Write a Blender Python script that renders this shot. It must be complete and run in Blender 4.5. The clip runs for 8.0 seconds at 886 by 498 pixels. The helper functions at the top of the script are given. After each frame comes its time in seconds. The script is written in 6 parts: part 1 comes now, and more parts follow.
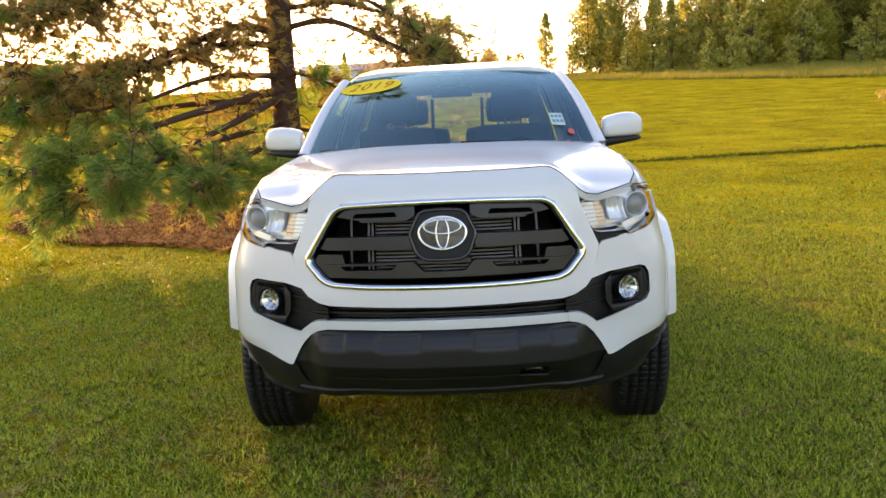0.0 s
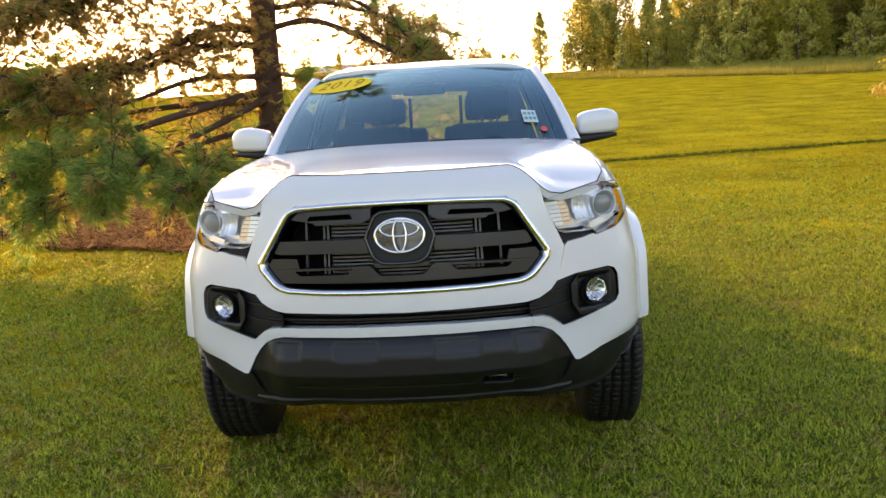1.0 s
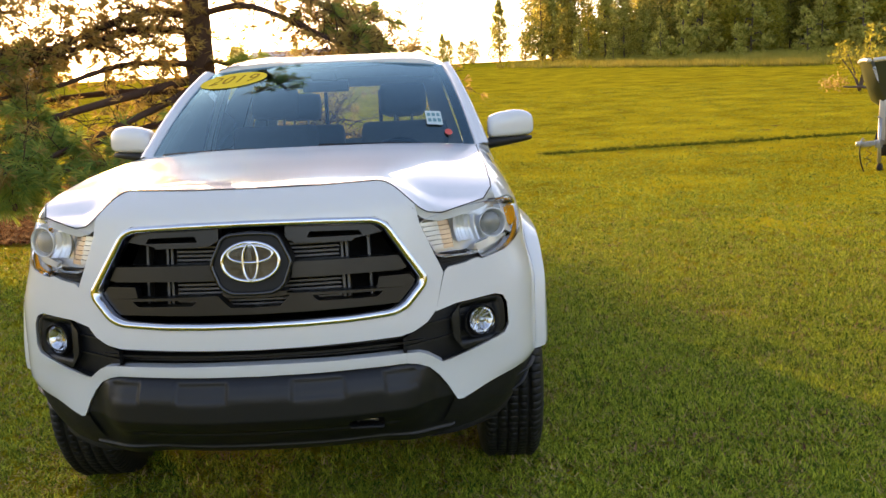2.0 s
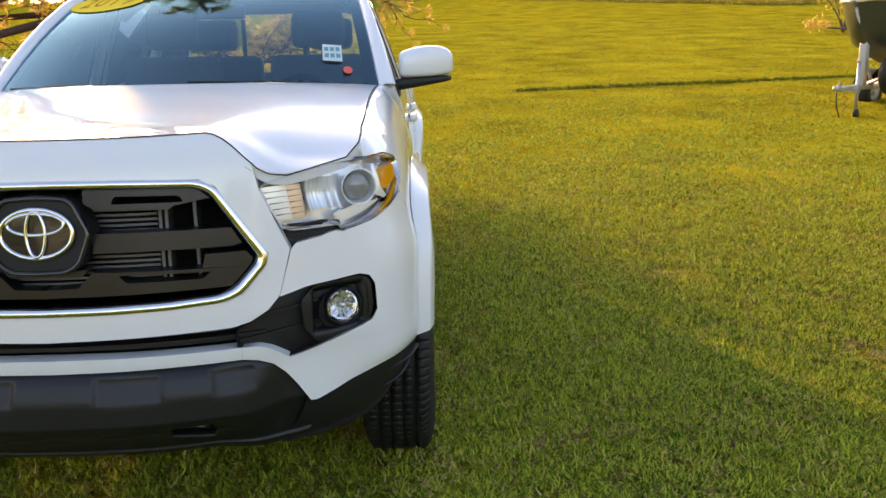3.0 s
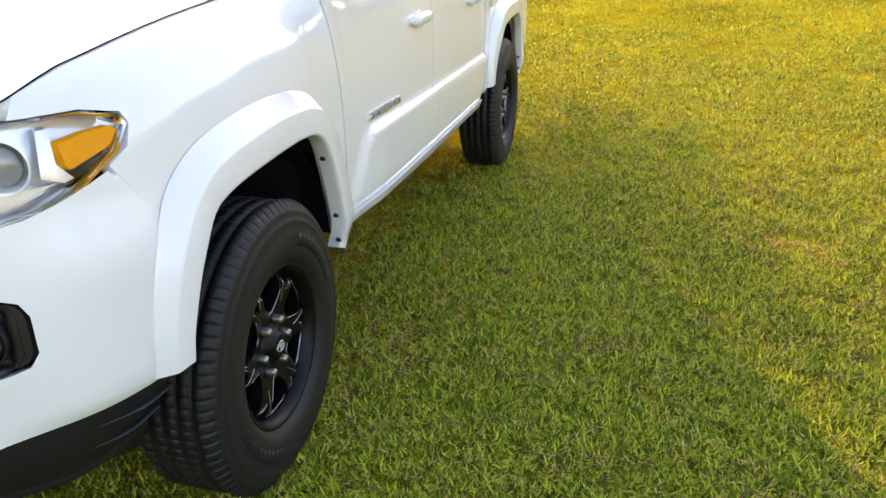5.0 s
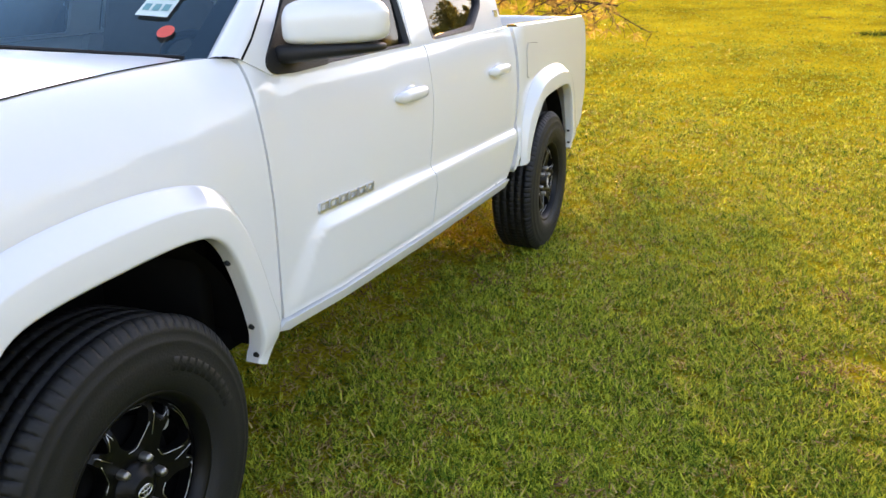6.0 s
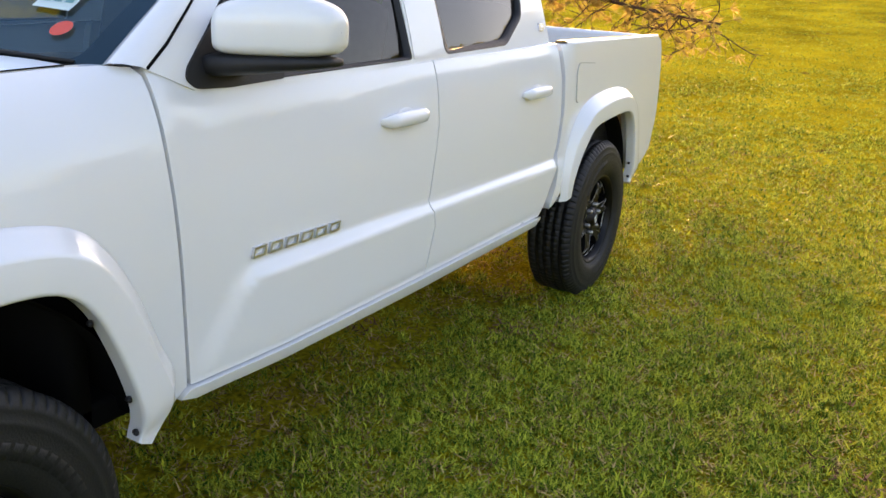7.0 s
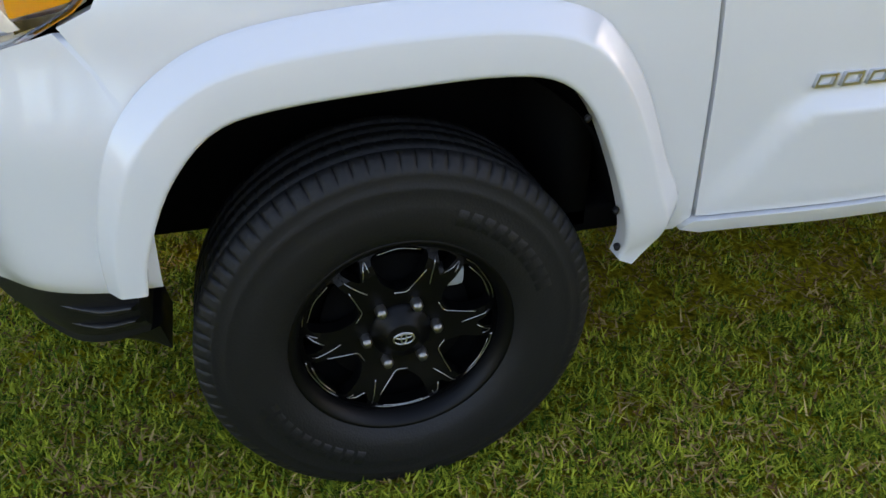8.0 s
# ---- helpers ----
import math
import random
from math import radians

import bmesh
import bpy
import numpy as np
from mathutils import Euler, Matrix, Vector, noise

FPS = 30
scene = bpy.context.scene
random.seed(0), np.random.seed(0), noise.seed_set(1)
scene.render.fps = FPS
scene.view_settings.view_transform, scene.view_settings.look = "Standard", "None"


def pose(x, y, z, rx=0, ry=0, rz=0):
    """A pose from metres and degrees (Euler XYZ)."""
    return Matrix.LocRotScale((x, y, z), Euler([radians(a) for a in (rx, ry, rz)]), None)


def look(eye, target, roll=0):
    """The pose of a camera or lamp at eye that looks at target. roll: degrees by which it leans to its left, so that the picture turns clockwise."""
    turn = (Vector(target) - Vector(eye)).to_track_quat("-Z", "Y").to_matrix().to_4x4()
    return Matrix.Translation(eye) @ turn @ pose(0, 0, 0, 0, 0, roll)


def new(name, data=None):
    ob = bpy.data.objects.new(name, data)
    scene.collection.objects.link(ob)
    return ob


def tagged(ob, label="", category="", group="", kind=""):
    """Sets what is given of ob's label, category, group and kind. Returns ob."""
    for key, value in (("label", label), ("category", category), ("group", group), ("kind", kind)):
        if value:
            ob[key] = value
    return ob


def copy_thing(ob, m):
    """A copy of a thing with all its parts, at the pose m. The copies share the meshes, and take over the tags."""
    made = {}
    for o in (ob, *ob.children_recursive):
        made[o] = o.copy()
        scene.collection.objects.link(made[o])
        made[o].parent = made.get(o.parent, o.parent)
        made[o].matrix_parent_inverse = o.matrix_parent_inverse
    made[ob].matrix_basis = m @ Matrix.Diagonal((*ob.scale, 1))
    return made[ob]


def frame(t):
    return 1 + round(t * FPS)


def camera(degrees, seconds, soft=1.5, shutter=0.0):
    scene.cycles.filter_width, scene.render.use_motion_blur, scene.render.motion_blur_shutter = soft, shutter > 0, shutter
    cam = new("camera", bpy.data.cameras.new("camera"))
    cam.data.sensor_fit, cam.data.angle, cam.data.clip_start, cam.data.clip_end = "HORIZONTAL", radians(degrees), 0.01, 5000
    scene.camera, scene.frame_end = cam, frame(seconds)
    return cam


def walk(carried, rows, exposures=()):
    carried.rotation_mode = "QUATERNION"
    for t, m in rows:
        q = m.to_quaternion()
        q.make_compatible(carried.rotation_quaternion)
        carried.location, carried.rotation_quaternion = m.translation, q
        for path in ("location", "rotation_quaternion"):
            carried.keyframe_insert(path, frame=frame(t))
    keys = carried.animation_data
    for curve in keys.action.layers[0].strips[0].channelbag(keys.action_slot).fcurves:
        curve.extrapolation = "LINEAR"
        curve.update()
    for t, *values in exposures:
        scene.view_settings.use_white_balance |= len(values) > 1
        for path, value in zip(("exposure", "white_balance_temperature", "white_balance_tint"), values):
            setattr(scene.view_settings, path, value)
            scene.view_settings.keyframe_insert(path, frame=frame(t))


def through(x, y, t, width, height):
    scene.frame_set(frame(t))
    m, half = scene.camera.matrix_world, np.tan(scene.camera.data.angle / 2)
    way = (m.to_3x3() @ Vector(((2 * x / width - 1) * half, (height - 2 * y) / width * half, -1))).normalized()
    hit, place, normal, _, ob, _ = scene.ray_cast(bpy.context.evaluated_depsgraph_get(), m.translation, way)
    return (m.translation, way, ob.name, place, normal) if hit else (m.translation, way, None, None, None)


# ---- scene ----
cam = camera(56.1, 8.0)
PATH = [
    (0, (0.125, -3.818, 1.302), (0.039, -1.837, 1.041), -2.5),
    (0.5, (0.193, -3.805, 1.297), (0.1, -1.823, 1.05), -2.6),
    (1, (0.255, -3.692, 1.289), (0.175, -1.711, 1.028), -3.1),
    (1.2, (0.277, -3.616, 1.286), (0.203, -1.633, 1.037), -3.2),
    (2.3, (0.665, -3.206, 1.363), (0.706, -1.235, 1.03), -2.0),
    (2.5, (0.732, -3.112, 1.353), (0.779, -1.146, 0.99), -1.7),
    (3, (0.885, -2.841, 1.362), (0.943, -0.893, 0.91), -1.1),
    (3.5, (1.136, -2.611, 1.352), (1.165, -0.691, 0.795), -1.2),
    (4, (1.394, -2.361, 1.365), (1.199, -0.475, 0.728), -1.7),
    (4.5, (1.597, -2.066, 1.384), (1.386, -0.214, 0.66), -0.5),
    (4.7, (1.683, -1.948, 1.401), (1.324, -0.123, 0.665), -1.0),
    (5.8, (2.031, -1.314, 1.429), (1.444, 0.483, 0.776), 0.9),
    (6, (2.088, -1.2, 1.437), (1.365, 0.562, 0.826), 0.3),
    (6.5, (2.211, -0.888, 1.453), (1.375, 0.83, 0.863), 3.5),
    (7, (2.179, -0.606, 1.458), (1.255, 1.058, 0.843), 3.7),
    (7.2, (2.145, -0.507, 1.446), (1.104, 1.047, 0.737), 3.2),
    (7.5, (2.181, -0.404, 1.419), (0.677, 0.661, 0.641), 0.8),
    (7.8, (2.161, -0.326, 1.392), (0.558, 0.418, 0.456), 3.6),
    (8, (2.137, -0.265, 1.367), (0.499, 0.187, 0.312), 0.3),
]
EXPOSURES = [(0.0, 1.88, 7350, 27), (1.2, 1.80, 7350, 27), (2.5, 1.66, 7350, 27), (3.0, 1.88, 7300, 27), (3.5, 2.28, 7400, 27),
             (4.5, 2.5, 7420, 27), (6.0, 2.4, 7350, 28), (7.0, 2.15, 7280, 27), (7.5, 2.03, 7150, 27), (8.0, 2.05, 7050, 26)]
walk(cam, [(t, look(eye, target, roll)) for t, eye, target, roll in PATH], EXPOSURES)

# ---- light ----
SUN_EL, SUN_AZ = radians(12.0), radians(22.0)   # height, and turn to the left of +y
world = bpy.data.worlds.new("evening_sky")
scene.world = world
world.use_nodes = True
wn = world.node_tree.nodes
sky = wn.new("ShaderNodeTexSky")
sky.sky_type, sky.sun_disc = "NISHITA", False
sky.sun_elevation, sky.sun_rotation = SUN_EL, -SUN_AZ
sky.dust_density, sky.ozone_density = 1.6, 1.0
wn["Background"].inputs["Strength"].default_value = 0.15
world.node_tree.links.new(sky.outputs["Color"], wn["Background"].inputs["Color"])
sun = new("sun", bpy.data.lights.new("sun", "SUN"))
sun.data.energy, sun.data.angle, sun.data.color = 2.7, radians(1.4), (1.0, 0.61, 0.19)
sun_way = Vector((-math.sin(SUN_AZ) * math.cos(SUN_EL), math.cos(SUN_AZ) * math.cos(SUN_EL), math.sin(SUN_EL)))
sun.matrix_world = look(sun_way * 60, (0, 0, 0))


# ---- materials ----
def nodes_of(name):
    m = bpy.data.materials.new(name)
    m.use_nodes = True
    return m, m.node_tree.nodes, m.node_tree.links, m.node_tree.nodes["Principled BSDF"]


def material(name, color, rough=0.5, metal=0.0, vary=0.0, scale=20.0, bump=0.0, bump_scale=80.0, coat=0.0, spec=0.5):
    """A surface whose colour and roughness wander at two scales, with fine relief."""
    m, n, l, b = nodes_of(name)
    b.inputs["Base Color"].default_value = (*color, 1)
    b.inputs["Roughness"].default_value, b.inputs["Metallic"].default_value = rough, metal
    b.inputs["Coat Weight"].default_value, b.inputs["Coat Roughness"].default_value = coat, 0.03
    b.inputs["Specular IOR Level"].default_value = spec
    tc = n.new("ShaderNodeTexCoord")
    if vary:
        fine, broad, mixed, ramp = n.new("ShaderNodeTexNoise"), n.new("ShaderNodeTexNoise"), n.new("ShaderNodeMath"), n.new("ShaderNodeMix")
        fine.inputs["Scale"].default_value, broad.inputs["Scale"].default_value = scale, scale * 0.13
        fine.inputs["Detail"].default_value = 6
        mixed.operation = "MULTIPLY_ADD"
        mixed.inputs[1].default_value = 0.5
        l.new(tc.outputs["Object"], fine.inputs["Vector"])
        l.new(tc.outputs["Object"], broad.inputs["Vector"])
        l.new(fine.outputs["Fac"], mixed.inputs[0])
        half = n.new("ShaderNodeMath")
        half.operation, half.inputs[1].default_value = "MULTIPLY", 0.5
        l.new(broad.outputs["Fac"], half.inputs[0])
        l.new(half.outputs[0], mixed.inputs[2])
        ramp.data_type = "RGBA"
        ramp.inputs[6].default_value = (*[c * (1 - vary) for c in color], 1)
        ramp.inputs[7].default_value = (*[min(1, c * (1 + vary)) for c in color], 1)
        l.new(mixed.outputs[0], ramp.inputs[0])
        l.new(ramp.outputs[2], b.inputs["Base Color"])
    if bump:
        tex, bm_ = n.new("ShaderNodeTexNoise"), n.new("ShaderNodeBump")
        tex.inputs["Scale"].default_value, tex.inputs["Detail"].default_value = bump_scale, 4
        bm_.inputs["Strength"].default_value, bm_.inputs["Distance"].default_value = bump, 0.01
        l.new(tc.outputs["Object"], tex.inputs["Vector"])
        l.new(tex.outputs["Fac"], bm_.inputs["Height"])
        l.new(bm_.outputs["Normal"], b.inputs["Normal"])
    return m


def thin_glass(name, tint, ior=1.5, sheen=(1, 1, 1)):
    """A pane without refraction: tinted see-through with a mirror sheen that grows at a flat angle."""
    m, n, l, b = nodes_of(name)
    n.remove(b)
    clear, shine, mix, fres = n.new("ShaderNodeBsdfTransparent"), n.new("ShaderNodeBsdfGlossy"), n.new("ShaderNodeMixShader"), n.new("ShaderNodeFresnel")
    clear.inputs["Color"].default_value = (*tint, 1)
    shine.inputs["Roughness"].default_value, shine.inputs["Color"].default_value = 0.0, (*sheen, 1)
    fres.inputs["IOR"].default_value = ior
    l.new(fres.outputs[0], mix.inputs[0])
    l.new(clear.outputs[0], mix.inputs[1])
    l.new(shine.outputs[0], mix.inputs[2])
    l.new(mix.outputs[0], n["Material Output"].inputs["Surface"])
    return m


def leafy(name, low, high, rough=0.6, through=0.35, scatter=0.45):
    """Leaf or blade: the colour differs from piece to piece, and some light passes through."""
    m, n, l, b = nodes_of(name)
    geo, ramp, tc, noise_, mix = n.new("ShaderNodeNewGeometry"), n.new("ShaderNodeValToRGB"), n.new("ShaderNodeTexCoord"), n.new("ShaderNodeTexNoise"), n.new("ShaderNodeMath")
    noise_.inputs["Scale"].default_value, noise_.inputs["Detail"].default_value = 1.3, 4
    l.new(tc.outputs["Object"], noise_.inputs["Vector"])
    mix.operation, mix.inputs[1].default_value = "MULTIPLY_ADD", scatter
    l.new(geo.outputs["Random Per Island"], mix.inputs[0])
    scaled = n.new("ShaderNodeMath")
    scaled.operation, scaled.inputs[1].default_value = "MULTIPLY", 1 - scatter
    l.new(noise_.outputs["Fac"], scaled.inputs[0])
    l.new(scaled.outputs[0], mix.inputs[2])
    ramp.color_ramp.elements[0].position, ramp.color_ramp.elements[1].position = 0.2, 0.8
    ramp.color_ramp.elements[0].color, ramp.color_ramp.elements[1].color = (*low, 1), (*high, 1)
    l.new(mix.outputs[0], ramp.inputs[0])
    l.new(ramp.outputs[0], b.inputs["Base Color"])
    b.inputs["Roughness"].default_value, b.inputs["Specular IOR Level"].default_value = rough, 0.06
    trans, both = n.new("ShaderNodeBsdfTranslucent"), n.new("ShaderNodeMixShader")
    l.new(ramp.outputs[0], trans.inputs["Color"])
    both.inputs[0].default_value = through
    l.new(b.outputs[0], both.inputs[1])
    l.new(trans.outputs[0], both.inputs[2])
    l.new(both.outputs[0], n["Material Output"].inputs["Surface"])
    return m


PAINT = material("white_paint", (0.78, 0.79, 0.795), 0.35, vary=0.015, scale=3, coat=1.0)
CHROME = material("chrome", (0.82, 0.83, 0.86), 0.13, metal=1.0, vary=0.03, scale=30)
SILVER = material("machined_silver", (0.6, 0.61, 0.63), 0.3, metal=1.0, vary=0.1, scale=60)
BLACK_PLASTIC = material("black_plastic", (0.011, 0.011, 0.012), 0.5, vary=0.3, scale=40, bump=0.15, bump_scale=500, spec=0.35)
GREY_PLASTIC = material("dark_grey_plastic", (0.0065, 0.007, 0.0085), 0.45, vary=0.2, scale=30, bump=0.1, bump_scale=400)
GLOSS_BLACK = material("gloss_black", (0.012, 0.012, 0.013), 0.12, vary=0.2, scale=20, coat=0.6)
GRILLE_BLACK = material("grille_black", (0.007, 0.007, 0.008), 0.28, vary=0.2, scale=30)
# near-black: the shade inside gaps and recesses is put into this colour
CAVITY_SHADE = material("cavity_shade_black", (0.004, 0.004, 0.004), 0.95, vary=0.3, scale=20, spec=0.1)
RUBBER = material("tyre_rubber", (0.0070, 0.0072, 0.0080), 0.58, vary=0.4, scale=25, bump=0.15, bump_scale=200, spec=0.42)
WHEEL_BLACK = material("satin_black_alloy", (0.0022, 0.0022, 0.0024), 0.42, vary=0.3, scale=30, spec=0.22)
STEEL = material("steel", (0.35, 0.34, 0.32), 0.4, metal=1.0, vary=0.3, scale=50)
BARE_METAL = material("radiator_metal", (0.12, 0.12, 0.12), 0.5, metal=0.8, vary=0.3, scale=60)
AMBER = material("amber_lens", (1.0, 0.38, 0.0), 0.6, vary=0.04, scale=90, spec=0.05)
REFLECTOR = material("silvered_plastic", (0.88, 0.90, 0.94), 0.12, metal=0.3, vary=0.06, scale=60, coat=0.7)
COPPER = material("copper_reflector", (0.92, 0.66, 0.52), 0.16, metal=0.35, vary=0.2, scale=60, coat=0.5)
RED_LENS = material("red_lens", (0.45, 0.02, 0.015), 0.15, vary=0.2, scale=60, coat=0.8)
SEAT_CLOTH = material("grey_seat_cloth", (0.16, 0.15, 0.14), 0.9, vary=0.2, scale=50, bump=0.3, bump_scale=300)
TRIM_GREY = material("grey_interior_trim", (0.11, 0.105, 0.10), 0.8, vary=0.15, scale=40, bump=0.1, bump_scale=300)
DASH = material("dark_dashboard", (0.17, 0.15, 0.12), 0.7, vary=0.2, scale=30, bump=0.2, bump_scale=300)
YELLOW_STICKER = material("yellow_sticker", (0.97, 0.66, 0.05), 0.9, vary=0.05, scale=30, spec=0.05)
BROWN_INK = material("brown_ink", (0.42, 0.19, 0.015), 0.9, vary=0.05, scale=30, spec=0.05)
PALE_STICKER = material("pale_sticker", (0.6, 0.72, 0.7), 0.5, vary=0.08, scale=60)
TEAL_INK = material("teal_ink", (0.12, 0.32, 0.34), 0.6, vary=0.1, scale=60)
RED_STICKER = material("red_sticker", (0.75, 0.1, 0.07), 0.5, vary=0.1, scale=60)
WINDSHIELD = thin_glass("windshield_glass", (0.58, 0.74, 0.80), 1.8, (0.40, 0.78, 1.0))
REAR_GLASS = thin_glass("rear_glass", (0.85, 0.87, 0.84), 1.4)
SIDE_GLASS = thin_glass("side_glass", (0.34, 0.30, 0.27), 1.45)
DARK_GLASS = thin_glass("dark_privacy_glass", (0.10, 0.085, 0.08), 1.55)
CLEAR = thin_glass("clear_lens", (0.97, 0.98, 0.98), 1.18)
LENS = material("projector_lens", (0.26, 0.26, 0.25), 0.03, vary=0.1, scale=10, coat=1.0)
BARK = material("pine_bark", (0.085, 0.045, 0.028), 0.9, vary=0.55, scale=14, bump=1.0, bump_scale=30)
FAR_BARK = material("grey_bark", (0.12, 0.09, 0.07), 0.9, vary=0.4, scale=4, bump=0.6, bump_scale=10)
NEEDLES = leafy("pine_needles", (0.12, 0.29, 0.08), (0.52, 0.55, 0.13), 0.5, 0.62)
DRY_NEEDLES = leafy("dry_needles", (0.32, 0.22, 0.07), (0.62, 0.48, 0.17), 0.6, 0.65)
GRASS = leafy("grass_blades", (0.050, 0.120, 0.010), (0.54, 0.58, 0.055), 0.5, 0.30, 0.8)
# darker copy of the grass: the ridge's shadow is in the colour
SHADED_RIDGE_GRASS = leafy("shaded_ridge_grass", (0.05, 0.075, 0.008), (0.17, 0.19, 0.02), 0.7, 0.15)
TALL_GRASS = leafy("tall_dry_grass", (0.20, 0.20, 0.035), (0.44, 0.37, 0.08), 0.6, 0.45)
FAR_LEAVES = leafy("far_tree_leaves", (0.11, 0.16, 0.035), (0.66, 0.56, 0.14), 0.6, 0.72)
# needles brightened and yellowed: sunlight on the front trees is in the colour
LIT_EDGE_LEAVES = leafy("sunlit_edge_needles", (0.24, 0.27, 0.05), (0.80, 0.70, 0.20), 0.6, 0.72)
YELLOW_LEAVES = leafy("yellow_green_leaves", (0.22, 0.24, 0.03), (0.60, 0.50, 0.08), 0.6, 0.55)
STRAW = leafy("pine_straw", (0.05, 0.016, 0.005), (0.36, 0.13, 0.035), 0.9, 0.1, 0.8)


def ground_material():
    m, n, l, b = nodes_of("lawn_ground")
    tc = n.new("ShaderNodeTexCoord")
    fine, broad, patch = n.new("ShaderNodeTexNoise"), n.new("ShaderNodeTexNoise"), n.new("ShaderNodeTexNoise")
    for tex, scale, detail in ((fine, 46.0, 9), (broad, 0.7, 6), (patch, 1.7, 5)):
        tex.inputs["Scale"].default_value, tex.inputs["Detail"].default_value = scale, detail
        l.new(tc.outputs["Object"], tex.inputs["Vector"])
    add = n.new("ShaderNodeMath")
    add.operation = "MULTIPLY_ADD"
    add.inputs[1].default_value = 0.55
    scaled = n.new("ShaderNodeMath")
    scaled.operation, scaled.inputs[1].default_value = "MULTIPLY", 0.45
    l.new(broad.outputs["Fac"], scaled.inputs[0])
    l.new(fine.outputs["Fac"], add.inputs[0])
    l.new(scaled.outputs[0], add.inputs[2])
    ramp = n.new("ShaderNodeValToRGB")
    ramp.color_ramp.elements[0].position, ramp.color_ramp.elements[1].position = 0.3, 0.7
    ramp.color_ramp.elements[0].color, ramp.color_ramp.elements[1].color = (0.075, 0.068, 0.007, 1), (0.60, 0.51, 0.022, 1)
    l.new(add.outputs[0], ramp.inputs[0])
    bare = n.new("ShaderNodeValToRGB")
    bare.color_ramp.elements[0].position, bare.color_ramp.elements[1].position = 0.64, 0.74
    l.new(patch.outputs["Fac"], bare.inputs[0])
    soil = n.new("ShaderNodeMix")
    soil.data_type = "RGBA"
    soil.inputs[7].default_value = (0.15, 0.085, 0.035, 1)
    l.new(bare.outputs[0], soil.inputs[0])
    l.new(ramp.outputs[0], soil.inputs[6])
    l.new(soil.outputs[2], b.inputs["Base Color"])
    b.inputs["Roughness"].default_value, b.inputs["Specular IOR Level"].default_value = 0.9, 0.0
    bump = n.new("ShaderNodeBump")
    bump.inputs["Strength"].default_value, bump.inputs["Distance"].default_value = 1.0, 0.05
    l.new(fine.outputs["Fac"], bump.inputs["Height"])
    l.new(bump.outputs["Normal"], b.inputs["Normal"])
    return m


GROUND = ground_material()


# ---- building helpers ----
import functools
from mathutils import geometry

def mesh_of(name, bm, mat, smooth=True):
    me = bpy.data.meshes.new(name)
    bm.normal_update()
    layer = bm.verts.layers.float_vector.get("smooth_normal")
    normals = [v[layer].copy() for v in bm.verts] if layer and smooth else None
    bm.to_mesh(me)
    bm.free()
    for m in mat if isinstance(mat, (list, tuple)) else [mat]:
        me.materials.append(m)
    if smooth:
        me.polygons.foreach_set("use_smooth", [True] * len(me.polygons))
    if normals:
        me.normals_split_custom_set_from_vertices(normals)
    return me


def part(name, bm, mat, parent=None, label="", smooth=True):
    ob = new(name, mesh_of(name, bm, mat, smooth))
    ob.parent = parent
    if label:
        ob["label"] = label
    return ob


def thing(name, label, category, at=(0, 0, 0), group=""):
    ob = new(name)
    ob.location = at
    ob.empty_display_size = 0.1
    return tagged(ob, label, category, group)


def share(ob, m, parent=None):
    """Another object on the same mesh."""
    o = ob.copy()
    scene.collection.objects.link(o)
    o.parent = parent or ob.parent
    o.matrix_basis = m
    return o


def array_mesh(name, verts, faces, mat, smooth=False):
    """A mesh from numpy arrays; faces is one array of equal-sided faces."""
    me = bpy.data.meshes.new(name)
    k = faces.shape[1]
    me.vertices.add(len(verts))
    me.vertices.foreach_set("co", np.ascontiguousarray(verts, dtype=np.float32).ravel())
    me.loops.add(faces.size)
    me.loops.foreach_set("vertex_index", np.ascontiguousarray(faces, dtype=np.int32).ravel())
    me.polygons.add(len(faces))
    me.polygons.foreach_set("loop_start", np.arange(0, faces.size, k, dtype=np.int32))
    me.polygons.foreach_set("use_smooth", np.full(len(faces), smooth))
    me.update(calc_edges=True)
    me.validate()
    me.materials.append(mat)
    return me


def interp(x, table):
    """Piecewise-smooth value from a table of (x, value) pairs."""
    if x <= table[0][0]:
        return table[0][1]
    for (a, va), (b, vb) in zip(table, table[1:]):
        if x <= b:
            i = table.index((a, va))
            mid = (vb - va) / (b - a)
            slopes = []
            for k in (i, i + 1):
                if 0 < k < len(table) - 1:
                    lo, hi = (table[k][1] - table[k - 1][1]) / (table[k][0] - table[k - 1][0]), (table[k + 1][1] - table[k][1]) / (table[k + 1][0] - table[k][0])
                    slopes.append(2 * lo * hi / (lo + hi) if lo * hi > 0 else 0.0)
                else:
                    slopes.append(mid)
            t, w = (x - a) / (b - a), b - a
            return va * (1 + 2 * t) * (1 - t) ** 2 + vb * t * t * (3 - 2 * t) + w * t * (1 - t) * (slopes[0] * (1 - t) - slopes[1] * t)
    return table[-1][1]


def ease(a, b, x):
    t = min(1.0, max(0.0, (x - a) / (b - a)))
    return t * t * (3 - 2 * t)


def rounded(pts, r, n=4):
    """The closed outline with its corners rounded to radius r."""
    out = []
    k = len(pts)
    for i in range(k):
        p, a, b = Vector(pts[i]), Vector(pts[i - 1]), Vector(pts[(i + 1) % k])
        da, db = (a - p), (b - p)
        cut = min(r, da.length * 0.45, db.length * 0.45)
        s, e = p + da.normalized() * cut, p + db.normalized() * cut
        for j in range(n + 1):
            t = j / n
            out.append(tuple(s * (1 - t) ** 2 + p * 2 * t * (1 - t) + e * t * t))
    return out


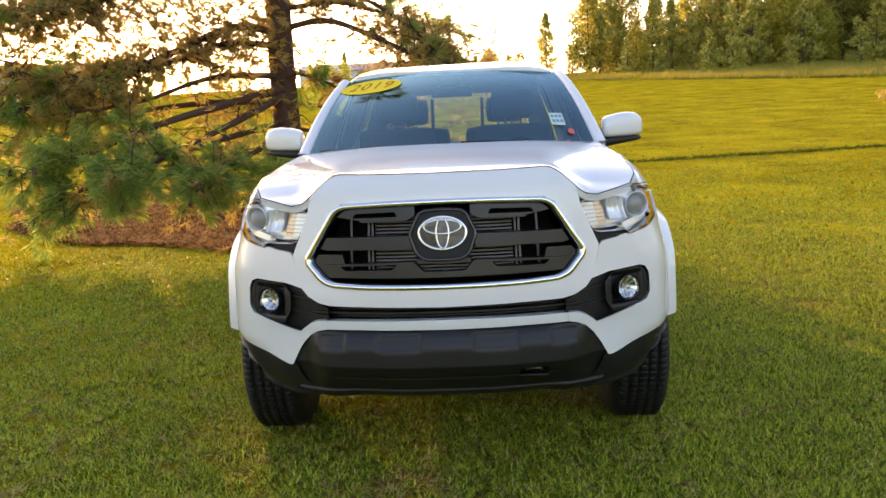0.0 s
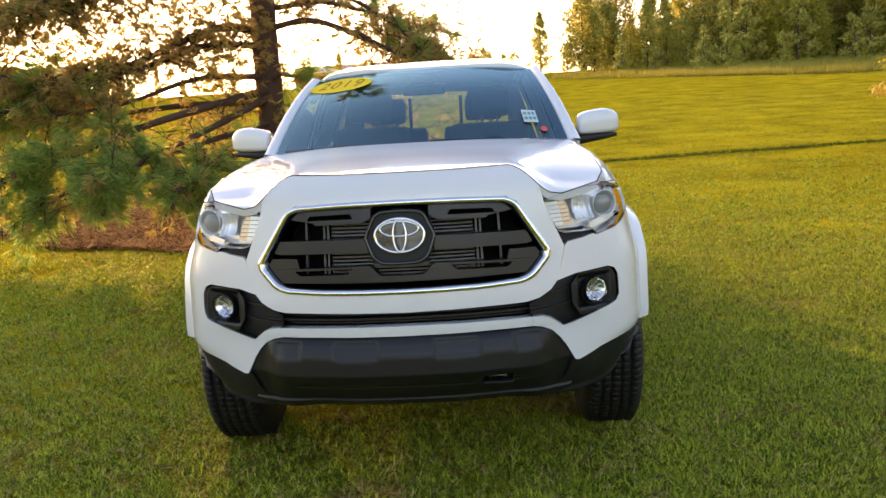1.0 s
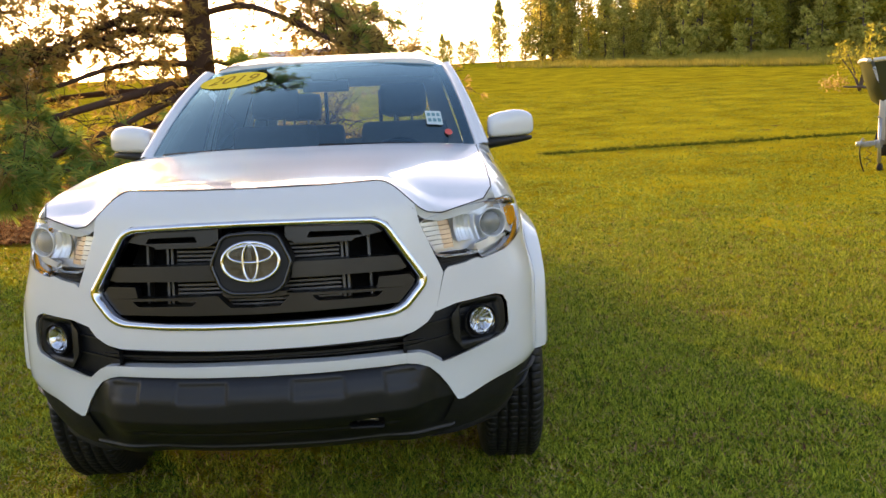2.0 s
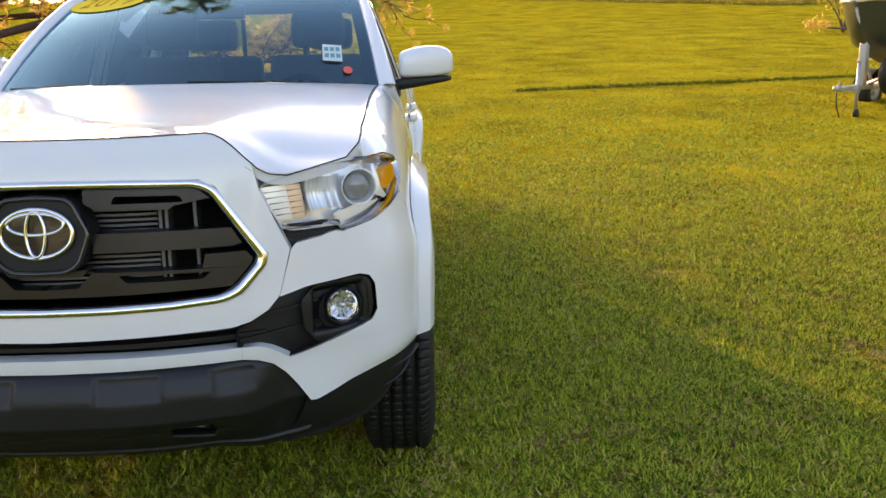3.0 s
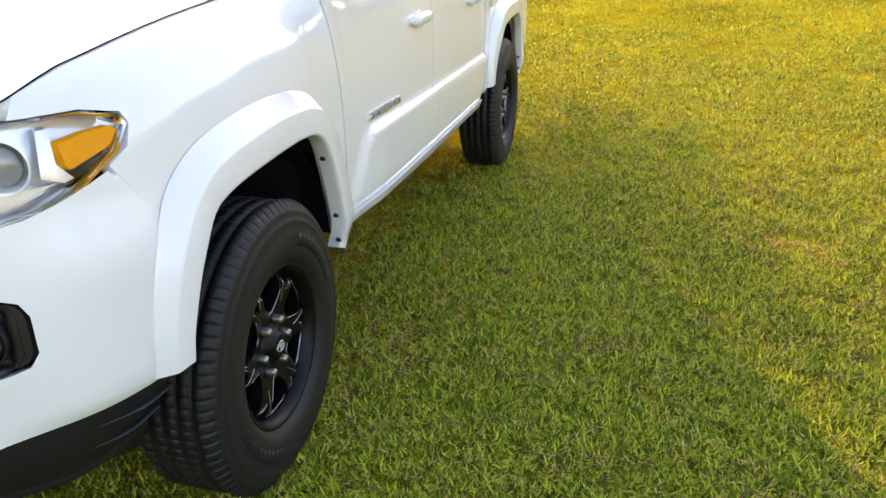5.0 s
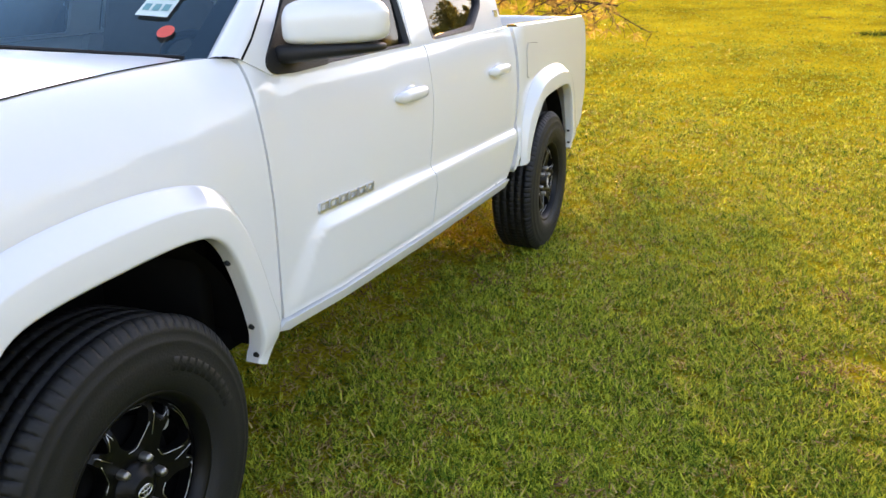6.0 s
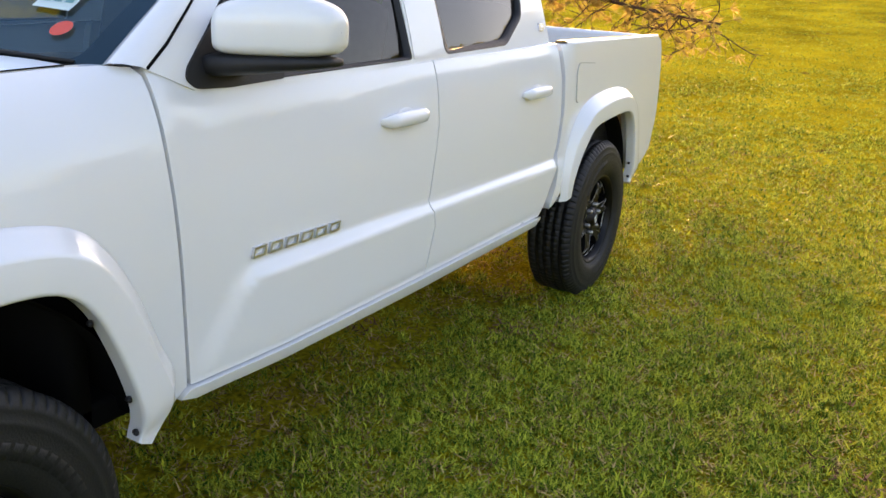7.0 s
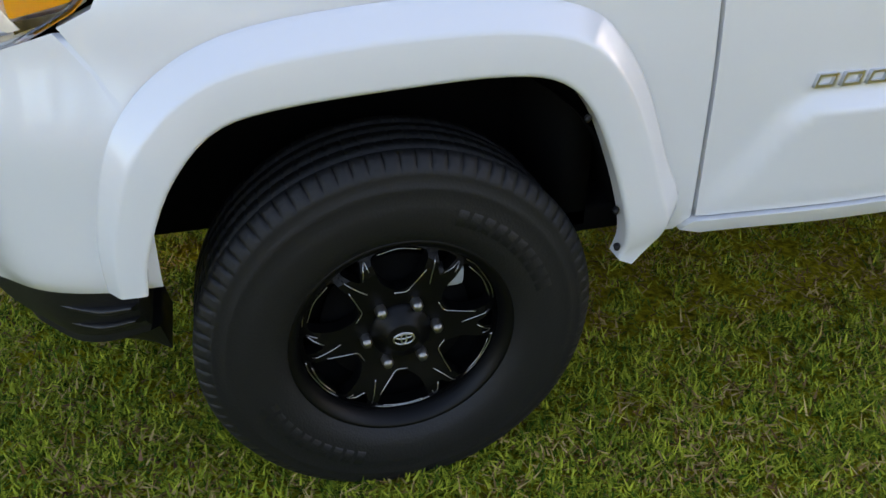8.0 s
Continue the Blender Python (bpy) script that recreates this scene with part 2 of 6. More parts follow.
def curve_through(pts, per=6):
    """An open Catmull-Rom line through points of any dimension."""
    ps = [Vector(p) for p in pts]
    ps = [ps[0] * 2 - ps[1], *ps, ps[-1] * 2 - ps[-2]]
    out = []
    for a, b, c, d in zip(ps, ps[1:], ps[2:], ps[3:]):
        for j in range(per):
            t = j / per
            out.append(0.5 * (2 * b + (c - a) * t + (2 * a - 5 * b + 4 * c - d) * t * t + (3 * b - a - 3 * c + d) * t ** 3))
    out.append(ps[-2])
    return out


def finer(pts, step):
    out = []
    for i, p in enumerate(pts):
        a, b = Vector(p), Vector(pts[(i + 1) % len(pts)])
        k = max(1, int((b - a).length / step + 0.5))
        out += [tuple(a + (b - a) * (j / k)) for j in range(k)]
    return out


def inside(q, poly):
    x, y = q
    odd = False
    for i in range(len(poly)):
        (xa, ya), (xb, yb) = poly[i - 1], poly[i]
        if (ya > y) != (yb > y) and x < (xb - xa) * (y - ya) / (yb - ya) + xa:
            odd = not odd
    return odd


def skin(outline, place, step=0.05, holes=(), back=(0, 0, 0), bm=None, flip=False):
    """A sheet cut to a flat outline with holes and laid on a curved surface by place(u, v); its edges are folded back."""
    bm = bm or bmesh.new()
    loops = [finer(outline, step)] + [finer(h, step) for h in holes]
    pts, edges = [], []
    for lp in loops:
        s = len(pts)
        pts += [Vector(p) for p in lp]
        edges += [(s + i, s + (i + 1) % len(lp)) for i in range(len(lp))]
    border = np.array([tuple(p) for p in pts])
    lo, hi = border.min(0), border.max(0)
    for i in range(1, int((hi[0] - lo[0]) / step) + 1):
        for j in range(1, int((hi[1] - lo[1]) / step) + 1):
            q = (lo[0] + i * step, lo[1] + j * step)
            if ((border - q) ** 2).sum(1).min() > (0.45 * step) ** 2 and inside(q, loops[0]) and not any(inside(q, h) for h in loops[1:]):
                pts.append(Vector(q))
    vs, _, fs, *_ = geometry.delaunay_2d_cdt(pts, edges, [], 0, 1e-6)
    keep = bm.verts.layers.float_vector.get("smooth_normal") or bm.verts.layers.float_vector.new("smooth_normal")
    made = []
    for v in vs:
        vert = bm.verts.new(place(v.x, v.y))
        e = 0.004
        du, dv = place(v.x + e, v.y) - place(v.x - e, v.y), place(v.x, v.y + e) - place(v.x, v.y - e)
        vert[keep] = du.cross(dv).normalized() * (-1 if flip else 1)
        made.append(vert)
    for f in fs:
        c = sum((vs[i] for i in f), Vector((0, 0))) / len(f)
        if inside(c, loops[0]) and not any(inside(c, h) for h in loops[1:]):
            bm.faces.new([made[i] for i in (reversed(f) if flip else f)])
    back = Vector(back)
    if back.length:
        for lp in loops:
            a = [bm.verts.new(place(*p)) for p in lp]
            b = [bm.verts.new(v.co + back) for v in a]
            for i in range(len(lp)):
                j = (i + 1) % len(lp)
                bm.faces.new((a[i], a[j], b[j], b[i]))
    loose = [v for v in bm.verts if not v.link_faces]
    bmesh.ops.delete(bm, geom=loose, context="VERTS")
    return bm


def grid(rows, bm=None, closed=False, flip=False):
    """Quads between rows of points."""
    bm = bm or bmesh.new()
    vs = [[bm.verts.new(p) for p in row] for row in rows]
    k = len(vs[0])
    for a, b in zip(vs, vs[1:]):
        for i in range(k if closed else k - 1):
            j = (i + 1) % k
            f = (a[i], a[j], b[j], b[i])
            bm.faces.new(f[::-1] if flip else f)
    return bm


def box(bm, lo, hi, bevel=0.0, turn=None):
    m = Matrix.Translation((Vector(lo) + Vector(hi)) / 2) @ Matrix.Diagonal((*(Vector(hi) - Vector(lo)), 1))
    made = bmesh.ops.create_cube(bm, size=1.0, matrix=(turn @ m) if turn else m)["verts"]
    if bevel:
        bmesh.ops.bevel(bm, geom=list({e for v in made for e in v.link_edges}), offset=bevel, segments=2, affect="EDGES", profile=0.6)
    return bm


def tube(bm, pts, radii, sides=8, cap=True):
    """A round bar along points, with a radius at each."""
    ps = [Vector(p) for p in pts]
    rows = []
    for i, p in enumerate(ps):
        d = (ps[min(i + 1, len(ps) - 1)] - ps[max(i - 1, 0)]).normalized()
        side = d.cross(Vector((0, 0, 1)) if abs(d.z) < 0.95 else Vector((1, 0, 0))).normalized()
        up = side.cross(d)
        r = radii[i] if isinstance(radii, (list, tuple)) else radii
        rows.append([p + (side * math.cos(a) + up * math.sin(a)) * r for a in (2 * math.pi * k / sides for k in range(sides))])
    vs = [[bm.verts.new(p) for p in row] for row in rows]
    for a, b in zip(vs, vs[1:]):
        for i in range(sides):
            j = (i + 1) % sides
            bm.faces.new((a[i], a[j], b[j], b[i]))
    if cap:
        bm.faces.new(vs[0][::-1])
        bm.faces.new(vs[-1])
    return bm


def lathe(bm, profile, steps, axis="x", angles=None):
    """Turns (along, radius) round an axis. angles: the steps' own angles and radius changes."""
    angles = angles or [(2 * math.pi * i / steps, None) for i in range(steps)]
    rows = []
    for along, r in profile:
        row = []
        for a, change in angles:
            q = r - (change(along, r) if change else 0)
            c, s = q * math.cos(a), q * math.sin(a)
            row.append({"x": (along, c, s), "y": (c, along, s), "z": (c, s, along)}[axis])
        rows.append(row)
    return grid(rows, bm, closed=True)


def prism(outline, place_a, place_b, step=0.05, holes=()):
    """A plate: the outline laid by place_a and by place_b, joined at the rim."""
    bm = skin(outline, place_a, step, holes)
    skin(outline, place_b, step, holes, bm=bm, flip=True)
    for lp in [outline, *holes]:
        lp = finer(lp, step)
        a, b = [bm.verts.new(place_a(*p)) for p in lp], [bm.verts.new(place_b(*p)) for p in lp]
        for i in range(len(lp)):
            j = (i + 1) % len(lp)
            bm.faces.new((a[i], b[i], b[j], a[j]))
    return bm


# ---- pickup truck: surfaces ----
# Plan line of the lower body, from the middle of the nose round the corner and back along the side.
PLAN = curve_through([(0, -0.935), (0.2, -0.925), (0.4, -0.882), (0.55, -0.82), (0.69, -0.735), (0.79, -0.645), (0.85, -0.53), (0.878, -0.40),
                      (0.888, -0.2), (0.89, 0.2), (0.888, 0.6), (0.89, 1.2), (0.89, 2.0), (0.89, 2.7), (0.885, 3.3), (0.878, 3.9), (0.872, 4.26)], 12)
RUN = [0.0]
for a, b in zip(PLAN, PLAN[1:]):
    RUN.append(RUN[-1] + (b - a).length)
RUN, PLAN_X, PLAN_Y = np.array(RUN), np.array([p[0] for p in PLAN]), np.array([p[1] for p in PLAN])


def F(x, z):
    """Outline point on the nose, from its distance to the middle."""
    front = PLAN_Y < -0.30
    return (float(np.interp(abs(x), PLAN_X[front], RUN[front])) * (1 if x >= 0 else -1), z)


def S(y, z):
    """Outline point on the side, from its distance behind the front axle."""
    return (float(np.interp(y, PLAN_Y, RUN)), z)


EDGE = [(-0.95, 0.99), (-0.79, 1.062), (-0.76, 1.083), (-0.71, 1.098), (-0.66, 1.110), (-0.60, 1.138), (-0.5, 1.166), (-0.4, 1.183), (-0.2, 1.211), (0.0, 1.231), (0.2, 1.246), (0.4, 1.256), (0.5, 1.259), (0.575, 1.253), (0.63, 1.236), (0.70, 1.204), (0.8, 1.194), (1.2, 1.200), (1.7, 1.214), (2.6, 1.236), (2.75, 1.244), (4.3, 1.240)]
CROWN = [(-0.95, 1.162), (-0.87, 1.182), (-0.75, 1.199), (-0.55, 1.216), (-0.2, 1.242), (0.1, 1.270), (0.25, 1.284), (0.4, 1.290)]
FOLD = [(-0.7, 0.078), (-0.63, 0.088), (-0.5, 0.133), (-0.3, 0.150), (0.0, 0.157), (0.4, 0.150), (0.5, 0.130), (0.62, 0.088), (0.8, 0.072), (2.6, 0.072), (2.8, 0.03), (4.3, 0.028)]
F_FENDER = [(0, 1), (0.012, 0.84), (0.03, 0.70), (0.06, 0.53), (0.09, 0.41), (0.12, 0.31), (0.16, 0.225), (0.26, 0.13), (0.41, 0.085), (0.66, 0.05)]
F_DOOR = [(0, 1), (0.03, 0.82), (0.08, 0.64), (0.15, 0.48), (0.3, 0.26), (0.42, 0.2), (0.6, 0.2)]
NOSE = [(0.30, 0.075), (0.36, 0.03), (0.40, 0.006), (0.46, 0.012), (0.60, 0.010), (0.66, 0.0), (0.74, 0.0), (0.80, 0.006), (0.95, 0.022), (1.05, 0.034), (1.12, 0.045), (1.165, 0.07), (1.2, 0.1)]


def body(u, z, out=0.0):
    """A point of the lower body."""
    side = -1 if u < 0 else 1
    u = abs(u)
    x, y = float(np.interp(u, RUN, PLAN_X)), float(np.interp(u, RUN, PLAN_Y))
    tx, ty = float(np.interp(u + 0.02, RUN, PLAN_X) - np.interp(u - 0.02, RUN, PLAN_X)), float(np.interp(u + 0.02, RUN, PLAN_Y) - np.interp(u - 0.02, RUN, PLAN_Y))
    size = math.hypot(tx, ty) or 1
    nx, ny = ty / size, -tx / size
    h = interp(y - ny * interp(y, FOLD), EDGE) - z
    door = ease(0.3, 0.75, y)
    d_side = interp(y, FOLD) * (interp(max(h, 0), F_FENDER) * (1 - door) + interp(max(h, 0), F_DOOR) * door)
    if y > 0.55:
        top = min(0.785, 0.57 + (y - 0.58) * 1.2) - 0.008 * max(0, y - 0.8)
        bulge = 0.026 * (0.4 + 0.6 * ease(0.6, 0.95, y)) * ease(-0.004, 0.034 + 0.08 * (1 - ease(0.72, 0.84, y)), top - z) * (1 - ease(2.62, 2.8, y))
        d_side -= bulge
    d_side += (0.045 + 0.035 * ease(-0.40, -0.55, y)) * ease(0.62, 0.44, z) ** 2
    d_side -= 0.026 * ease(0.97, 0.80, z) * ease(0.44, 0.58, z) * ease(-0.28, -0.45, y) * ease(-0.78, -0.62, y)   # full bumper corner
    w = ease(0.66, 0.98, u)
    d = interp(z, NOSE) * (1 - w) + d_side * w - out
    return Vector((side * (x - nx * d), y - ny * d, z))


def shoulder(y):
    """The fender's top edge at a place along the plan line."""
    u = S(y, 0)[0]
    tx, ty = float(np.interp(u + 0.02, RUN, PLAN_X) - np.interp(u - 0.02, RUN, PLAN_X)), float(np.interp(u + 0.02, RUN, PLAN_Y) - np.interp(u - 0.02, RUN, PLAN_Y))
    return interp(y + tx / math.hypot(tx, ty) * interp(y, FOLD), EDGE)


def on_body(out=0.0):
    return lambda u, z: body(u, z, out)


def hood_at(x, y):
    back = ease(-0.80, -0.15, y)
    rim = 0.735 + 0.012 * ease(-0.2, 0.44, y)
    arch = 1 - min(1.0, abs(x) / rim) ** 3.2
    rise = (1 - ease(0.37, 0.585, abs(x))) * (1 - back) + arch * back
    e = interp(y, EDGE)
    return e + (interp(y, CROWN) - e) * rise - 0.006 * (x / 0.6) ** 2 * rise


def cab_side(y, z, out=0.0):
    s = (z - 1.225) / 0.475
    taper = 0.012 * ease(2.0, 2.7, y)
    return Vector((0.812 - 0.175 * (0.72 * s + 0.28 * s * s) - taper + out, y, z))


def roof_at(x, y):
    return interp(y, [(1.10, 1.680), (1.2, 1.712), (1.4, 1.752), (1.7, 1.780), (2.0, 1.788), (2.3, 1.781), (2.55, 1.762), (2.70, 1.730)]) - 0.012 * (x / 0.626) ** 2 - 0.06 * (abs(x) / 0.626) ** 8


def shield_at(x, s):
    """The windshield, from its foot (s = 0) to the roof (s = 1)."""
    half = 0.748 + (0.616 - 0.748) * s
    k = x / 0.66
    y = 0.27 + 0.88 * s + (0.255 - 0.145 * s) * k * k
    z = 1.272 + 0.425 * s - (0.022 + 0.003 * s) * k * k + 0.036 * math.sin(math.pi * s)
    return Vector((x * half / 0.66, y, z))


def mirrored(pts):
    """A whole outline from its right half, given from the bottom middle to the top middle."""
    left = [(-x, z) for x, z in reversed(pts) if abs(x) > 1e-6]
    return list(pts) + left


def both_sides(build):
    """Builds a part for the driver's side, and its mirror image."""
    for side in (1, -1):
        build(side)


def flip_x(bm, side):
    if side < 0:
        layer = bm.verts.layers.float_vector.get("smooth_normal")
        for v in bm.verts:
            v.co.x = -v.co.x
            if layer:
                n = v[layer]
                v[layer] = (-n[0], n[1], n[2])
        bmesh.ops.reverse_faces(bm, faces=bm.faces)
    return bm


truck = thing("pickup_truck", "white double-cab pickup truck parked on mown grass under a pine", "pickup truck")

# ---- nose: surround, grille, bumper ----
CHROME_OUT = mirrored([F(0, 0.777), F(0.13, 0.7775), F(0.28, 0.780), F(0.41, 0.787), F(0.452, 0.803), F(0.512, 0.868), F(0.518, 0.895), F(0.41, 1.068), F(0.372, 1.088), F(0.2, 1.095), F(0, 1.097)])
CHROME_IN = mirrored([F(0, 0.799), F(0.13, 0.7995), F(0.28, 0.802), F(0.40, 0.808), F(0.436, 0.822), F(0.488, 0.876), F(0.492, 0.892), F(0.393, 1.055), F(0.362, 1.068), F(0.2, 1.074), F(0, 1.076)])


@functools.lru_cache(None)
def lip(x):
    """The height of the hood's front edge, where hood and nose meet."""
    z = 1.15
    for _ in range(14):
        p = body(*F(x, z), 0.004)
        z = 0.5 * z + 0.5 * hood_at(p.x, p.y + 0.006)
    return z


LIP_AT = (0.0, 0.1, 0.2, 0.28, 0.34, 0.375, 0.40, 0.42, 0.44, 0.455, 0.47, 0.485, 0.498)
surround = mirrored([F(0, 0.715), F(0.42, 0.722), F(0.462, 0.731), F(0.505, 0.755), F(0.535, 0.788), F(0.568, 0.90), F(0.546, 0.955), F(0.510, 1.050)]
                    + [F(x, lip(x) - 0.003) for x in reversed(LIP_AT)])
part("grille_surround", skin(surround, on_body(0.004), 0.03, [CHROME_OUT], (0, 0.03, 0)), PAINT, truck)


def ring_band(outer, inner, place, depth, proud):
    """A raised frame between two outlines of equally many corners, rounded across."""
    a, b = rounded(outer, 0.03, 5), rounded(inner, 0.028, 5)
    rows = []
    for t, lift in ((0, -depth), (0, proud * 0.5), (0.2, proud), (0.75, proud), (1, proud * 0.4), (1, -depth)):
        rows.append([place(p[0] + (q[0] - p[0]) * t, p[1] + (q[1] - p[1]) * t, lift) for p, q in zip(a, b)])
    return grid(rows, closed=True, flip=True)


part("grille_frame", ring_band(CHROME_OUT, CHROME_IN, lambda u, z, o: body(u, z, o), 0.03, 0.014), CHROME, truck, "bright chrome grille frame")

# near-black backing sheet stands for the shade behind the slats
grille = part("grille", skin(CHROME_IN, on_body(-0.10), 0.1, (), (0, 0, 0)), CAVITY_SHADE, truck, "black slatted grille with a chrome oval emblem")


def grille_bar(pts, name="grille_bar", holes=(), out=-0.012, mat=GRILLE_BLACK):
    return part(name, skin(pts, on_body(out), 0.03, holes, (0, 0.045, 0)), mat, grille)


for s in (1, -1):
    def G(x, z, s=s):
        return F(s * x, z)
    # top bar with a recessed slot, middle bar, bottom bar with a slot
    grille_bar([G(0.10, 1.072), G(0.365, 1.066), G(0.395, 1.040), G(0.31, 1.026), G(0.30, 1.018), G(0.13, 1.022), G(0.10, 1.04)],
               holes=[rounded([G(0.175, 1.054), G(0.325, 1.050), G(0.335, 1.034), G(0.165, 1.036)], 0.005, 2)])
    grille_bar([G(0.115, 0.968), G(0.44, 0.965), G(0.462, 0.925), G(0.44, 0.920), G(0.115, 0.922)])
    grille_bar([G(0.0, 0.838), G(0.075, 0.840), G(0.11, 0.876), G(0.475, 0.868), G(0.484, 0.876), G(0.43, 0.822), G(0.0, 0.818)],
               holes=[rounded([G(0.17, 0.867), G(0.385, 0.862), G(0.365, 0.846), G(0.19, 0.848)], 0.005, 2)])
    grille_bar([G(0.375, 0.905), G(0.47, 0.905), G(0.485, 0.885), G(0.475, 0.868), G(0.365, 0.872)])
    # vertical struts and radiator shutters behind
    for x in (0.27, 0.285, 0.355):
        grille_bar([G(x, 1.03), G(x + 0.008, 1.03), G(x + 0.008, 0.83), G(x, 0.83)], "grille_strut", out=-0.06, mat=BARE_METAL)
    for k in range(16):
        z = 0.835 + k * 0.0125
        grille_bar([G(0.0, z + 0.006), G(0.265, z + 0.006), G(0.265, z), G(0.0, z)], "radiator_fin", out=-0.072, mat=BARE_METAL)
grille_bar(mirrored([F(0, 0.866), F(0.085, 0.868), F(0.10, 0.883), F(0, 0.88)]), out=-0.016)

HEX = mirrored([(0, 0.878), (0.065, 0.880), (0.098, 0.902), (0.122, 0.968), (0.118, 0.985), (0.088, 1.048), (0.07, 1.060), (0, 1.066)])
HEX_IN = mirrored([(0, 0.890), (0.06, 0.892), (0.088, 0.910), (0.110, 0.968), (0.107, 0.982), (0.080, 1.040), (0.064, 1.050), (0, 1.054)])
part("emblem_housing", prism(HEX, on_body(0.012), on_body(-0.06), 0.04), BLACK_PLASTIC, grille)
part("emblem_frame", ring_band(HEX, HEX_IN, lambda u, z, o: body(u, z, 0.012 + o), 0.02, 0.008), GLOSS_BLACK, grille)


def oval(cx, cz, a, b, n=40):
    return [(cx + a * math.cos(2 * math.pi * i / n), cz + b * math.sin(2 * math.pi * i / n)) for i in range(n)]


def oval_ring(cx, cz, a, b, w, place, out):
    bm = bmesh.new()
    rows = []
    for t, o in ((0, 0), (0.1, 0.7), (0.5, 1.0), (0.9, 0.7), (1, 0)):
        rows.append([place(x, z, out + 0.006 * o) for x, z in oval(cx, cz, a - w * t, b - w * t)])
    return grid(rows, bm, closed=True, flip=True)


EZ = 0.978
part("emblem_field", skin(oval(0, EZ, 0.082, 0.056), on_body(0.017), 0.03, (), (0, 0.02, 0)), GLOSS_BLACK, grille)
emblem = part("emblem", oval_ring(0, EZ, 0.089, 0.062, 0.011, lambda x, z, o: body(x, z, o), 0.018), CHROME, grille, "chrome oval emblem")
part("emblem_bar", oval_ring(0, EZ + 0.022, 0.070, 0.029, 0.009, lambda x, z, o: body(x, z, o), 0.018), CHROME, grille)
part("emblem_bar", oval_ring(0, EZ, 0.026, 0.057, 0.008, lambda x, z, o: body(x, z, o), 0.020), CHROME, grille)

# bumper cover: one white piece with openings for the fog lamps and the lower grille, over the dark lower bumper


def bumper_side(side):
    outline = [F(0.535, 0.782), F(0.572, 0.898), F(0.585, 0.911), F(0.645, 0.919), F(0.664, 0.925), F(0.684, 0.928), F(0.70, 0.923), F(0.775, 0.940), F(0.82, 0.962), S(-0.507, 0.992), S(-0.456, 0.930), S(-0.428, 0.880), S(-0.440, 0.80), S(-0.445, 0.565),
               S(-0.50, 0.556), F(0.80, 0.540), F(0.70, 0.513), F(0.612, 0.484), F(0.597, 0.486), F(0.588, 0.502), F(0.567, 0.540), F(0.541, 0.578), F(0.511, 0.608), F(0.476, 0.625), F(0.440, 0.633),
               F(0.440, 0.666), F(0.478, 0.663), F(0.505, 0.652), F(0.552, 0.618), F(0.575, 0.622), F(0.730, 0.664), F(0.752, 0.674), F(0.764, 0.70), F(0.762, 0.772), F(0.751, 0.797), F(0.729, 0.806), F(0.60, 0.798)]
    bm = skin(outline, on_body(0.0), 0.03, (), (0, 0.035, 0))
    part("bumper_corner", flip_x(bm, side), PAINT, truck)
    # fog lamp pocket
    pocket = [F(0.537, 0.780), F(0.60, 0.797), F(0.728, 0.805), F(0.750, 0.796), F(0.761, 0.772), F(0.763, 0.70), F(0.751, 0.675), F(0.729, 0.665), F(0.575, 0.623), F(0.552, 0.619), F(0.505, 0.655), F(0.44, 0.668), F(0.44, 0.712), F(0.47, 0.725), F(0.51, 0.748)]
    part("fog_lamp_panel", flip_x(skin(pocket, on_body(-0.03), 0.03, [oval(*F(0.688, 0.724), 0.060, 0.050, 24)], (0, -0.032, 0)), side), BLACK_PLASTIC, truck)
    c = body(*F(0.688, 0.724))
    turn = Matrix.Translation(c) @ Matrix.Rotation(radians(24), 4, "Z") @ Matrix.Translation((0, 0.012, 0))
    bm = bmesh.new()
    lathe(bm, [(0.020, 0.052), (0.000, 0.0505), (-0.003, 0.048), (0.002, 0.0455), (0.03, 0.044), (0.03, 0.0001)], 40, "y")
    bmesh.ops.transform(bm, matrix=turn, verts=bm.verts)
    lamp = part("fog_lamp", flip_x(bm, side), BLACK_PLASTIC, truck, "round clear fog lamp in a black pocket")
    bm = bmesh.new()
    lathe(bm, [(0.004, 0.044), (0.010, 0.036), (0.020, 0.026), (0.028, 0.015), (0.03, 0.0001)], 36, "y", [(2 * math.pi * i / 36, (lambda a, r, k=(i // 2) % 2: 0.0016 * k if r < 0.04 else 0.0)) for i in range(36)])
    bmesh.ops.transform(bm, matrix=turn, verts=bm.verts)
    part("reflector", flip_x(bm, side), CHROME, lamp, smooth=False)
    bm = bmesh.new()
    lathe(bm, [(0.004, 0.043), (-0.004, 0.036), (-0.010, 0.022), (-0.012, 0.0001)], 32, "y")
    bmesh.ops.transform(bm, matrix=turn, verts=bm.verts)
    part("lens", flip_x(bm, side), CLEAR, lamp)
    bm = bmesh.new()
    bmesh.ops.create_uvsphere(bm, u_segments=12, v_segments=8, radius=0.011)
    bmesh.ops.transform(bm, matrix=turn @ Matrix.Translation((0, 0.012, 0)), verts=bm.verts)
    part("bulb", flip_x(bm, side), SILVER, lamp)
    # thin louvres beside the fog lamp
    for z in (0.742, 0.688):
        bm = skin([F(0.44, z - 0.012), F(0.63, z + 0.008), F(0.63, z + 0.014), F(0.44, z - 0.006)], on_body(-0.020), 0.03, (), (0, 0.012, 0))
        part("louvre", flip_x(bm, side), GREY_PLASTIC, truck)
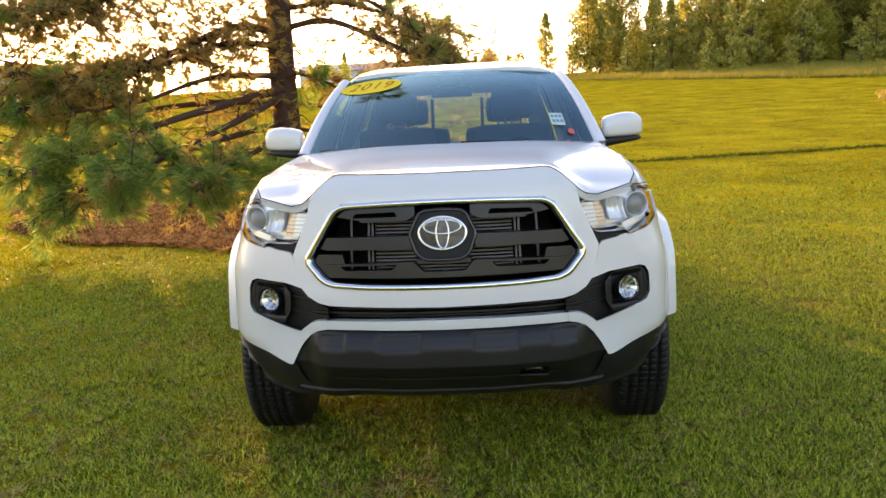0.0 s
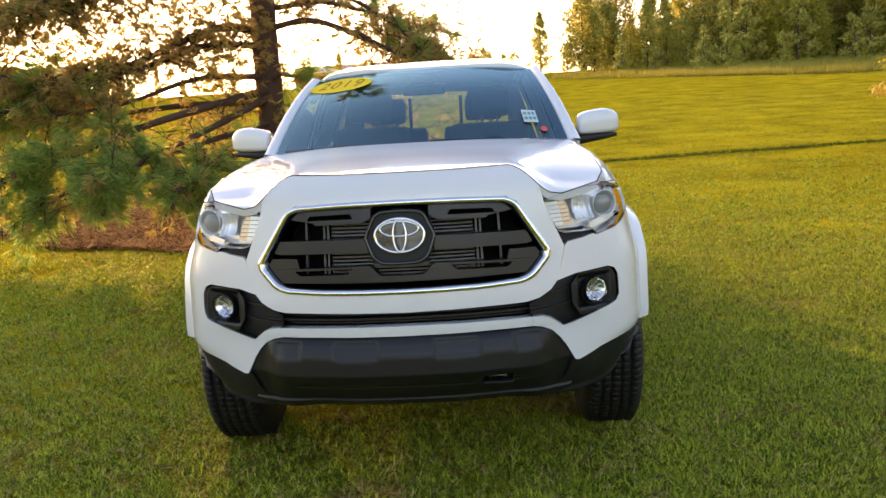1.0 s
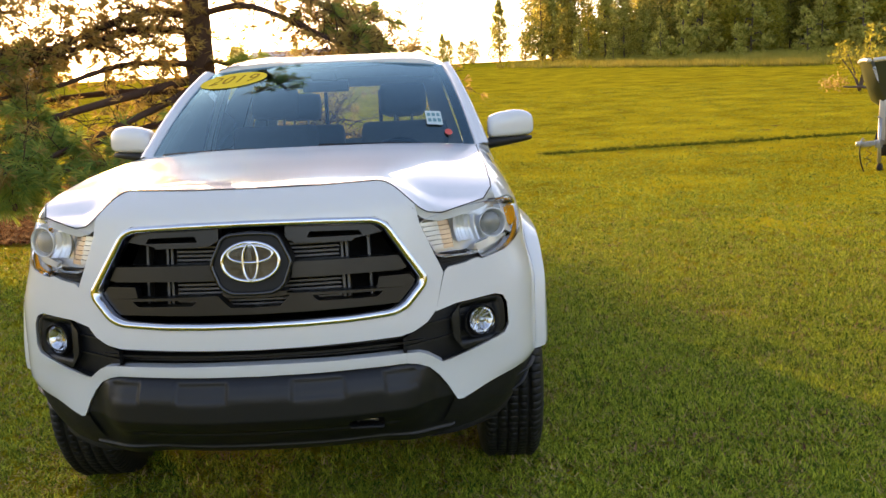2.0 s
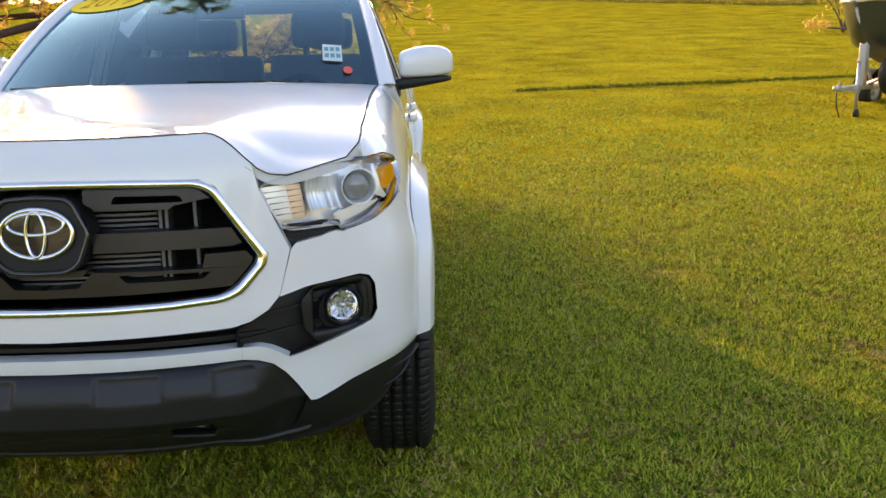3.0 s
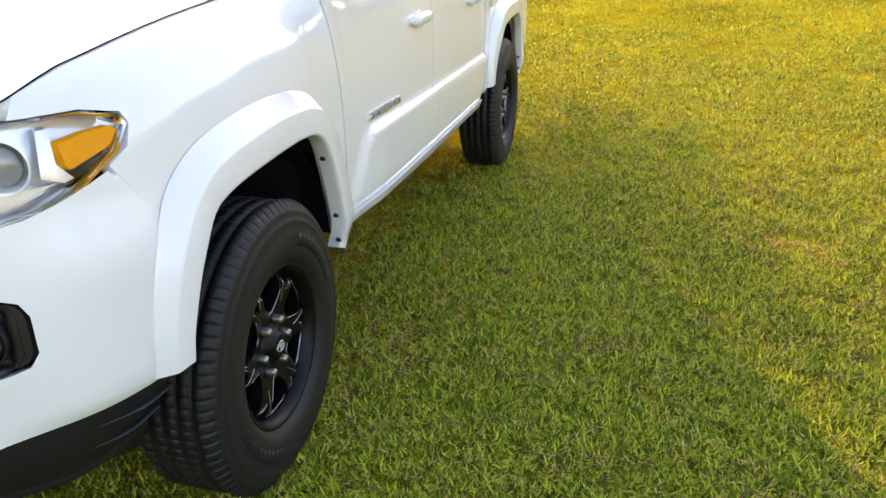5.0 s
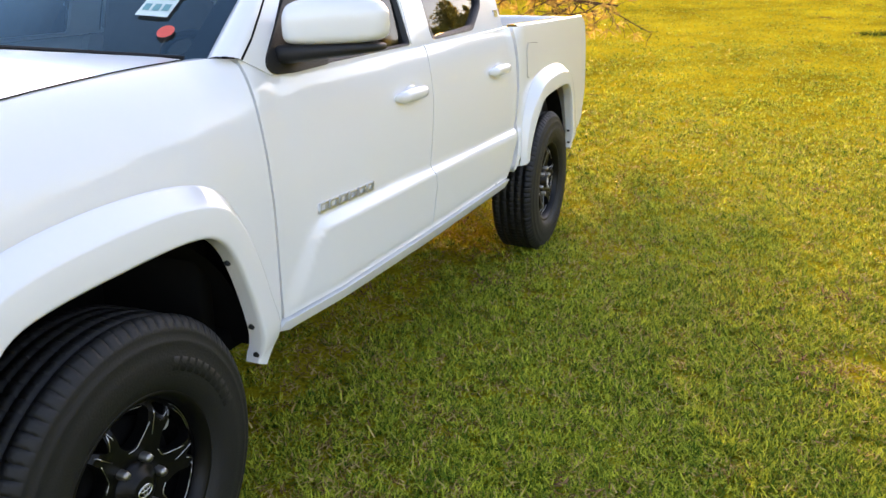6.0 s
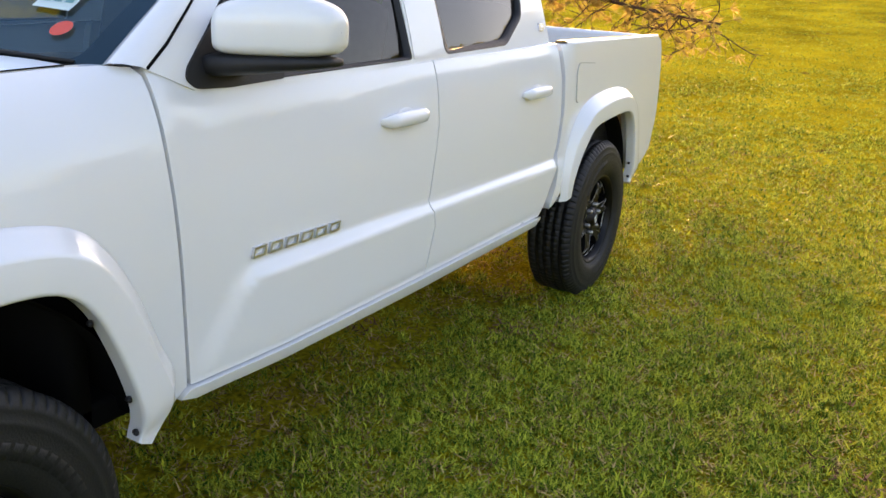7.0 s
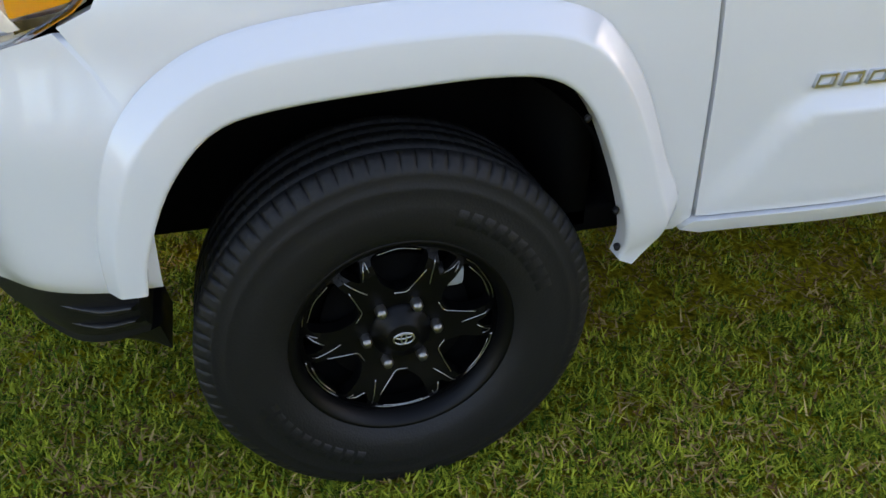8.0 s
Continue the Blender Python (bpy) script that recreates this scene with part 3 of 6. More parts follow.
    outline = rounded([F(0.622, 0.640), F(0.730, 0.669), F(0.750, 0.680), F(0.758, 0.702), F(0.756, 0.772), F(0.747, 0.792), F(0.728, 0.800), F(0.618, 0.793), F(0.584, 0.760), F(0.588, 0.690)], 0.012, 3)

    def dish(u, z):
        out = max(abs(u - F(0.676, 0)[0]) / 0.078, abs(z - 0.727) / 0.060)
        return body(u, z, -0.006 - 0.024 * ease(1.0, 0.80, out))

    part("fog_lamp_bezel", flip_x(skin(outline, dish, 0.008, [oval(*F(0.688, 0.724), 0.049, 0.049, 28)], (0, 0.03, 0)), side), GREY_PLASTIC, lamp)
    # lower side valance: hangs from the bumper's lower edge, tucks in and back towards the tyre, with two raised fins
    upper = curve_through([F(0.590, 0.490), F(0.66, 0.502), F(0.72, 0.520), F(0.80, 0.540), S(-0.50, 0.555), S(-0.452, 0.560)], 4)
    upper = [body(u, z, -0.008) for u, z in upper]
    lower = curve_through([(0.50, -0.735, 0.356), (0.585, -0.700, 0.356), (0.655, -0.650, 0.360), (0.720, -0.595, 0.370), (0.770, -0.528, 0.396), (0.803, -0.456, 0.430)], 4)
    inner = curve_through([(0.47, -0.66, 0.342), (0.55, -0.63, 0.337), (0.61, -0.58, 0.331), (0.665, -0.53, 0.327), (0.710, -0.475, 0.327), (0.755, -0.435, 0.334)], 4)

    def dam(i, v, out=0.0):
        p = upper[i].lerp(lower[i], v) + Vector((0.5, -0.5, 0)) * (0.02 * math.sin(math.pi * v))
        return p + Vector((0.75, -0.6, 0.1)) * out

    rows = [[dam(i, v / 8) for i in range(len(upper))] for v in range(9)]
    rows.append([p + Vector((0.004, -0.004, -0.008)) for p in rows[-1]])
    rows.append([p + Vector((-0.012, 0.012, -0.012)) for p in rows[-2]])
    rows.append([p.copy() for p in inner])
    bm = grid(rows)
    ends = [r_[-1] for r_ in rows]
    grid([ends, [p + Vector((-0.16, 0.0, 0.0)) for p in ends]], bm, flip=True)
    valance = part("lower_valance", flip_x(bm, side), BLACK_PLASTIC, truck, "black plastic valance ahead of the tyre with two fins")
    for v in (0.26, 0.60):
        bm = bmesh.new()
        span = range(13, len(upper))
        rows = []
        for dv, out in ((0.0, -0.004), (0.02, 0.016), (0.06, 0.021), (0.13, 0.014), (0.18, -0.004)):
            rows.append([dam(i, v + dv * min(1.0, 0.15 + (i - 13) / 4), out * min(1.0, (i - 13) / 3)) for i in span])
        grid(rows, bm)
        bm.faces.new([bm.verts.new(r_[-1]) for r_ in rows])
        part("fin", flip_x(bm, side), GREY_PLASTIC, valance)
    part("filler_panel", flip_x(skin([F(0.566, 0.952), F(0.655, 0.952), F(0.700, 0.945), F(0.705, 0.920), F(0.64, 0.908), F(0.585, 0.903), F(0.572, 0.902)], on_body(-0.020), 0.03, (), (0, 0.03, 0)), side), BLACK_PLASTIC, truck)
    for k in range(4):
        z = 0.916 + k * 0.010
        part("filler_rib", flip_x(skin([F(0.572, z), F(0.66, z + 0.008), F(0.66, z + 0.012), F(0.572, z + 0.004)], on_body(-0.014), 0.03, (), (0, 0.01, 0)), side), BLACK_PLASTIC, truck)


both_sides(bumper_side)

strip = mirrored([F(0, 0.632), F(0.30, 0.634), F(0.4395, 0.633), F(0.4395, 0.666), F(0, 0.668)])
part("bumper_strip", skin(strip, on_body(0.0), 0.03, (), (0, 0.05, 0)), PAINT, truck)
# near-black sheet painted as the shade behind the lower bars
part("lower_grille_shade", skin(mirrored([F(0, 0.66), F(0.56, 0.60), F(0.56, 0.80), F(0, 0.73)]), on_body(-0.11), 0.06), CAVITY_SHADE, truck)
for z in (0.674, 0.682, 0.690, 0.700):
    part("grille_bar", skin(mirrored([F(0, z), F(0.47, z), F(0.47, z + 0.004), F(0, z + 0.004)]), on_body(-0.05), 0.04, (), (0, 0.02, 0)), GREY_PLASTIC, truck)
part("grille_bar", skin(mirrored([F(0, 0.689), F(0.5, 0.691), F(0.5, 0.698), F(0, 0.696)]), on_body(-0.018), 0.04, (), (0, 0.03, 0)), GREY_PLASTIC, truck)


def skid_place(u, z):
    a = abs(u)
    step = 0.0
    for lo, hi in ((0.10, 0.245), (0.375, 0.47)):
        step = max(step, ease(lo - 0.008, lo, a) * ease(hi + 0.008, hi, a))
    recess = 0.009 * step * ease(0.622, 0.612, z) * ease(0.556, 0.566, z)
    shape = 0.028 * ease(0.40, 0.47, z) * ease(0.640, 0.56, z) * ease(0.56, 0.42, a) + 0.02 * ease(0.395, 0.38, z)
    tuck = 0.88 * max(0.0, 0.50 - z) * (1 - 0.45 * ease(0.35, 0.55, a))
    round_top = 0.05 * ease(0.60, 0.64, z) ** 2 + 0.04 * ease(0.40, 0.56, a) ** 2
    groove = 0.012 * math.exp(-((z - 0.452) / 0.006) ** 2) * ease(0.46, 0.40, a)
    return body(u, z, 0.012 + shape - recess - round_top * 0.5 - groove - tuck)


skid = mirrored([F(0, 0.355), F(0.585, 0.350), F(0.620, 0.40), F(0.606, 0.480), F(0.590, 0.500), F(0.569, 0.536), F(0.543, 0.574), F(0.513, 0.604), F(0.478, 0.621), F(0.44, 0.630), F(0, 0.636)])
part("lower_bumper", skin(skid, skid_place, 0.012, [[F(0.255, 0.452), F(0.365, 0.454), F(0.360, 0.480), F(0.260, 0.478)]], (0, 0.06, 0)), GREY_PLASTIC, truck, "dark grey textured plastic lower bumper")
# near-black block stands for the shade inside the tow hook opening
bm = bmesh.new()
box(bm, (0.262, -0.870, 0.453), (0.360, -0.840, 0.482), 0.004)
part("tow_hook_recess", bm, CAVITY_SHADE, truck)
bm = bmesh.new()
tube(bm, [(0.280, -0.866, 0.459), (0.285, -0.888, 0.470), (0.310, -0.896, 0.475), (0.335, -0.888, 0.470), (0.340, -0.866, 0.459)], 0.005)
part("tow_hook", bm, STEEL, truck)
bm = bmesh.new()
box(bm, (0.258, -0.902, 0.444), (0.362, -0.862, 0.452), 0.003)
part("tow_hook_lip", bm, BLACK_PLASTIC, truck)

# ---- headlights ----
LAMP = [F(0.508, 1.056), F(0.537, 1.069), F(0.627, 1.090), F(0.70, 1.099), F(0.755, 1.102), S(-0.524, 1.100), S(-0.434, 1.082), S(-0.426, 1.062), S(-0.470, 1.020), S(-0.560, 0.972), F(0.790, 0.940), F(0.735, 0.930),
        F(0.70, 0.926), F(0.688, 0.942), F(0.660, 0.941), F(0.582, 0.942), F(0.556, 0.950), F(0.532, 1.0)]
LAMP_IN = [F(0.524, 1.049), F(0.542, 1.056), F(0.63, 1.075), F(0.70, 1.083), F(0.755, 1.086), S(-0.530, 1.084), S(-0.452, 1.070), S(-0.446, 1.056), S(-0.485, 1.026), S(-0.575, 0.988), F(0.780, 0.960), F(0.738, 0.948),
           F(0.710, 0.946), F(0.696, 0.957), F(0.664, 0.958), F(0.586, 0.959), F(0.566, 0.963), F(0.545, 1.003)]


def headlight(side):
    lamp = part("headlight", flip_x(skin(LAMP, on_body(-0.06), 0.03), side), REFLECTOR, truck, "clear headlight with chrome bezels and an amber side reflector")
    rows = []
    for t, o in ((0, -0.002), (0.1, -0.004), (0.45, -0.012), (0.5, -0.03), (0.5, -0.07)):
        rows.append([body(p[0] + (q[0] - p[0]) * t, p[1] + (q[1] - p[1]) * t, o) for p, q in zip(LAMP, LAMP_IN)])
    part("bezel", flip_x(grid(rows, closed=True, flip=True), side), CHROME, lamp)

    def bowl(x, z, r, depth, name, mat, out=-0.02, steps=32, ribs=0.0):
        bm = bmesh.new()
        c = body(*F(x, z), out)
        change = [(2 * math.pi * i / steps, (lambda a, q, k=i % 2: ribs * k)) for i in range(steps)]
        lathe(bm, [(-0.004, r * 1.13), (-0.008, r * 1.08), (0.0, r), (depth * 0.5, r * 0.82), (depth, r * 0.6), (depth, 0.0001)], steps, "y", change)
        bmesh.ops.transform(bm, matrix=Matrix.Translation(c) @ Matrix.Rotation(radians(22), 4, "Z"), verts=bm.verts)
        return part(name, flip_x(bm, side), mat, lamp)

    bowl(0.764, 1.028, 0.044, 0.035, "projector_ring", REFLECTOR)
    bm = bmesh.new()
    bmesh.ops.create_uvsphere(bm, u_segments=28, v_segments=16, radius=0.036)
    bmesh.ops.scale(bm, vec=(1, 0.55, 1), verts=bm.verts)
    bmesh.ops.transform(bm, matrix=Matrix.Translation(body(*F(0.764, 1.028), -0.028)) @ Matrix.Rotation(radians(22), 4, "Z"), verts=bm.verts)
    part("projector_lens", flip_x(bm, side), LENS, lamp)
    # fluted high-beam reflector
    rows = []
    for j in range(9):
        z = 0.982 + 0.082 * j / 8
        rows.append([body(F(0.632 + 0.078 * i / 24 - 0.006 * j / 8, z)[0], z, -0.055 + 0.03 * abs(2 * i / 24 - 1) ** 2 + 0.006 * ((i // 2) % 2) + 0.012 * abs(2 * j / 8 - 1) ** 2) for i in range(25)])
    part("reflector", flip_x(grid(rows, flip=True), side), REFLECTOR, lamp)
    # stepped copper-tinted turn signal
    for k in range(6):
        z = 0.966 + k * 0.0142
        x0, x1, x2 = 0.556 - k * 0.006, 0.592 - k * 0.001, 0.624
        for a, b, mat in ((x0, x1, REFLECTOR), (x1, x2, COPPER)):
            step = [F(a, z), F(b, z + 0.002), F(b - 0.001, z + 0.015), F(a - 0.004, z + 0.012)]
            part("signal_step", flip_x(skin(step, on_body(-0.026 - 0.003 * k), 0.02, (), (0, 0.03, 0.006)), side), mat, lamp)
    # dark divider and amber side reflector
    divider = [F(0.812, 1.080), S(-0.590, 1.080), S(-0.592, 1.02), S(-0.565, 0.990), S(-0.585, 0.985), F(0.806, 1.0), F(0.808, 1.03)]
    part("divider", flip_x(skin(divider, on_body(-0.018), 0.02, (), (-0.02, 0.02, 0)), side), REFLECTOR, lamp)
    amber = [S(-0.583, 1.054), S(-0.52, 1.063), S(-0.458, 1.064), S(-0.447, 1.056), S(-0.475, 1.032), S(-0.575, 1.006)]
    part("side_reflector", flip_x(skin(rounded(amber, 0.008, 2), on_body(-0.012), 0.015, (), (-0.02, 0.0, 0)), side), AMBER, lamp, "orange side reflector")
    part("lamp_corner", flip_x(skin([S(-0.580, 1.0), S(-0.50, 1.016), S(-0.478, 1.028), S(-0.486, 1.020), S(-0.53, 0.998), S(-0.575, 0.982)], on_body(-0.02), 0.015, (), (-0.02, 0, 0)), side), GLOSS_BLACK, lamp)
    part("lower_reflector", flip_x(skin([F(0.70, 0.950), F(0.770, 0.962), S(-0.60, 0.985), F(0.76, 0.985), F(0.69, 0.966)], on_body(-0.025), 0.02, (), (0, 0.03, 0)), side), REFLECTOR, lamp)
    part("lamp_cover", flip_x(skin(LAMP, on_body(-0.001), 0.025), side), CLEAR, lamp)


both_sides(headlight)

# ---- hood, fenders ----
HOOD_SIDE = []
for y in (-0.635, -0.57, -0.5, -0.4, -0.3, -0.2, -0.1, 0.0, 0.1, 0.2, 0.3, 0.44):
    p = body(*S(y, shoulder(y)))
    HOOD_SIDE.append((p.x - 0.0035, p.y))
front_line = [(p.x, p.y + 0.005) for p in (body(*F(x, lip(x)), 0.004) for x in LIP_AT)]
lamp_line = [(p.x - 0.003, p.y + 0.004) for p in (body(*F(x, z)) for x, z in ((0.512, 1.062), (0.537, 1.070), (0.58, 1.081), (0.627, 1.091), (0.69, 1.099), (0.735, 1.102)))]
right = front_line + lamp_line + HOOD_SIDE + [(0.68, 0.42), (0.60, 0.37), (0.45, 0.30), (0.2, 0.235), (0, 0.225)]
hood_outline = right + [(-x, y) for x, y in reversed(right[1:-1])]
part("hood", skin(hood_outline, lambda x, y: Vector((x, y, hood_at(x, y))), 0.04, (), (0, 0.004, -0.03)), PAINT, truck)
# what lies under the gaps round the hood
under = [(x, y - 0.012) for x, y in front_line] + [(x, y + 0.05) for x, y in reversed(front_line)]
bm = bmesh.new()
seam = [(x, y - 0.003) for x, y in front_line] + [(x + 0.003, y - 0.005) for x, y in lamp_line]
tube(bm, [Vector((-x, y, hood_at(x, y) + 0.001)) for x, y in reversed(seam[1:])] + [Vector((x, y, hood_at(x, y) + 0.001)) for x, y in seam], 0.0016, 6)
part("hood_seam", bm, CAVITY_SHADE, truck)
part("hood_seal", skin(under, lambda x, y: Vector((x, y, hood_at(x, y) - 0.016)), 0.05), CAVITY_SHADE, truck)
part("hood_seal", flip_x(skin(under, lambda x, y: Vector((x, y, hood_at(x, y) - 0.016)), 0.05), -1), CAVITY_SHADE, truck)
for s in (1, -1):
    bm = bmesh.new()
    tube(bm, [(x + 0.0018, y, hood_at(x, y) - 0.0005) for x, y in lamp_line[-1:] + HOOD_SIDE], 0.0017, 6)
    part("hood_seal", flip_x(bm, s), CAVITY_SHADE, truck)
cowl = [(x, y - 0.015) for x, y in [(0, 0.235), (0.2, 0.245), (0.45, 0.31), (0.60, 0.38), (0.72, 0.44)]]
cowl = cowl + [(0.72, 0.55), (0.4, 0.44), (0, 0.36)]
cowl = cowl + [(-x, y) for x, y in reversed(cowl[1:-1])]
part("cowl", skin(cowl, lambda x, y: Vector((x, y, hood_at(x, min(y, 0.4)) - 0.012)), 0.06), BLACK_PLASTIC, truck)

ARCH_IN = [(-0.432, 0.575), (-0.420, 0.645), (-0.372, 0.762), (-0.300, 0.844), (-0.200, 0.876), (0.0, 0.892), (0.180, 0.896), (0.275, 0.876), (0.337, 0.815), (0.385, 0.712), (0.420, 0.610), (0.436, 0.530), (0.430, 0.495)]
ARCH_OUT = [(-0.500, 0.562), (-0.492, 0.690), (-0.440, 0.850), (-0.350, 0.940), (-0.220, 0.990), (0.0, 1.014), (0.200, 1.010), (0.335, 0.980), (0.408, 0.918), (0.468, 0.820), (0.520, 0.690), (0.560, 0.580), (0.475, 0.474)]
IN_LINE, OUT_LINE = curve_through(ARCH_IN, 4), curve_through(ARCH_OUT, 4)


def arch_cut(base, k=0.5):
    """The hole's outline, part way between the flare's inner and outer lines."""
    return [(base + a[0] + (b[0] - a[0]) * k, a[1] + (b[1] - a[1]) * k) for a, b in zip(IN_LINE[2:-2:2], OUT_LINE[2:-2:2])]


def flare(base, side, name):
    """Wheel-arch flare: a sloping shoulder, a flat face and an edge that turns in."""
    rows = []
    section = ((0.0, 0.001), (0.03, 0.008), (0.06, 0.0125), (0.31, 0.0455), (0.345, 0.0495), (0.38, 0.0522), (0.42, 0.053), (0.92, 0.056), (0.96, 0.0555), (1.0, 0.052))
    for t, o in section:
        row = []
        for a, b in zip(IN_LINE, OUT_LINE):
            y, z = b[0] + (a[0] - b[0]) * t, b[1] + (a[1] - b[1]) * t
            p = body(*S(base + y, z))
            p.x += o * (1 - 0.40 * ease(-0.32, -0.47, y))   # lies flatter where it meets the bumper
            p.x += max(0.0, 0.912 - p.x) * ease(0.80, 0.62, z) * ease(0.1, 0.4, t) * ease(-0.3, 0.1, y)
            row.append(p)
        rows.append(row)
    for depth in (0.012, 0.035, 0.045):
        row = []
        for a in IN_LINE:
            p = rows[9][len(row)].copy()
            p.x -= depth
            row.append(p)
        rows.append(row)
    bm = grid(rows, flip=True)
    for row_end in (0, -1):
        loop = [bm.verts.new(r[row_end]) for r in rows]
        back = [bm.verts.new((r[row_end].x - 0.05, r[row_end].y, r[row_end].z)) for r in rows]
        for i in range(len(loop) - 1):
            bm.faces.new((loop[i], loop[i + 1], back[i + 1], back[i]))
    return part(name, flip_x(bm, side), PAINT, truck)


def clip_dots(base, side, spots, holder):
    for y, z in spots:
        bm = bmesh.new()
        bmesh.ops.create_cone(bm, cap_ends=True, segments=10, radius1=0.007, radius2=0.005, depth=0.012)
        bmesh.ops.transform(bm, matrix=Matrix.Translation((0.905, base + y, z)) @ Matrix.Rotation(radians(90), 4, "Y") @ Matrix.Rotation(radians(25), 4, "X"), verts=bm.verts)
        part("clip", flip_x(bm, side), BLACK_PLASTIC, holder)


def fender(side):
    top = [S(y, shoulder(y) - 0.003) for y in (-0.635, -0.57, -0.5, -0.4, -0.3, -0.2, -0.1, 0.0, 0.1, 0.2, 0.3, 0.4, 0.5, 0.56)]
    outline = [S(-0.420, 0.876), S(-0.449, 0.932), S(-0.500, 0.999), S(-0.445, 1.024), S(-0.420, 1.064), S(-0.430, 1.086), S(-0.524, 1.104), S(-0.60, 1.106), S(-0.655, 1.106), *top, S(0.574, 1.235), S(0.582, 1.03), S(0.592, 0.80), S(0.598, 0.545), S(0.57, 0.515)] + [S(y, z) for y, z in reversed(arch_cut(0.0)) if z > 0.50]
    panel = part("fender", flip_x(skin(outline, on_body(-0.001), 0.03, (), (-0.03, 0, 0)), side), PAINT, truck)
    f = flare(0.0, side, "wheel_arch_flare")
    clip_dots(0.0, side, ((0.335, 0.798), (0.412, 0.604), (0.424, 0.522)), f)


both_sides(fender)

# ---- doors, rocker, bed ----
FRONT_EDGE = [(0.604, 0.548), (0.598, 0.80), (0.588, 1.03), (0.580, 1.236)]
MID_EDGE = [(1.585, 0.545), (1.600, 0.60), (1.632, 0.70), (1.622, 0.765), (1.655, 0.90), (1.690, 1.02), (1.700, 1.215)]
REAR_EDGE = [(2.500, 0.552), (2.560, 0.62), (2.630, 0.72), (2.668, 0.82), (2.690, 0.95), (2.690, 1.10), (2.670, 1.232)]


def belt(a, b, n=8):
    return [S(a + (b - a) * i / n, interp(a + (b - a) * i / n, EDGE) - 0.002) for i in range(n + 1)]


def door(front, rear, side, handle_y, glass_pts):
    gap = 0.003
    outline = [S(y + gap, z) for y, z in front] + belt(front[-1][0] + gap, rear[-1][0] - gap) + [S(y - gap, z) for y, z in reversed(rear)]
    d = part("door", flip_x(skin(outline, on_body(0.0), 0.018, (), (-0.03, 0, 0)), side), PAINT, truck)
    # handle: a recess cup behind a rounded grip
    z0 = 1.056
    bm = bmesh.new()
    rows = []
    n = 14
    for i in range(n + 1):
        t = i / n
        y = handle_y - 0.02 + 0.245 * t
        p = body(*S(y, z0 + 0.004))
        lift = 0.040 * min(1, math.sin(math.pi * min(max(t, 0.0), 1.0)) * 2.2) + 0.002
        h = 0.019 + 0.004 * math.sin(math.pi * t)
        h *= min(1.0, (math.sin(math.pi * t) + 0.25) * 1.6)
        rows.append([(p.x + lift * 0.45 * (1 + math.cos(a)) + 0.001, y, p.z + h * math.sin(a) + 0.004 * t) for a in (2 * math.pi * k / 12 for k in range(12))])
    grid(rows, bm, closed=True, flip=True)
    bm.faces.new([v for v in bm.verts][:12])
    part("door_handle", flip_x(bm, side), PAINT, d)
    cup_bm = bmesh.new()
    p = body(*S(handle_y + 0.10, z0 - 0.004))
    bmesh.ops.create_uvsphere(cup_bm, u_segments=20, v_segments=10, radius=1.0, matrix=Matrix.Translation((p.x + 0.001, handle_y + 0.105, z0 - 0.004)) @ Matrix.Diagonal((0.004, 0.062, 0.040, 1)))
    part("handle_cup", flip_x(cup_bm, side), PAINT, d)
    return d


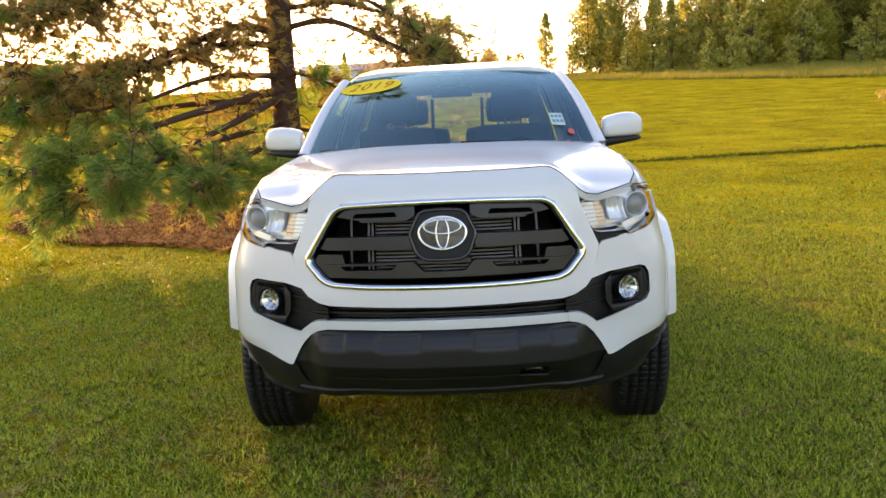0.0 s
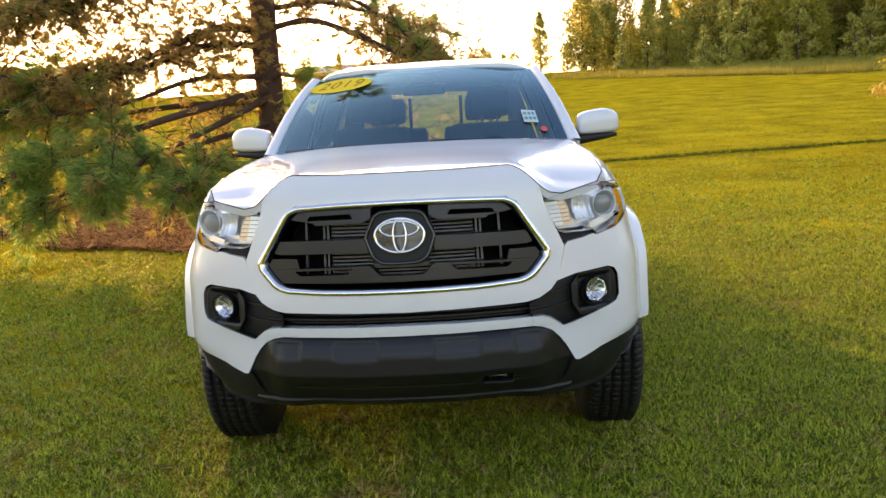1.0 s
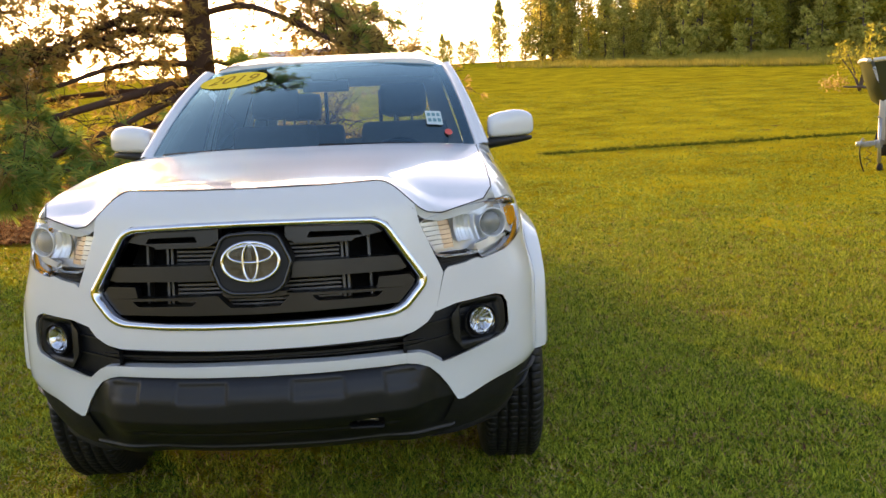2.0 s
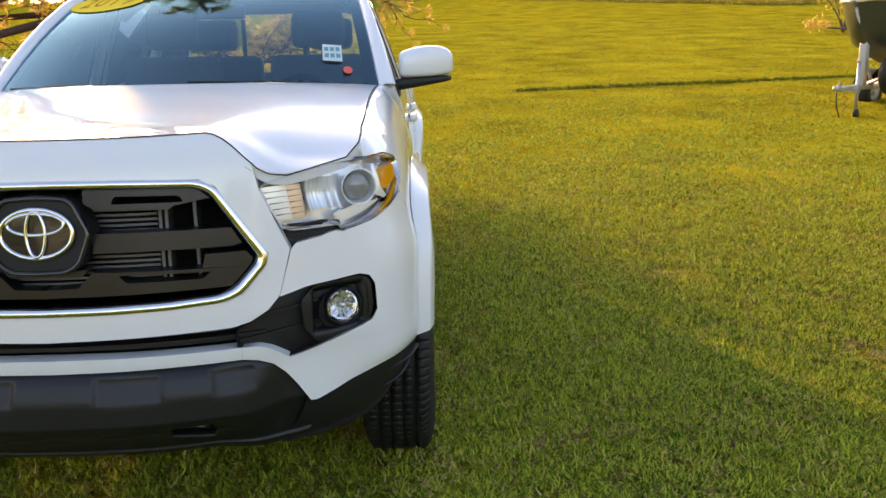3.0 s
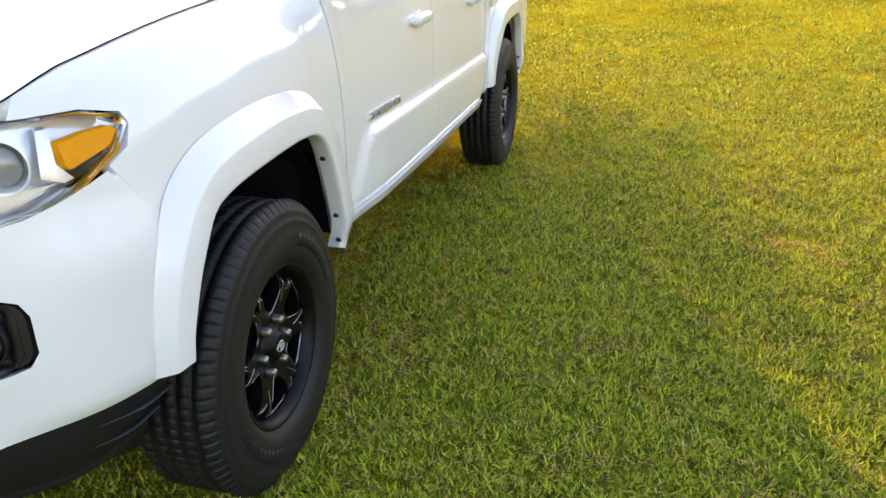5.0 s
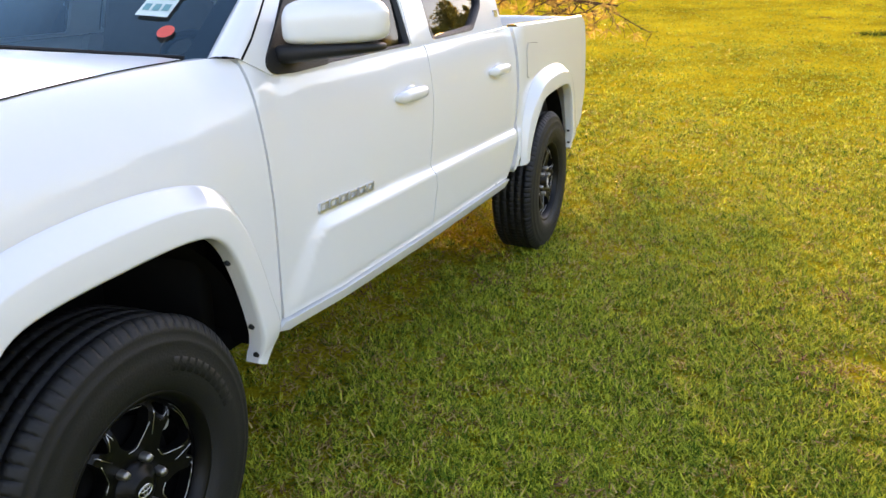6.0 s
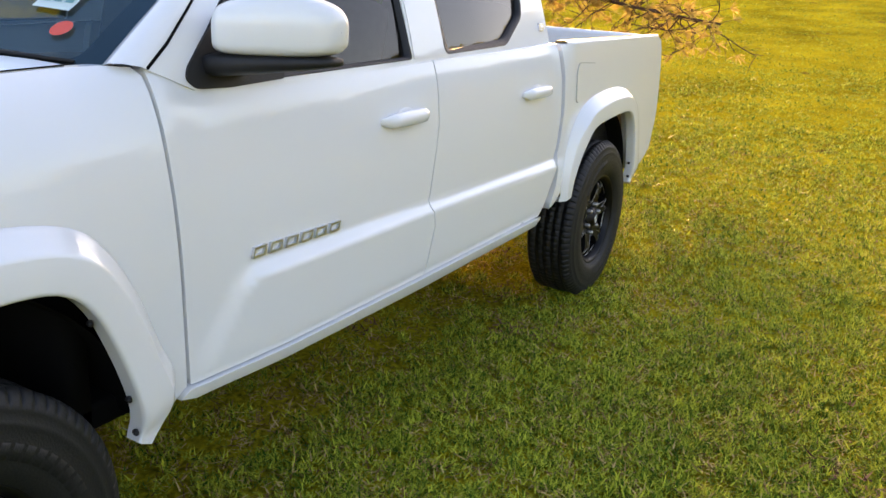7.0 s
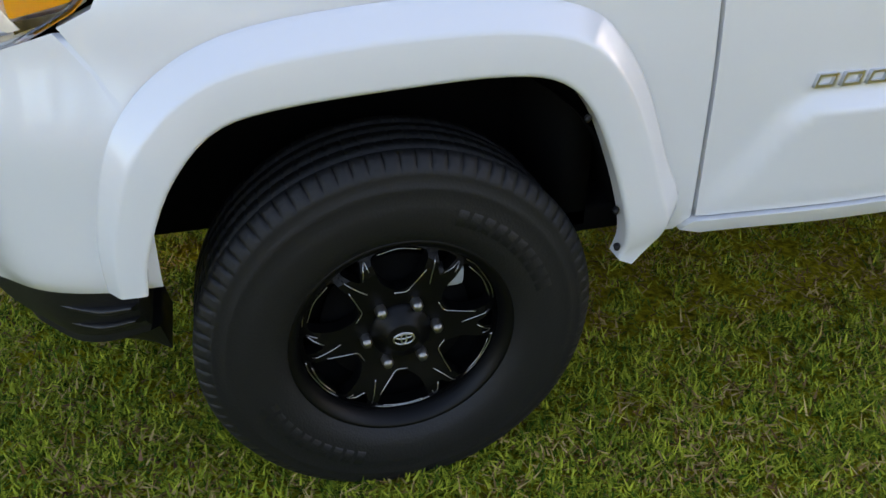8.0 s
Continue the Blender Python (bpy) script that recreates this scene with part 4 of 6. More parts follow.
def doors(side):
    a = door(FRONT_EDGE, MID_EDGE, side, 1.385, None)
    b = door(MID_EDGE, REAR_EDGE, side, 2.335, None)
    # chrome name badge on the front door, as plain blocks
    for i in range(6):
        y = 0.806 + i * 0.0585
        z = 0.812 - 0.0008 * i
        wide = 0.050
        shape = [(0.0, -0.012), (0.86, -0.012), (1.0, 0.014), (0.14, 0.014)]
        loop = [S(y + s * wide, z + h) for s, h in shape]
        mid = Vector((sum(p[0] for p in loop) / 4, z + 0.0015))
        ring = [tuple(mid + Vector(((p[0] - mid[0]) * 0.76, (p[1] - mid[1]) * 0.62))) for p in loop]
        bm = skin(loop, on_body(0.009), 0.008, [ring], (-0.010, 0, 0))
        part("badge", flip_x(bm, side), SILVER, a, "chrome badge block")
    rock = [S(0.575, 0.522), S(0.62, 0.510), S(1.6, 0.496), S(2.48, 0.510), S(2.50, 0.548), S(1.58, 0.541), S(0.600, 0.543)]
    part("rocker_panel", flip_x(skin(rock, on_body(0.014), 0.04, (), (-0.12, 0, 0)), side), PAINT, truck)
    bed_front = [(y + 0.026, z) for y, z in REAR_EDGE if z > 0.7]
    arch = [(3.236 + y, z) for y, z in arch_cut(0.0) if z > 0.6]
    outline = [S(2.60, 0.56), S(2.65, 0.66), *[S(y, z) for y, z in bed_front], S(2.72, 1.236)] + [S(y, 1.238) for y in (3.0, 3.4, 3.8, 4.0)] + [S(4.07, 1.236), S(4.125, 1.215), S(4.142, 1.17), S(4.15, 1.10), S(4.165, 0.80), S(4.11, 0.62), S(3.98, 0.54), S(3.78, 0.54)] + [S(y, z) for y, z in reversed(arch)]
    bed = part("bed_side", flip_x(skin(outline, on_body(0.0), 0.035, (), (-0.04, 0, 0)), side), PAINT, truck)
    f = flare(3.236, side, "wheel_arch_flare")
    clip_dots(3.236, side, ((0.405, 0.60), (0.420, 0.527)), f)
    if side > 0:
        lid = rounded([S(2.83, 0.985), S(3.02, 1.0), S(3.06, 1.09), S(3.05, 1.145), S(2.85, 1.155), S(2.825, 1.12)], 0.03, 4)
        fuel = part("fuel_door", skin(lid, on_body(0.0045), 0.03, (), (-0.003, 0, 0)), PAINT, truck)
        mid = Vector((sum(p[0] for p in lid) / len(lid), sum(p[1] for p in lid) / len(lid)))
        wide = [tuple(mid + (Vector(p) - mid) * 1.02) for p in lid]
        part("fuel_door_gap", skin(wide, on_body(0.001), 0.02, [lid]), CAVITY_SHADE, fuel)
    bm = bmesh.new()
    rows = []
    for y in (2.73, 3.2, 3.8, 4.06):
        p = body(*S(y, 1.236))
        rows.append([(p.x + 0.003, y, 1.235), (p.x + 0.002, y, 1.243), (p.x - 0.008, y, 1.248), (p.x - 0.05, y, 1.246), (p.x - 0.055, y, 1.18)])
    grid(rows, bm)
    part("bed_rail_cap", flip_x(bm, side), PAINT, truck)
    bm = bmesh.new()
    box(bm, (0.72, 2.74, 0.68), (0.775, 4.1, 1.225), 0.01)
    part("bed_inner_wall", flip_x(bm, side), BLACK_PLASTIC, truck)
    bm = bmesh.new()
    box(bm, (0.77, 4.140, 0.86), (0.838, 4.190, 1.19), 0.015)
    part("tail_light", flip_x(bm, side), RED_LENS, truck, "red tail light")


both_sides(doors)
bm = bmesh.new()
box(bm, (-0.74, 2.74, 0.66), (0.74, 4.14, 0.70), 0.01)
box(bm, (-0.74, 2.71, 0.66), (0.74, 2.75, 1.24), 0.01)
part("bed_floor", bm, BLACK_PLASTIC, truck)
bm = bmesh.new()
box(bm, (-0.765, 4.125, 0.72), (0.765, 4.18, 1.235), 0.02)
part("tailgate", bm, PAINT, truck)
rows = []
for x, y in ((-0.80, 4.12), (-0.80, 4.22), (-0.72, 4.30), (0, 4.33), (0.72, 4.30), (0.80, 4.22), (0.80, 4.12)):
    rows.append([(x * 0.96, y - 0.02, 0.50), (x, y, 0.53), (x, y, 0.70), (x * 0.985, y - 0.03, 0.725), (x * 0.9, y - 0.12, 0.73)])
part("rear_bumper", grid(rows), CHROME, truck)

# ---- cab ----
cab = part("cab_floor", box(bmesh.new(), (-0.80, 0.0, 0.50), (0.80, 2.66, 0.56), 0.01), CAVITY_SHADE, truck)
rail = [(y, roof_at(0.624, y) - 0.004) for y in (1.26, 1.4, 1.6, 1.8, 2.0, 2.2, 2.4, 2.55)]


def lift(pts):
    """Window and pillar corners raised with the roof."""
    return [(y, z + 0.032 * ease(1.25, 1.62, z)) for y, z in pts]


SIDE_WINDOW = rounded(lift([(0.80, 1.203), (1.585, 1.222), (1.590, 1.60), (1.57, 1.655), (1.30, 1.640), (1.20, 1.60), (0.86, 1.40), (0.735, 1.288), (0.690, 1.246), (0.680, 1.222), (0.705, 1.205)]), 0.015, 3)
REAR_WINDOW = rounded(lift([(1.79, 1.228), (2.25, 1.242), (2.43, 1.335), (2.455, 1.40), (2.43, 1.63), (2.40, 1.655), (1.80, 1.660), (1.775, 1.64)]), 0.03, 4)


def cab_frame(side):
    outline = lift([(0.585, 1.247), (0.65, 1.292), (0.72, 1.348), (0.80, 1.41), (0.95, 1.50), (1.10, 1.575), (1.20, 1.618)]) + rail + [(2.62, 1.63), (2.655, 1.465), (2.672, 1.233), (1.70, 1.210), (1.2, 1.196), (0.8, 1.190), (0.70, 1.198), (0.63, 1.228)]
    part("cab_side", flip_x(skin(outline, cab_side, 0.035, [SIDE_WINDOW, REAR_WINDOW], (-0.025, 0, 0)), side), PAINT, truck)
    for win, mat, name in ((SIDE_WINDOW, SIDE_GLASS, "door_window"), (REAR_WINDOW, DARK_GLASS, "rear_door_window")):
        pane = part(name, flip_x(skin(win, lambda y, z: cab_side(y, z, -0.016), 0.08), side), mat, truck)
        pane.visible_shadow = False
        inner = [tuple(Vector(p) + (Vector((sum(q[0] for q in win) / len(win), sum(q[1] for q in win) / len(win))) - Vector(p)).normalized() * 0.02) for p in win]
        rows = [[cab_side(*p, 0.002) for p in win], [cab_side(*p, 0.0) for p in inner], [cab_side(*p, -0.018) for p in inner]]
        part("window_seal", flip_x(grid(rows, closed=True, flip=True), side), BLACK_PLASTIC, pane)
    # divider bar inside the front door window, pillar cover
    pillar = lift([(1.595, 1.224), (1.78, 1.229), (1.772, 1.655), (1.600, 1.655)])
    part("pillar_cover", flip_x(skin(pillar, lambda y, z: cab_side(y, z, 0.003), 0.06, (), (-0.01, 0, 0)), side), GLOSS_BLACK if side < 0 else PAINT, truck)
    # windshield pillar between glass and door frame
    rows = []
    line = lift([(0.585, 1.247), (0.65, 1.292), (0.72, 1.348), (0.80, 1.41), (0.95, 1.50), (1.10, 1.575), (1.20, 1.618), (1.26, 1.640)])
    for i, (y, z) in enumerate(line):
        s = i / (len(line) - 1)
        a, b = cab_side(y, z), shield_at(0.66, s)
        mid = (a + b) / 2 + Vector((0.02, -0.022, 0.012))
        rows.append([a, a * 0.75 + mid * 0.25 + Vector((0.006, -0.006, 0.004)), mid, b * 0.6 + mid * 0.4 + Vector((0.004, -0.010, 0.006)), b + Vector((0, -0.004, 0.004)), b + Vector((-0.012, 0.02, -0.01))])
    part("windshield_pillar", flip_x(grid(rows, flip=True), side), PAINT, truck)
    seam = bmesh.new()
    tube(seam, [cab_side(y, z) + Vector((0.001, -0.003, 0.003)) for y, z in line], 0.004, 6)
    part("door_seam", flip_x(seam, side), CAVITY_SHADE, truck)
    # black triangle and door mirror
    tri = rounded([(0.676, 1.222), (0.702, 1.201), (0.80, 1.198), (0.99, 1.206), (0.95, 1.445), (0.86, 1.403), (0.733, 1.290), (0.687, 1.247)], 0.012, 3)
    mirror = part("door_mirror", flip_x(skin(tri, lambda y, z: cab_side(y, z, 0.006), 0.04, (), (-0.01, 0, 0)), side), BLACK_PLASTIC, truck, "white door mirror with a black foot")
    # shell: a rounded box, low and thin at its root, domed at its outer end
    bm = bmesh.new()
    rows = []
    stations = [(0.0, 0.02), (0.0, 0.55), (0.015, 0.80), (0.05, 0.92), (0.12, 0.97), (0.30, 1.0), (0.55, 1.0), (0.75, 0.98), (0.87, 0.93), (0.94, 0.84), (0.98, 0.68), (0.997, 0.42), (1.0, 0.02)]
    for t, fill in stations:
        x = 0.820 + 0.236 * t
        front, rear = 0.730 + 0.118 * t ** 1.5, 0.872 + 0.080 * t
        low, high = 1.270 + 0.010 * t, 1.384 + 0.030 * math.sin(math.pi * min(1, t * 0.62 + 0.02)) - 0.022 * t ** 4
        cy, cz, ry, rz = (front + rear) / 2, (low + high) / 2, (rear - front) / 2 * fill, (high - low) / 2 * fill
        row = []
        for k in range(28):
            a = 2 * math.pi * k / 28
            c, s_ = math.cos(a), math.sin(a)
            e = 0.72 if s_ > 0 else 0.35
            row.append((x, cy + ry * math.copysign(abs(c) ** 0.75, c), cz + rz * math.copysign(abs(s_) ** e, s_)))
        rows.append(row)
    grid(rows, bm, closed=True)
    part("mirror_shell", flip_x(bm, side), PAINT, mirror)
    bm = bmesh.new()
    rows = []
    for t, fill in stations:
        x = 0.790 + 0.258 * t
        front, rear = 0.722 + 0.130 * t ** 1.4, 0.872 + 0.074 * t
        low, high = 1.216 + 0.040 * t ** 0.9, 1.277 + 0.006 * t
        cy, cz, ry, rz = (front + rear) / 2, (low + high) / 2, (rear - front) / 2 * fill, (high - low) / 2 * fill
        rows.append([(x, cy + ry * math.copysign(abs(math.cos(a)) ** 0.7, math.cos(a)), cz + rz * math.copysign(abs(math.sin(a)) ** 0.5, math.sin(a))) for a in (2 * math.pi * k / 20 for k in range(20))])
    grid(rows, bm, closed=True)
    part("mirror_foot", flip_x(bm, side), BLACK_PLASTIC, mirror)
    bm = bmesh.new()
    box(bm, (0.85, 0.925, 1.300), (1.0, 0.929, 1.383), 0.001, Matrix.Translation((0.93, 0.932, 0)) @ Matrix.Rotation(radians(16), 4, "Z") @ Matrix.Translation((-0.93, -0.932, 0)))
    part("mirror_glass", flip_x(bm, side), CHROME, mirror)
    plate = [(2.575, 1.285), (2.625, 1.285), (2.63, 1.315), (2.58, 1.315)]
    part("trim_plate", flip_x(skin(plate, lambda y, z: cab_side(y, z, 0.006), 0.03, (), (-0.008, 0, 0)), side), CHROME, truck)


both_sides(cab_frame)
half = [(0, 1.165), (0.2, 1.175), (0.41, 1.20), (0.57, 1.235), (0.624, 1.27), (0.630, 1.6), (0.630, 2.2), (0.624, 2.6), (0.57, 2.66), (0, 2.69)]
part("roof", skin(half + [(-x, y) for x, y in reversed(half[1:-1])], lambda x, y: Vector((x, y, roof_at(x, y) + 0.003)), 0.05, (), (0, 0, -0.03)), PAINT, truck)
pane = skin([(-0.655, 0.0), (0.655, 0.0), (0.655, 1.0), (-0.655, 1.0)], shield_at, 0.06)
shield = part("windshield", pane, WINDSHIELD, truck, "windshield with a yellow year sticker")
shield.visible_shadow = False
border = [(-0.655, 0.0), (0.655, 0.0), (0.655, 1.0), (-0.655, 1.0)]
hole = rounded([(-0.612, 0.012), (0.612, 0.012), (0.612, 0.962), (-0.612, 0.962)], 0.04, 4)
part("shield_border", skin(border, lambda x, s: shield_at(x, s) + Vector((0, 0.004, -0.004)), 0.05, [hole]), BLACK_PLASTIC, shield)
back = [(-0.74, 0.62), (0.74, 0.62), (0.76, 1.23), (0.605, 1.71), (0.3, 1.738), (-0.3, 1.738), (-0.605, 1.71), (-0.76, 1.23)]
back_hole = rounded([(-0.56, 1.28), (0.56, 1.28), (0.51, 1.64), (-0.51, 1.64)], 0.05, 4)
part("cab_back", skin(back, lambda x, z: Vector((x, 2.675, z)), 0.08, [back_hole], (0, -0.05, 0)), PAINT, truck)
rear_pane = part("rear_window", skin(back_hole, lambda x, z: Vector((x, 2.66, z)), 0.15), REAR_GLASS, truck)
rear_pane.visible_shadow = False
for x in (-0.19, 0.19):
    part("window_bar", box(bmesh.new(), (x - 0.012, 2.645, 1.28), (x + 0.012, 2.668, 1.61), 0.003), BLACK_PLASTIC, rear_pane)
part("headliner", skin([(-0.57, 1.3), (0.57, 1.3), (0.57, 2.6), (-0.57, 2.6)], lambda x, y: Vector((x, y, roof_at(x, y) - 0.05)), 0.2), TRIM_GREY, truck)
rows = []
for x in np.linspace(-0.73, 0.73, 15):
    k = (x / 0.73) ** 2
    hump = 0.03 * math.exp(-((x - 0.38) / 0.16) ** 2)
    rows.append([(x, 0.34 + 0.17 * k, 1.20), (x, 0.55, 1.215 + hump * 0.6), (x, 0.80, 1.205 + hump), (x, 0.90, 1.17 + hump), (x, 0.93, 1.05), (x, 0.90, 0.65)])
part("dashboard", grid(rows), DASH, truck)


def seat(x, y, wide):
    bm = bmesh.new()
    lean = Matrix.Translation((x, y, 0.80)) @ Matrix.Rotation(radians(-14), 4, "X")
    box(bm, (-wide, -0.06, 0.0), (wide, 0.07, 0.60), 0.05, lean)
    s = part("seat", bm, SEAT_CLOTH, truck, "grey cloth seat with a headrest")
    bm = bmesh.new()
    box(bm, (-0.14, -0.05, 0.64), (0.14, 0.06, 0.83), 0.045, lean)
    part("headrest", bm, SEAT_CLOTH, s)
    bm = bmesh.new()
    box(bm, (x - wide, y - 0.50, 0.68), (x + wide, y + 0.02, 0.83), 0.05)
    part("cushion", bm, SEAT_CLOTH, s)
    for dx in (-0.05, 0.05):
        bm = bmesh.new()
        tube(bm, [lean @ Vector((dx, 0, 0.58)), lean @ Vector((dx, 0, 0.66))], 0.007)
        part("headrest_post", bm, STEEL, s)


for x, y, w in ((0.38, 1.55, 0.25), (-0.38, 1.55, 0.25), (0.36, 2.42, 0.30), (-0.36, 2.42, 0.30)):
    seat(x, y, w)
bm = bmesh.new()
wheel_pose = Matrix.Translation((0.38, 1.02, 1.12)) @ Matrix.Rotation(radians(-62), 4, "X")
ring = [wheel_pose @ Vector((0.185 * math.cos(a), 0.185 * math.sin(a), 0)) for a in (2 * math.pi * i / 32 for i in range(33))]
tube(bm, ring, 0.014, 8, False)
steering = part("steering_wheel", bm, BLACK_PLASTIC, truck)
bm = bmesh.new()
box(bm, (-0.07, -0.05, -0.03), (0.07, 0.05, 0.01), 0.015, wheel_pose)
for a in (0, math.pi, 1.5 * math.pi):
    tube(bm, [wheel_pose @ Vector((0.05 * math.cos(a), 0.05 * math.sin(a), 0)), wheel_pose @ Vector((0.18 * math.cos(a), 0.18 * math.sin(a), 0))], 0.014)
part("spokes", bm, BLACK_PLASTIC, steering)
bm = bmesh.new()
box(bm, (-0.12, 1.115, 1.545), (0.12, 1.14, 1.605), 0.012)
part("inner_mirror", bm, BLACK_PLASTIC, truck)
bm = bmesh.new()
box(bm, (-0.065, 1.03, 1.60), (0.065, 1.13, 1.645), 0.012)
part("camera_housing", bm, BLACK_PLASTIC, truck)

# ---- stickers on the windshield ----
def glass_out(x, s, o):
    return shield_at(x, s) + Vector((0, -0.55, 0.83)).normalized() * o


YEAR = oval(-0.475, 0.795, 0.188, 0.130, 40)
sticker = part("year_sticker", skin(YEAR, lambda x, s: glass_out(x, s, 0.004), 0.03), YELLOW_STICKER, shield, "yellow oval sticker with the year 2019")
curve = bpy.data.curves.new("year_text", "FONT")
curve.body, curve.size, curve.shear, curve.align_x, curve.align_y = "2019", 0.118, 0.25, "CENTER", "CENTER"
curve.space_character = 1.15
holder = new("year_text_curve", curve)
text_mesh = bpy.data.meshes.new_from_object(holder)
bpy.data.objects.remove(holder)
for v in text_mesh.vertices:
    v.co = glass_out(-0.475 + v.co.x, 0.793 + v.co.y * 1.5, 0.0048)
text_mesh.materials.append(BROWN_INK)
year = new("year_text", text_mesh)
year.parent = sticker
label = [(0.478, 0.165), (0.545, 0.16), (0.548, 0.285), (0.480, 0.29)]
tag = part("label_sticker", skin(label, lambda x, s: glass_out(x, s, 0.008), 0.03), PALE_STICKER, shield, "pale sticker with teal bars")
for k in range(2):
    for j in range(3):
        x0, s0 = 0.486 + j * 0.02, 0.185 + k * 0.05
        part("print_bar", skin([(x0, s0), (x0 + 0.014, s0), (x0 + 0.014, s0 + 0.03), (x0, s0 + 0.03)], lambda x, s: glass_out(x, s, 0.010), 0.03), TEAL_INK, tag)
part("round_sticker", skin(oval(0.56, 0.10, 0.016, 0.026, 16), lambda x, s: glass_out(x, s, 0.008), 0.02), RED_STICKER, shield, "small red round sticker")
for x0, x1, y in ((0.62, 0.05, 0.0), (-0.05, -0.60, 0.0)):
    bm = bmesh.new()
    tube(bm, [glass_out(x0, 0.0, 0.006), glass_out((x0 + x1) / 2, 0.008, 0.010), glass_out(x1, 0.018, 0.006)], 0.005, 6)
    part("wiper", bm, BLACK_PLASTIC, shield)

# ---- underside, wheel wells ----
# wells, axles and frame take one near-black that stands for shade under the truck
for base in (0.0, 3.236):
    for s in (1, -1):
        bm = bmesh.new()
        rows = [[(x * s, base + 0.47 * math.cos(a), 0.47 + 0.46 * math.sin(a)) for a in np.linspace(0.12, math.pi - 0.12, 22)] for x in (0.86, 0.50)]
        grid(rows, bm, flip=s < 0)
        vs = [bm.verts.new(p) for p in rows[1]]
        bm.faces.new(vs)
        part("wheel_well", bm, CAVITY_SHADE, truck)
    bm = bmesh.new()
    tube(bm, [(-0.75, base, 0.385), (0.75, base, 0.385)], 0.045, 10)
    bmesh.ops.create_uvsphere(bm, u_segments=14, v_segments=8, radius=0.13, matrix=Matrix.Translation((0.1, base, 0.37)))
    part("axle", bm, CAVITY_SHADE, truck)
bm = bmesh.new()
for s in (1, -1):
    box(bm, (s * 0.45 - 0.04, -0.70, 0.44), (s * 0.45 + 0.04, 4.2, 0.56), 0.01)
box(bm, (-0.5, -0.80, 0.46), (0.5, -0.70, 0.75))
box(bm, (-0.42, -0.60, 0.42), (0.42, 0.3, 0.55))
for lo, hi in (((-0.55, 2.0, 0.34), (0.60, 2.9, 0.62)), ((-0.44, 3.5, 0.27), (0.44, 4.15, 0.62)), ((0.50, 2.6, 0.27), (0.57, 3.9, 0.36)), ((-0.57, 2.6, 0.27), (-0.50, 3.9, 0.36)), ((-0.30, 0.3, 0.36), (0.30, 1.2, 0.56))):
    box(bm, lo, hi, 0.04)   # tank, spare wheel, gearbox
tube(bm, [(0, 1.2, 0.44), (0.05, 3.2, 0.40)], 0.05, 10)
part("chassis_frame", bm, CAVITY_SHADE, truck)
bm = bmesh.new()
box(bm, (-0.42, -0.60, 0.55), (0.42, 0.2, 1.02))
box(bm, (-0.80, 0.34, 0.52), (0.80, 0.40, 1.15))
part("engine_block", bm, CAVITY_SHADE, truck)

# ---- wheels ----
PALE_CAST = material("pale_cast_metal", (0.42, 0.46, 0.5), 0.5, vary=0.2, scale=60)
R_TYRE = 0.373   # tread radius before the carcass is stretched to its full size


def tread_cut(slot):
    def change(along, r):
        if not slot:
            return 0.0
        edge = abs(along)
        return 0.005 if (r > 0.366 and edge > 0.066) else (0.002 if r > 0.384 and 0.010 < edge < 0.056 else 0.0)
    return change


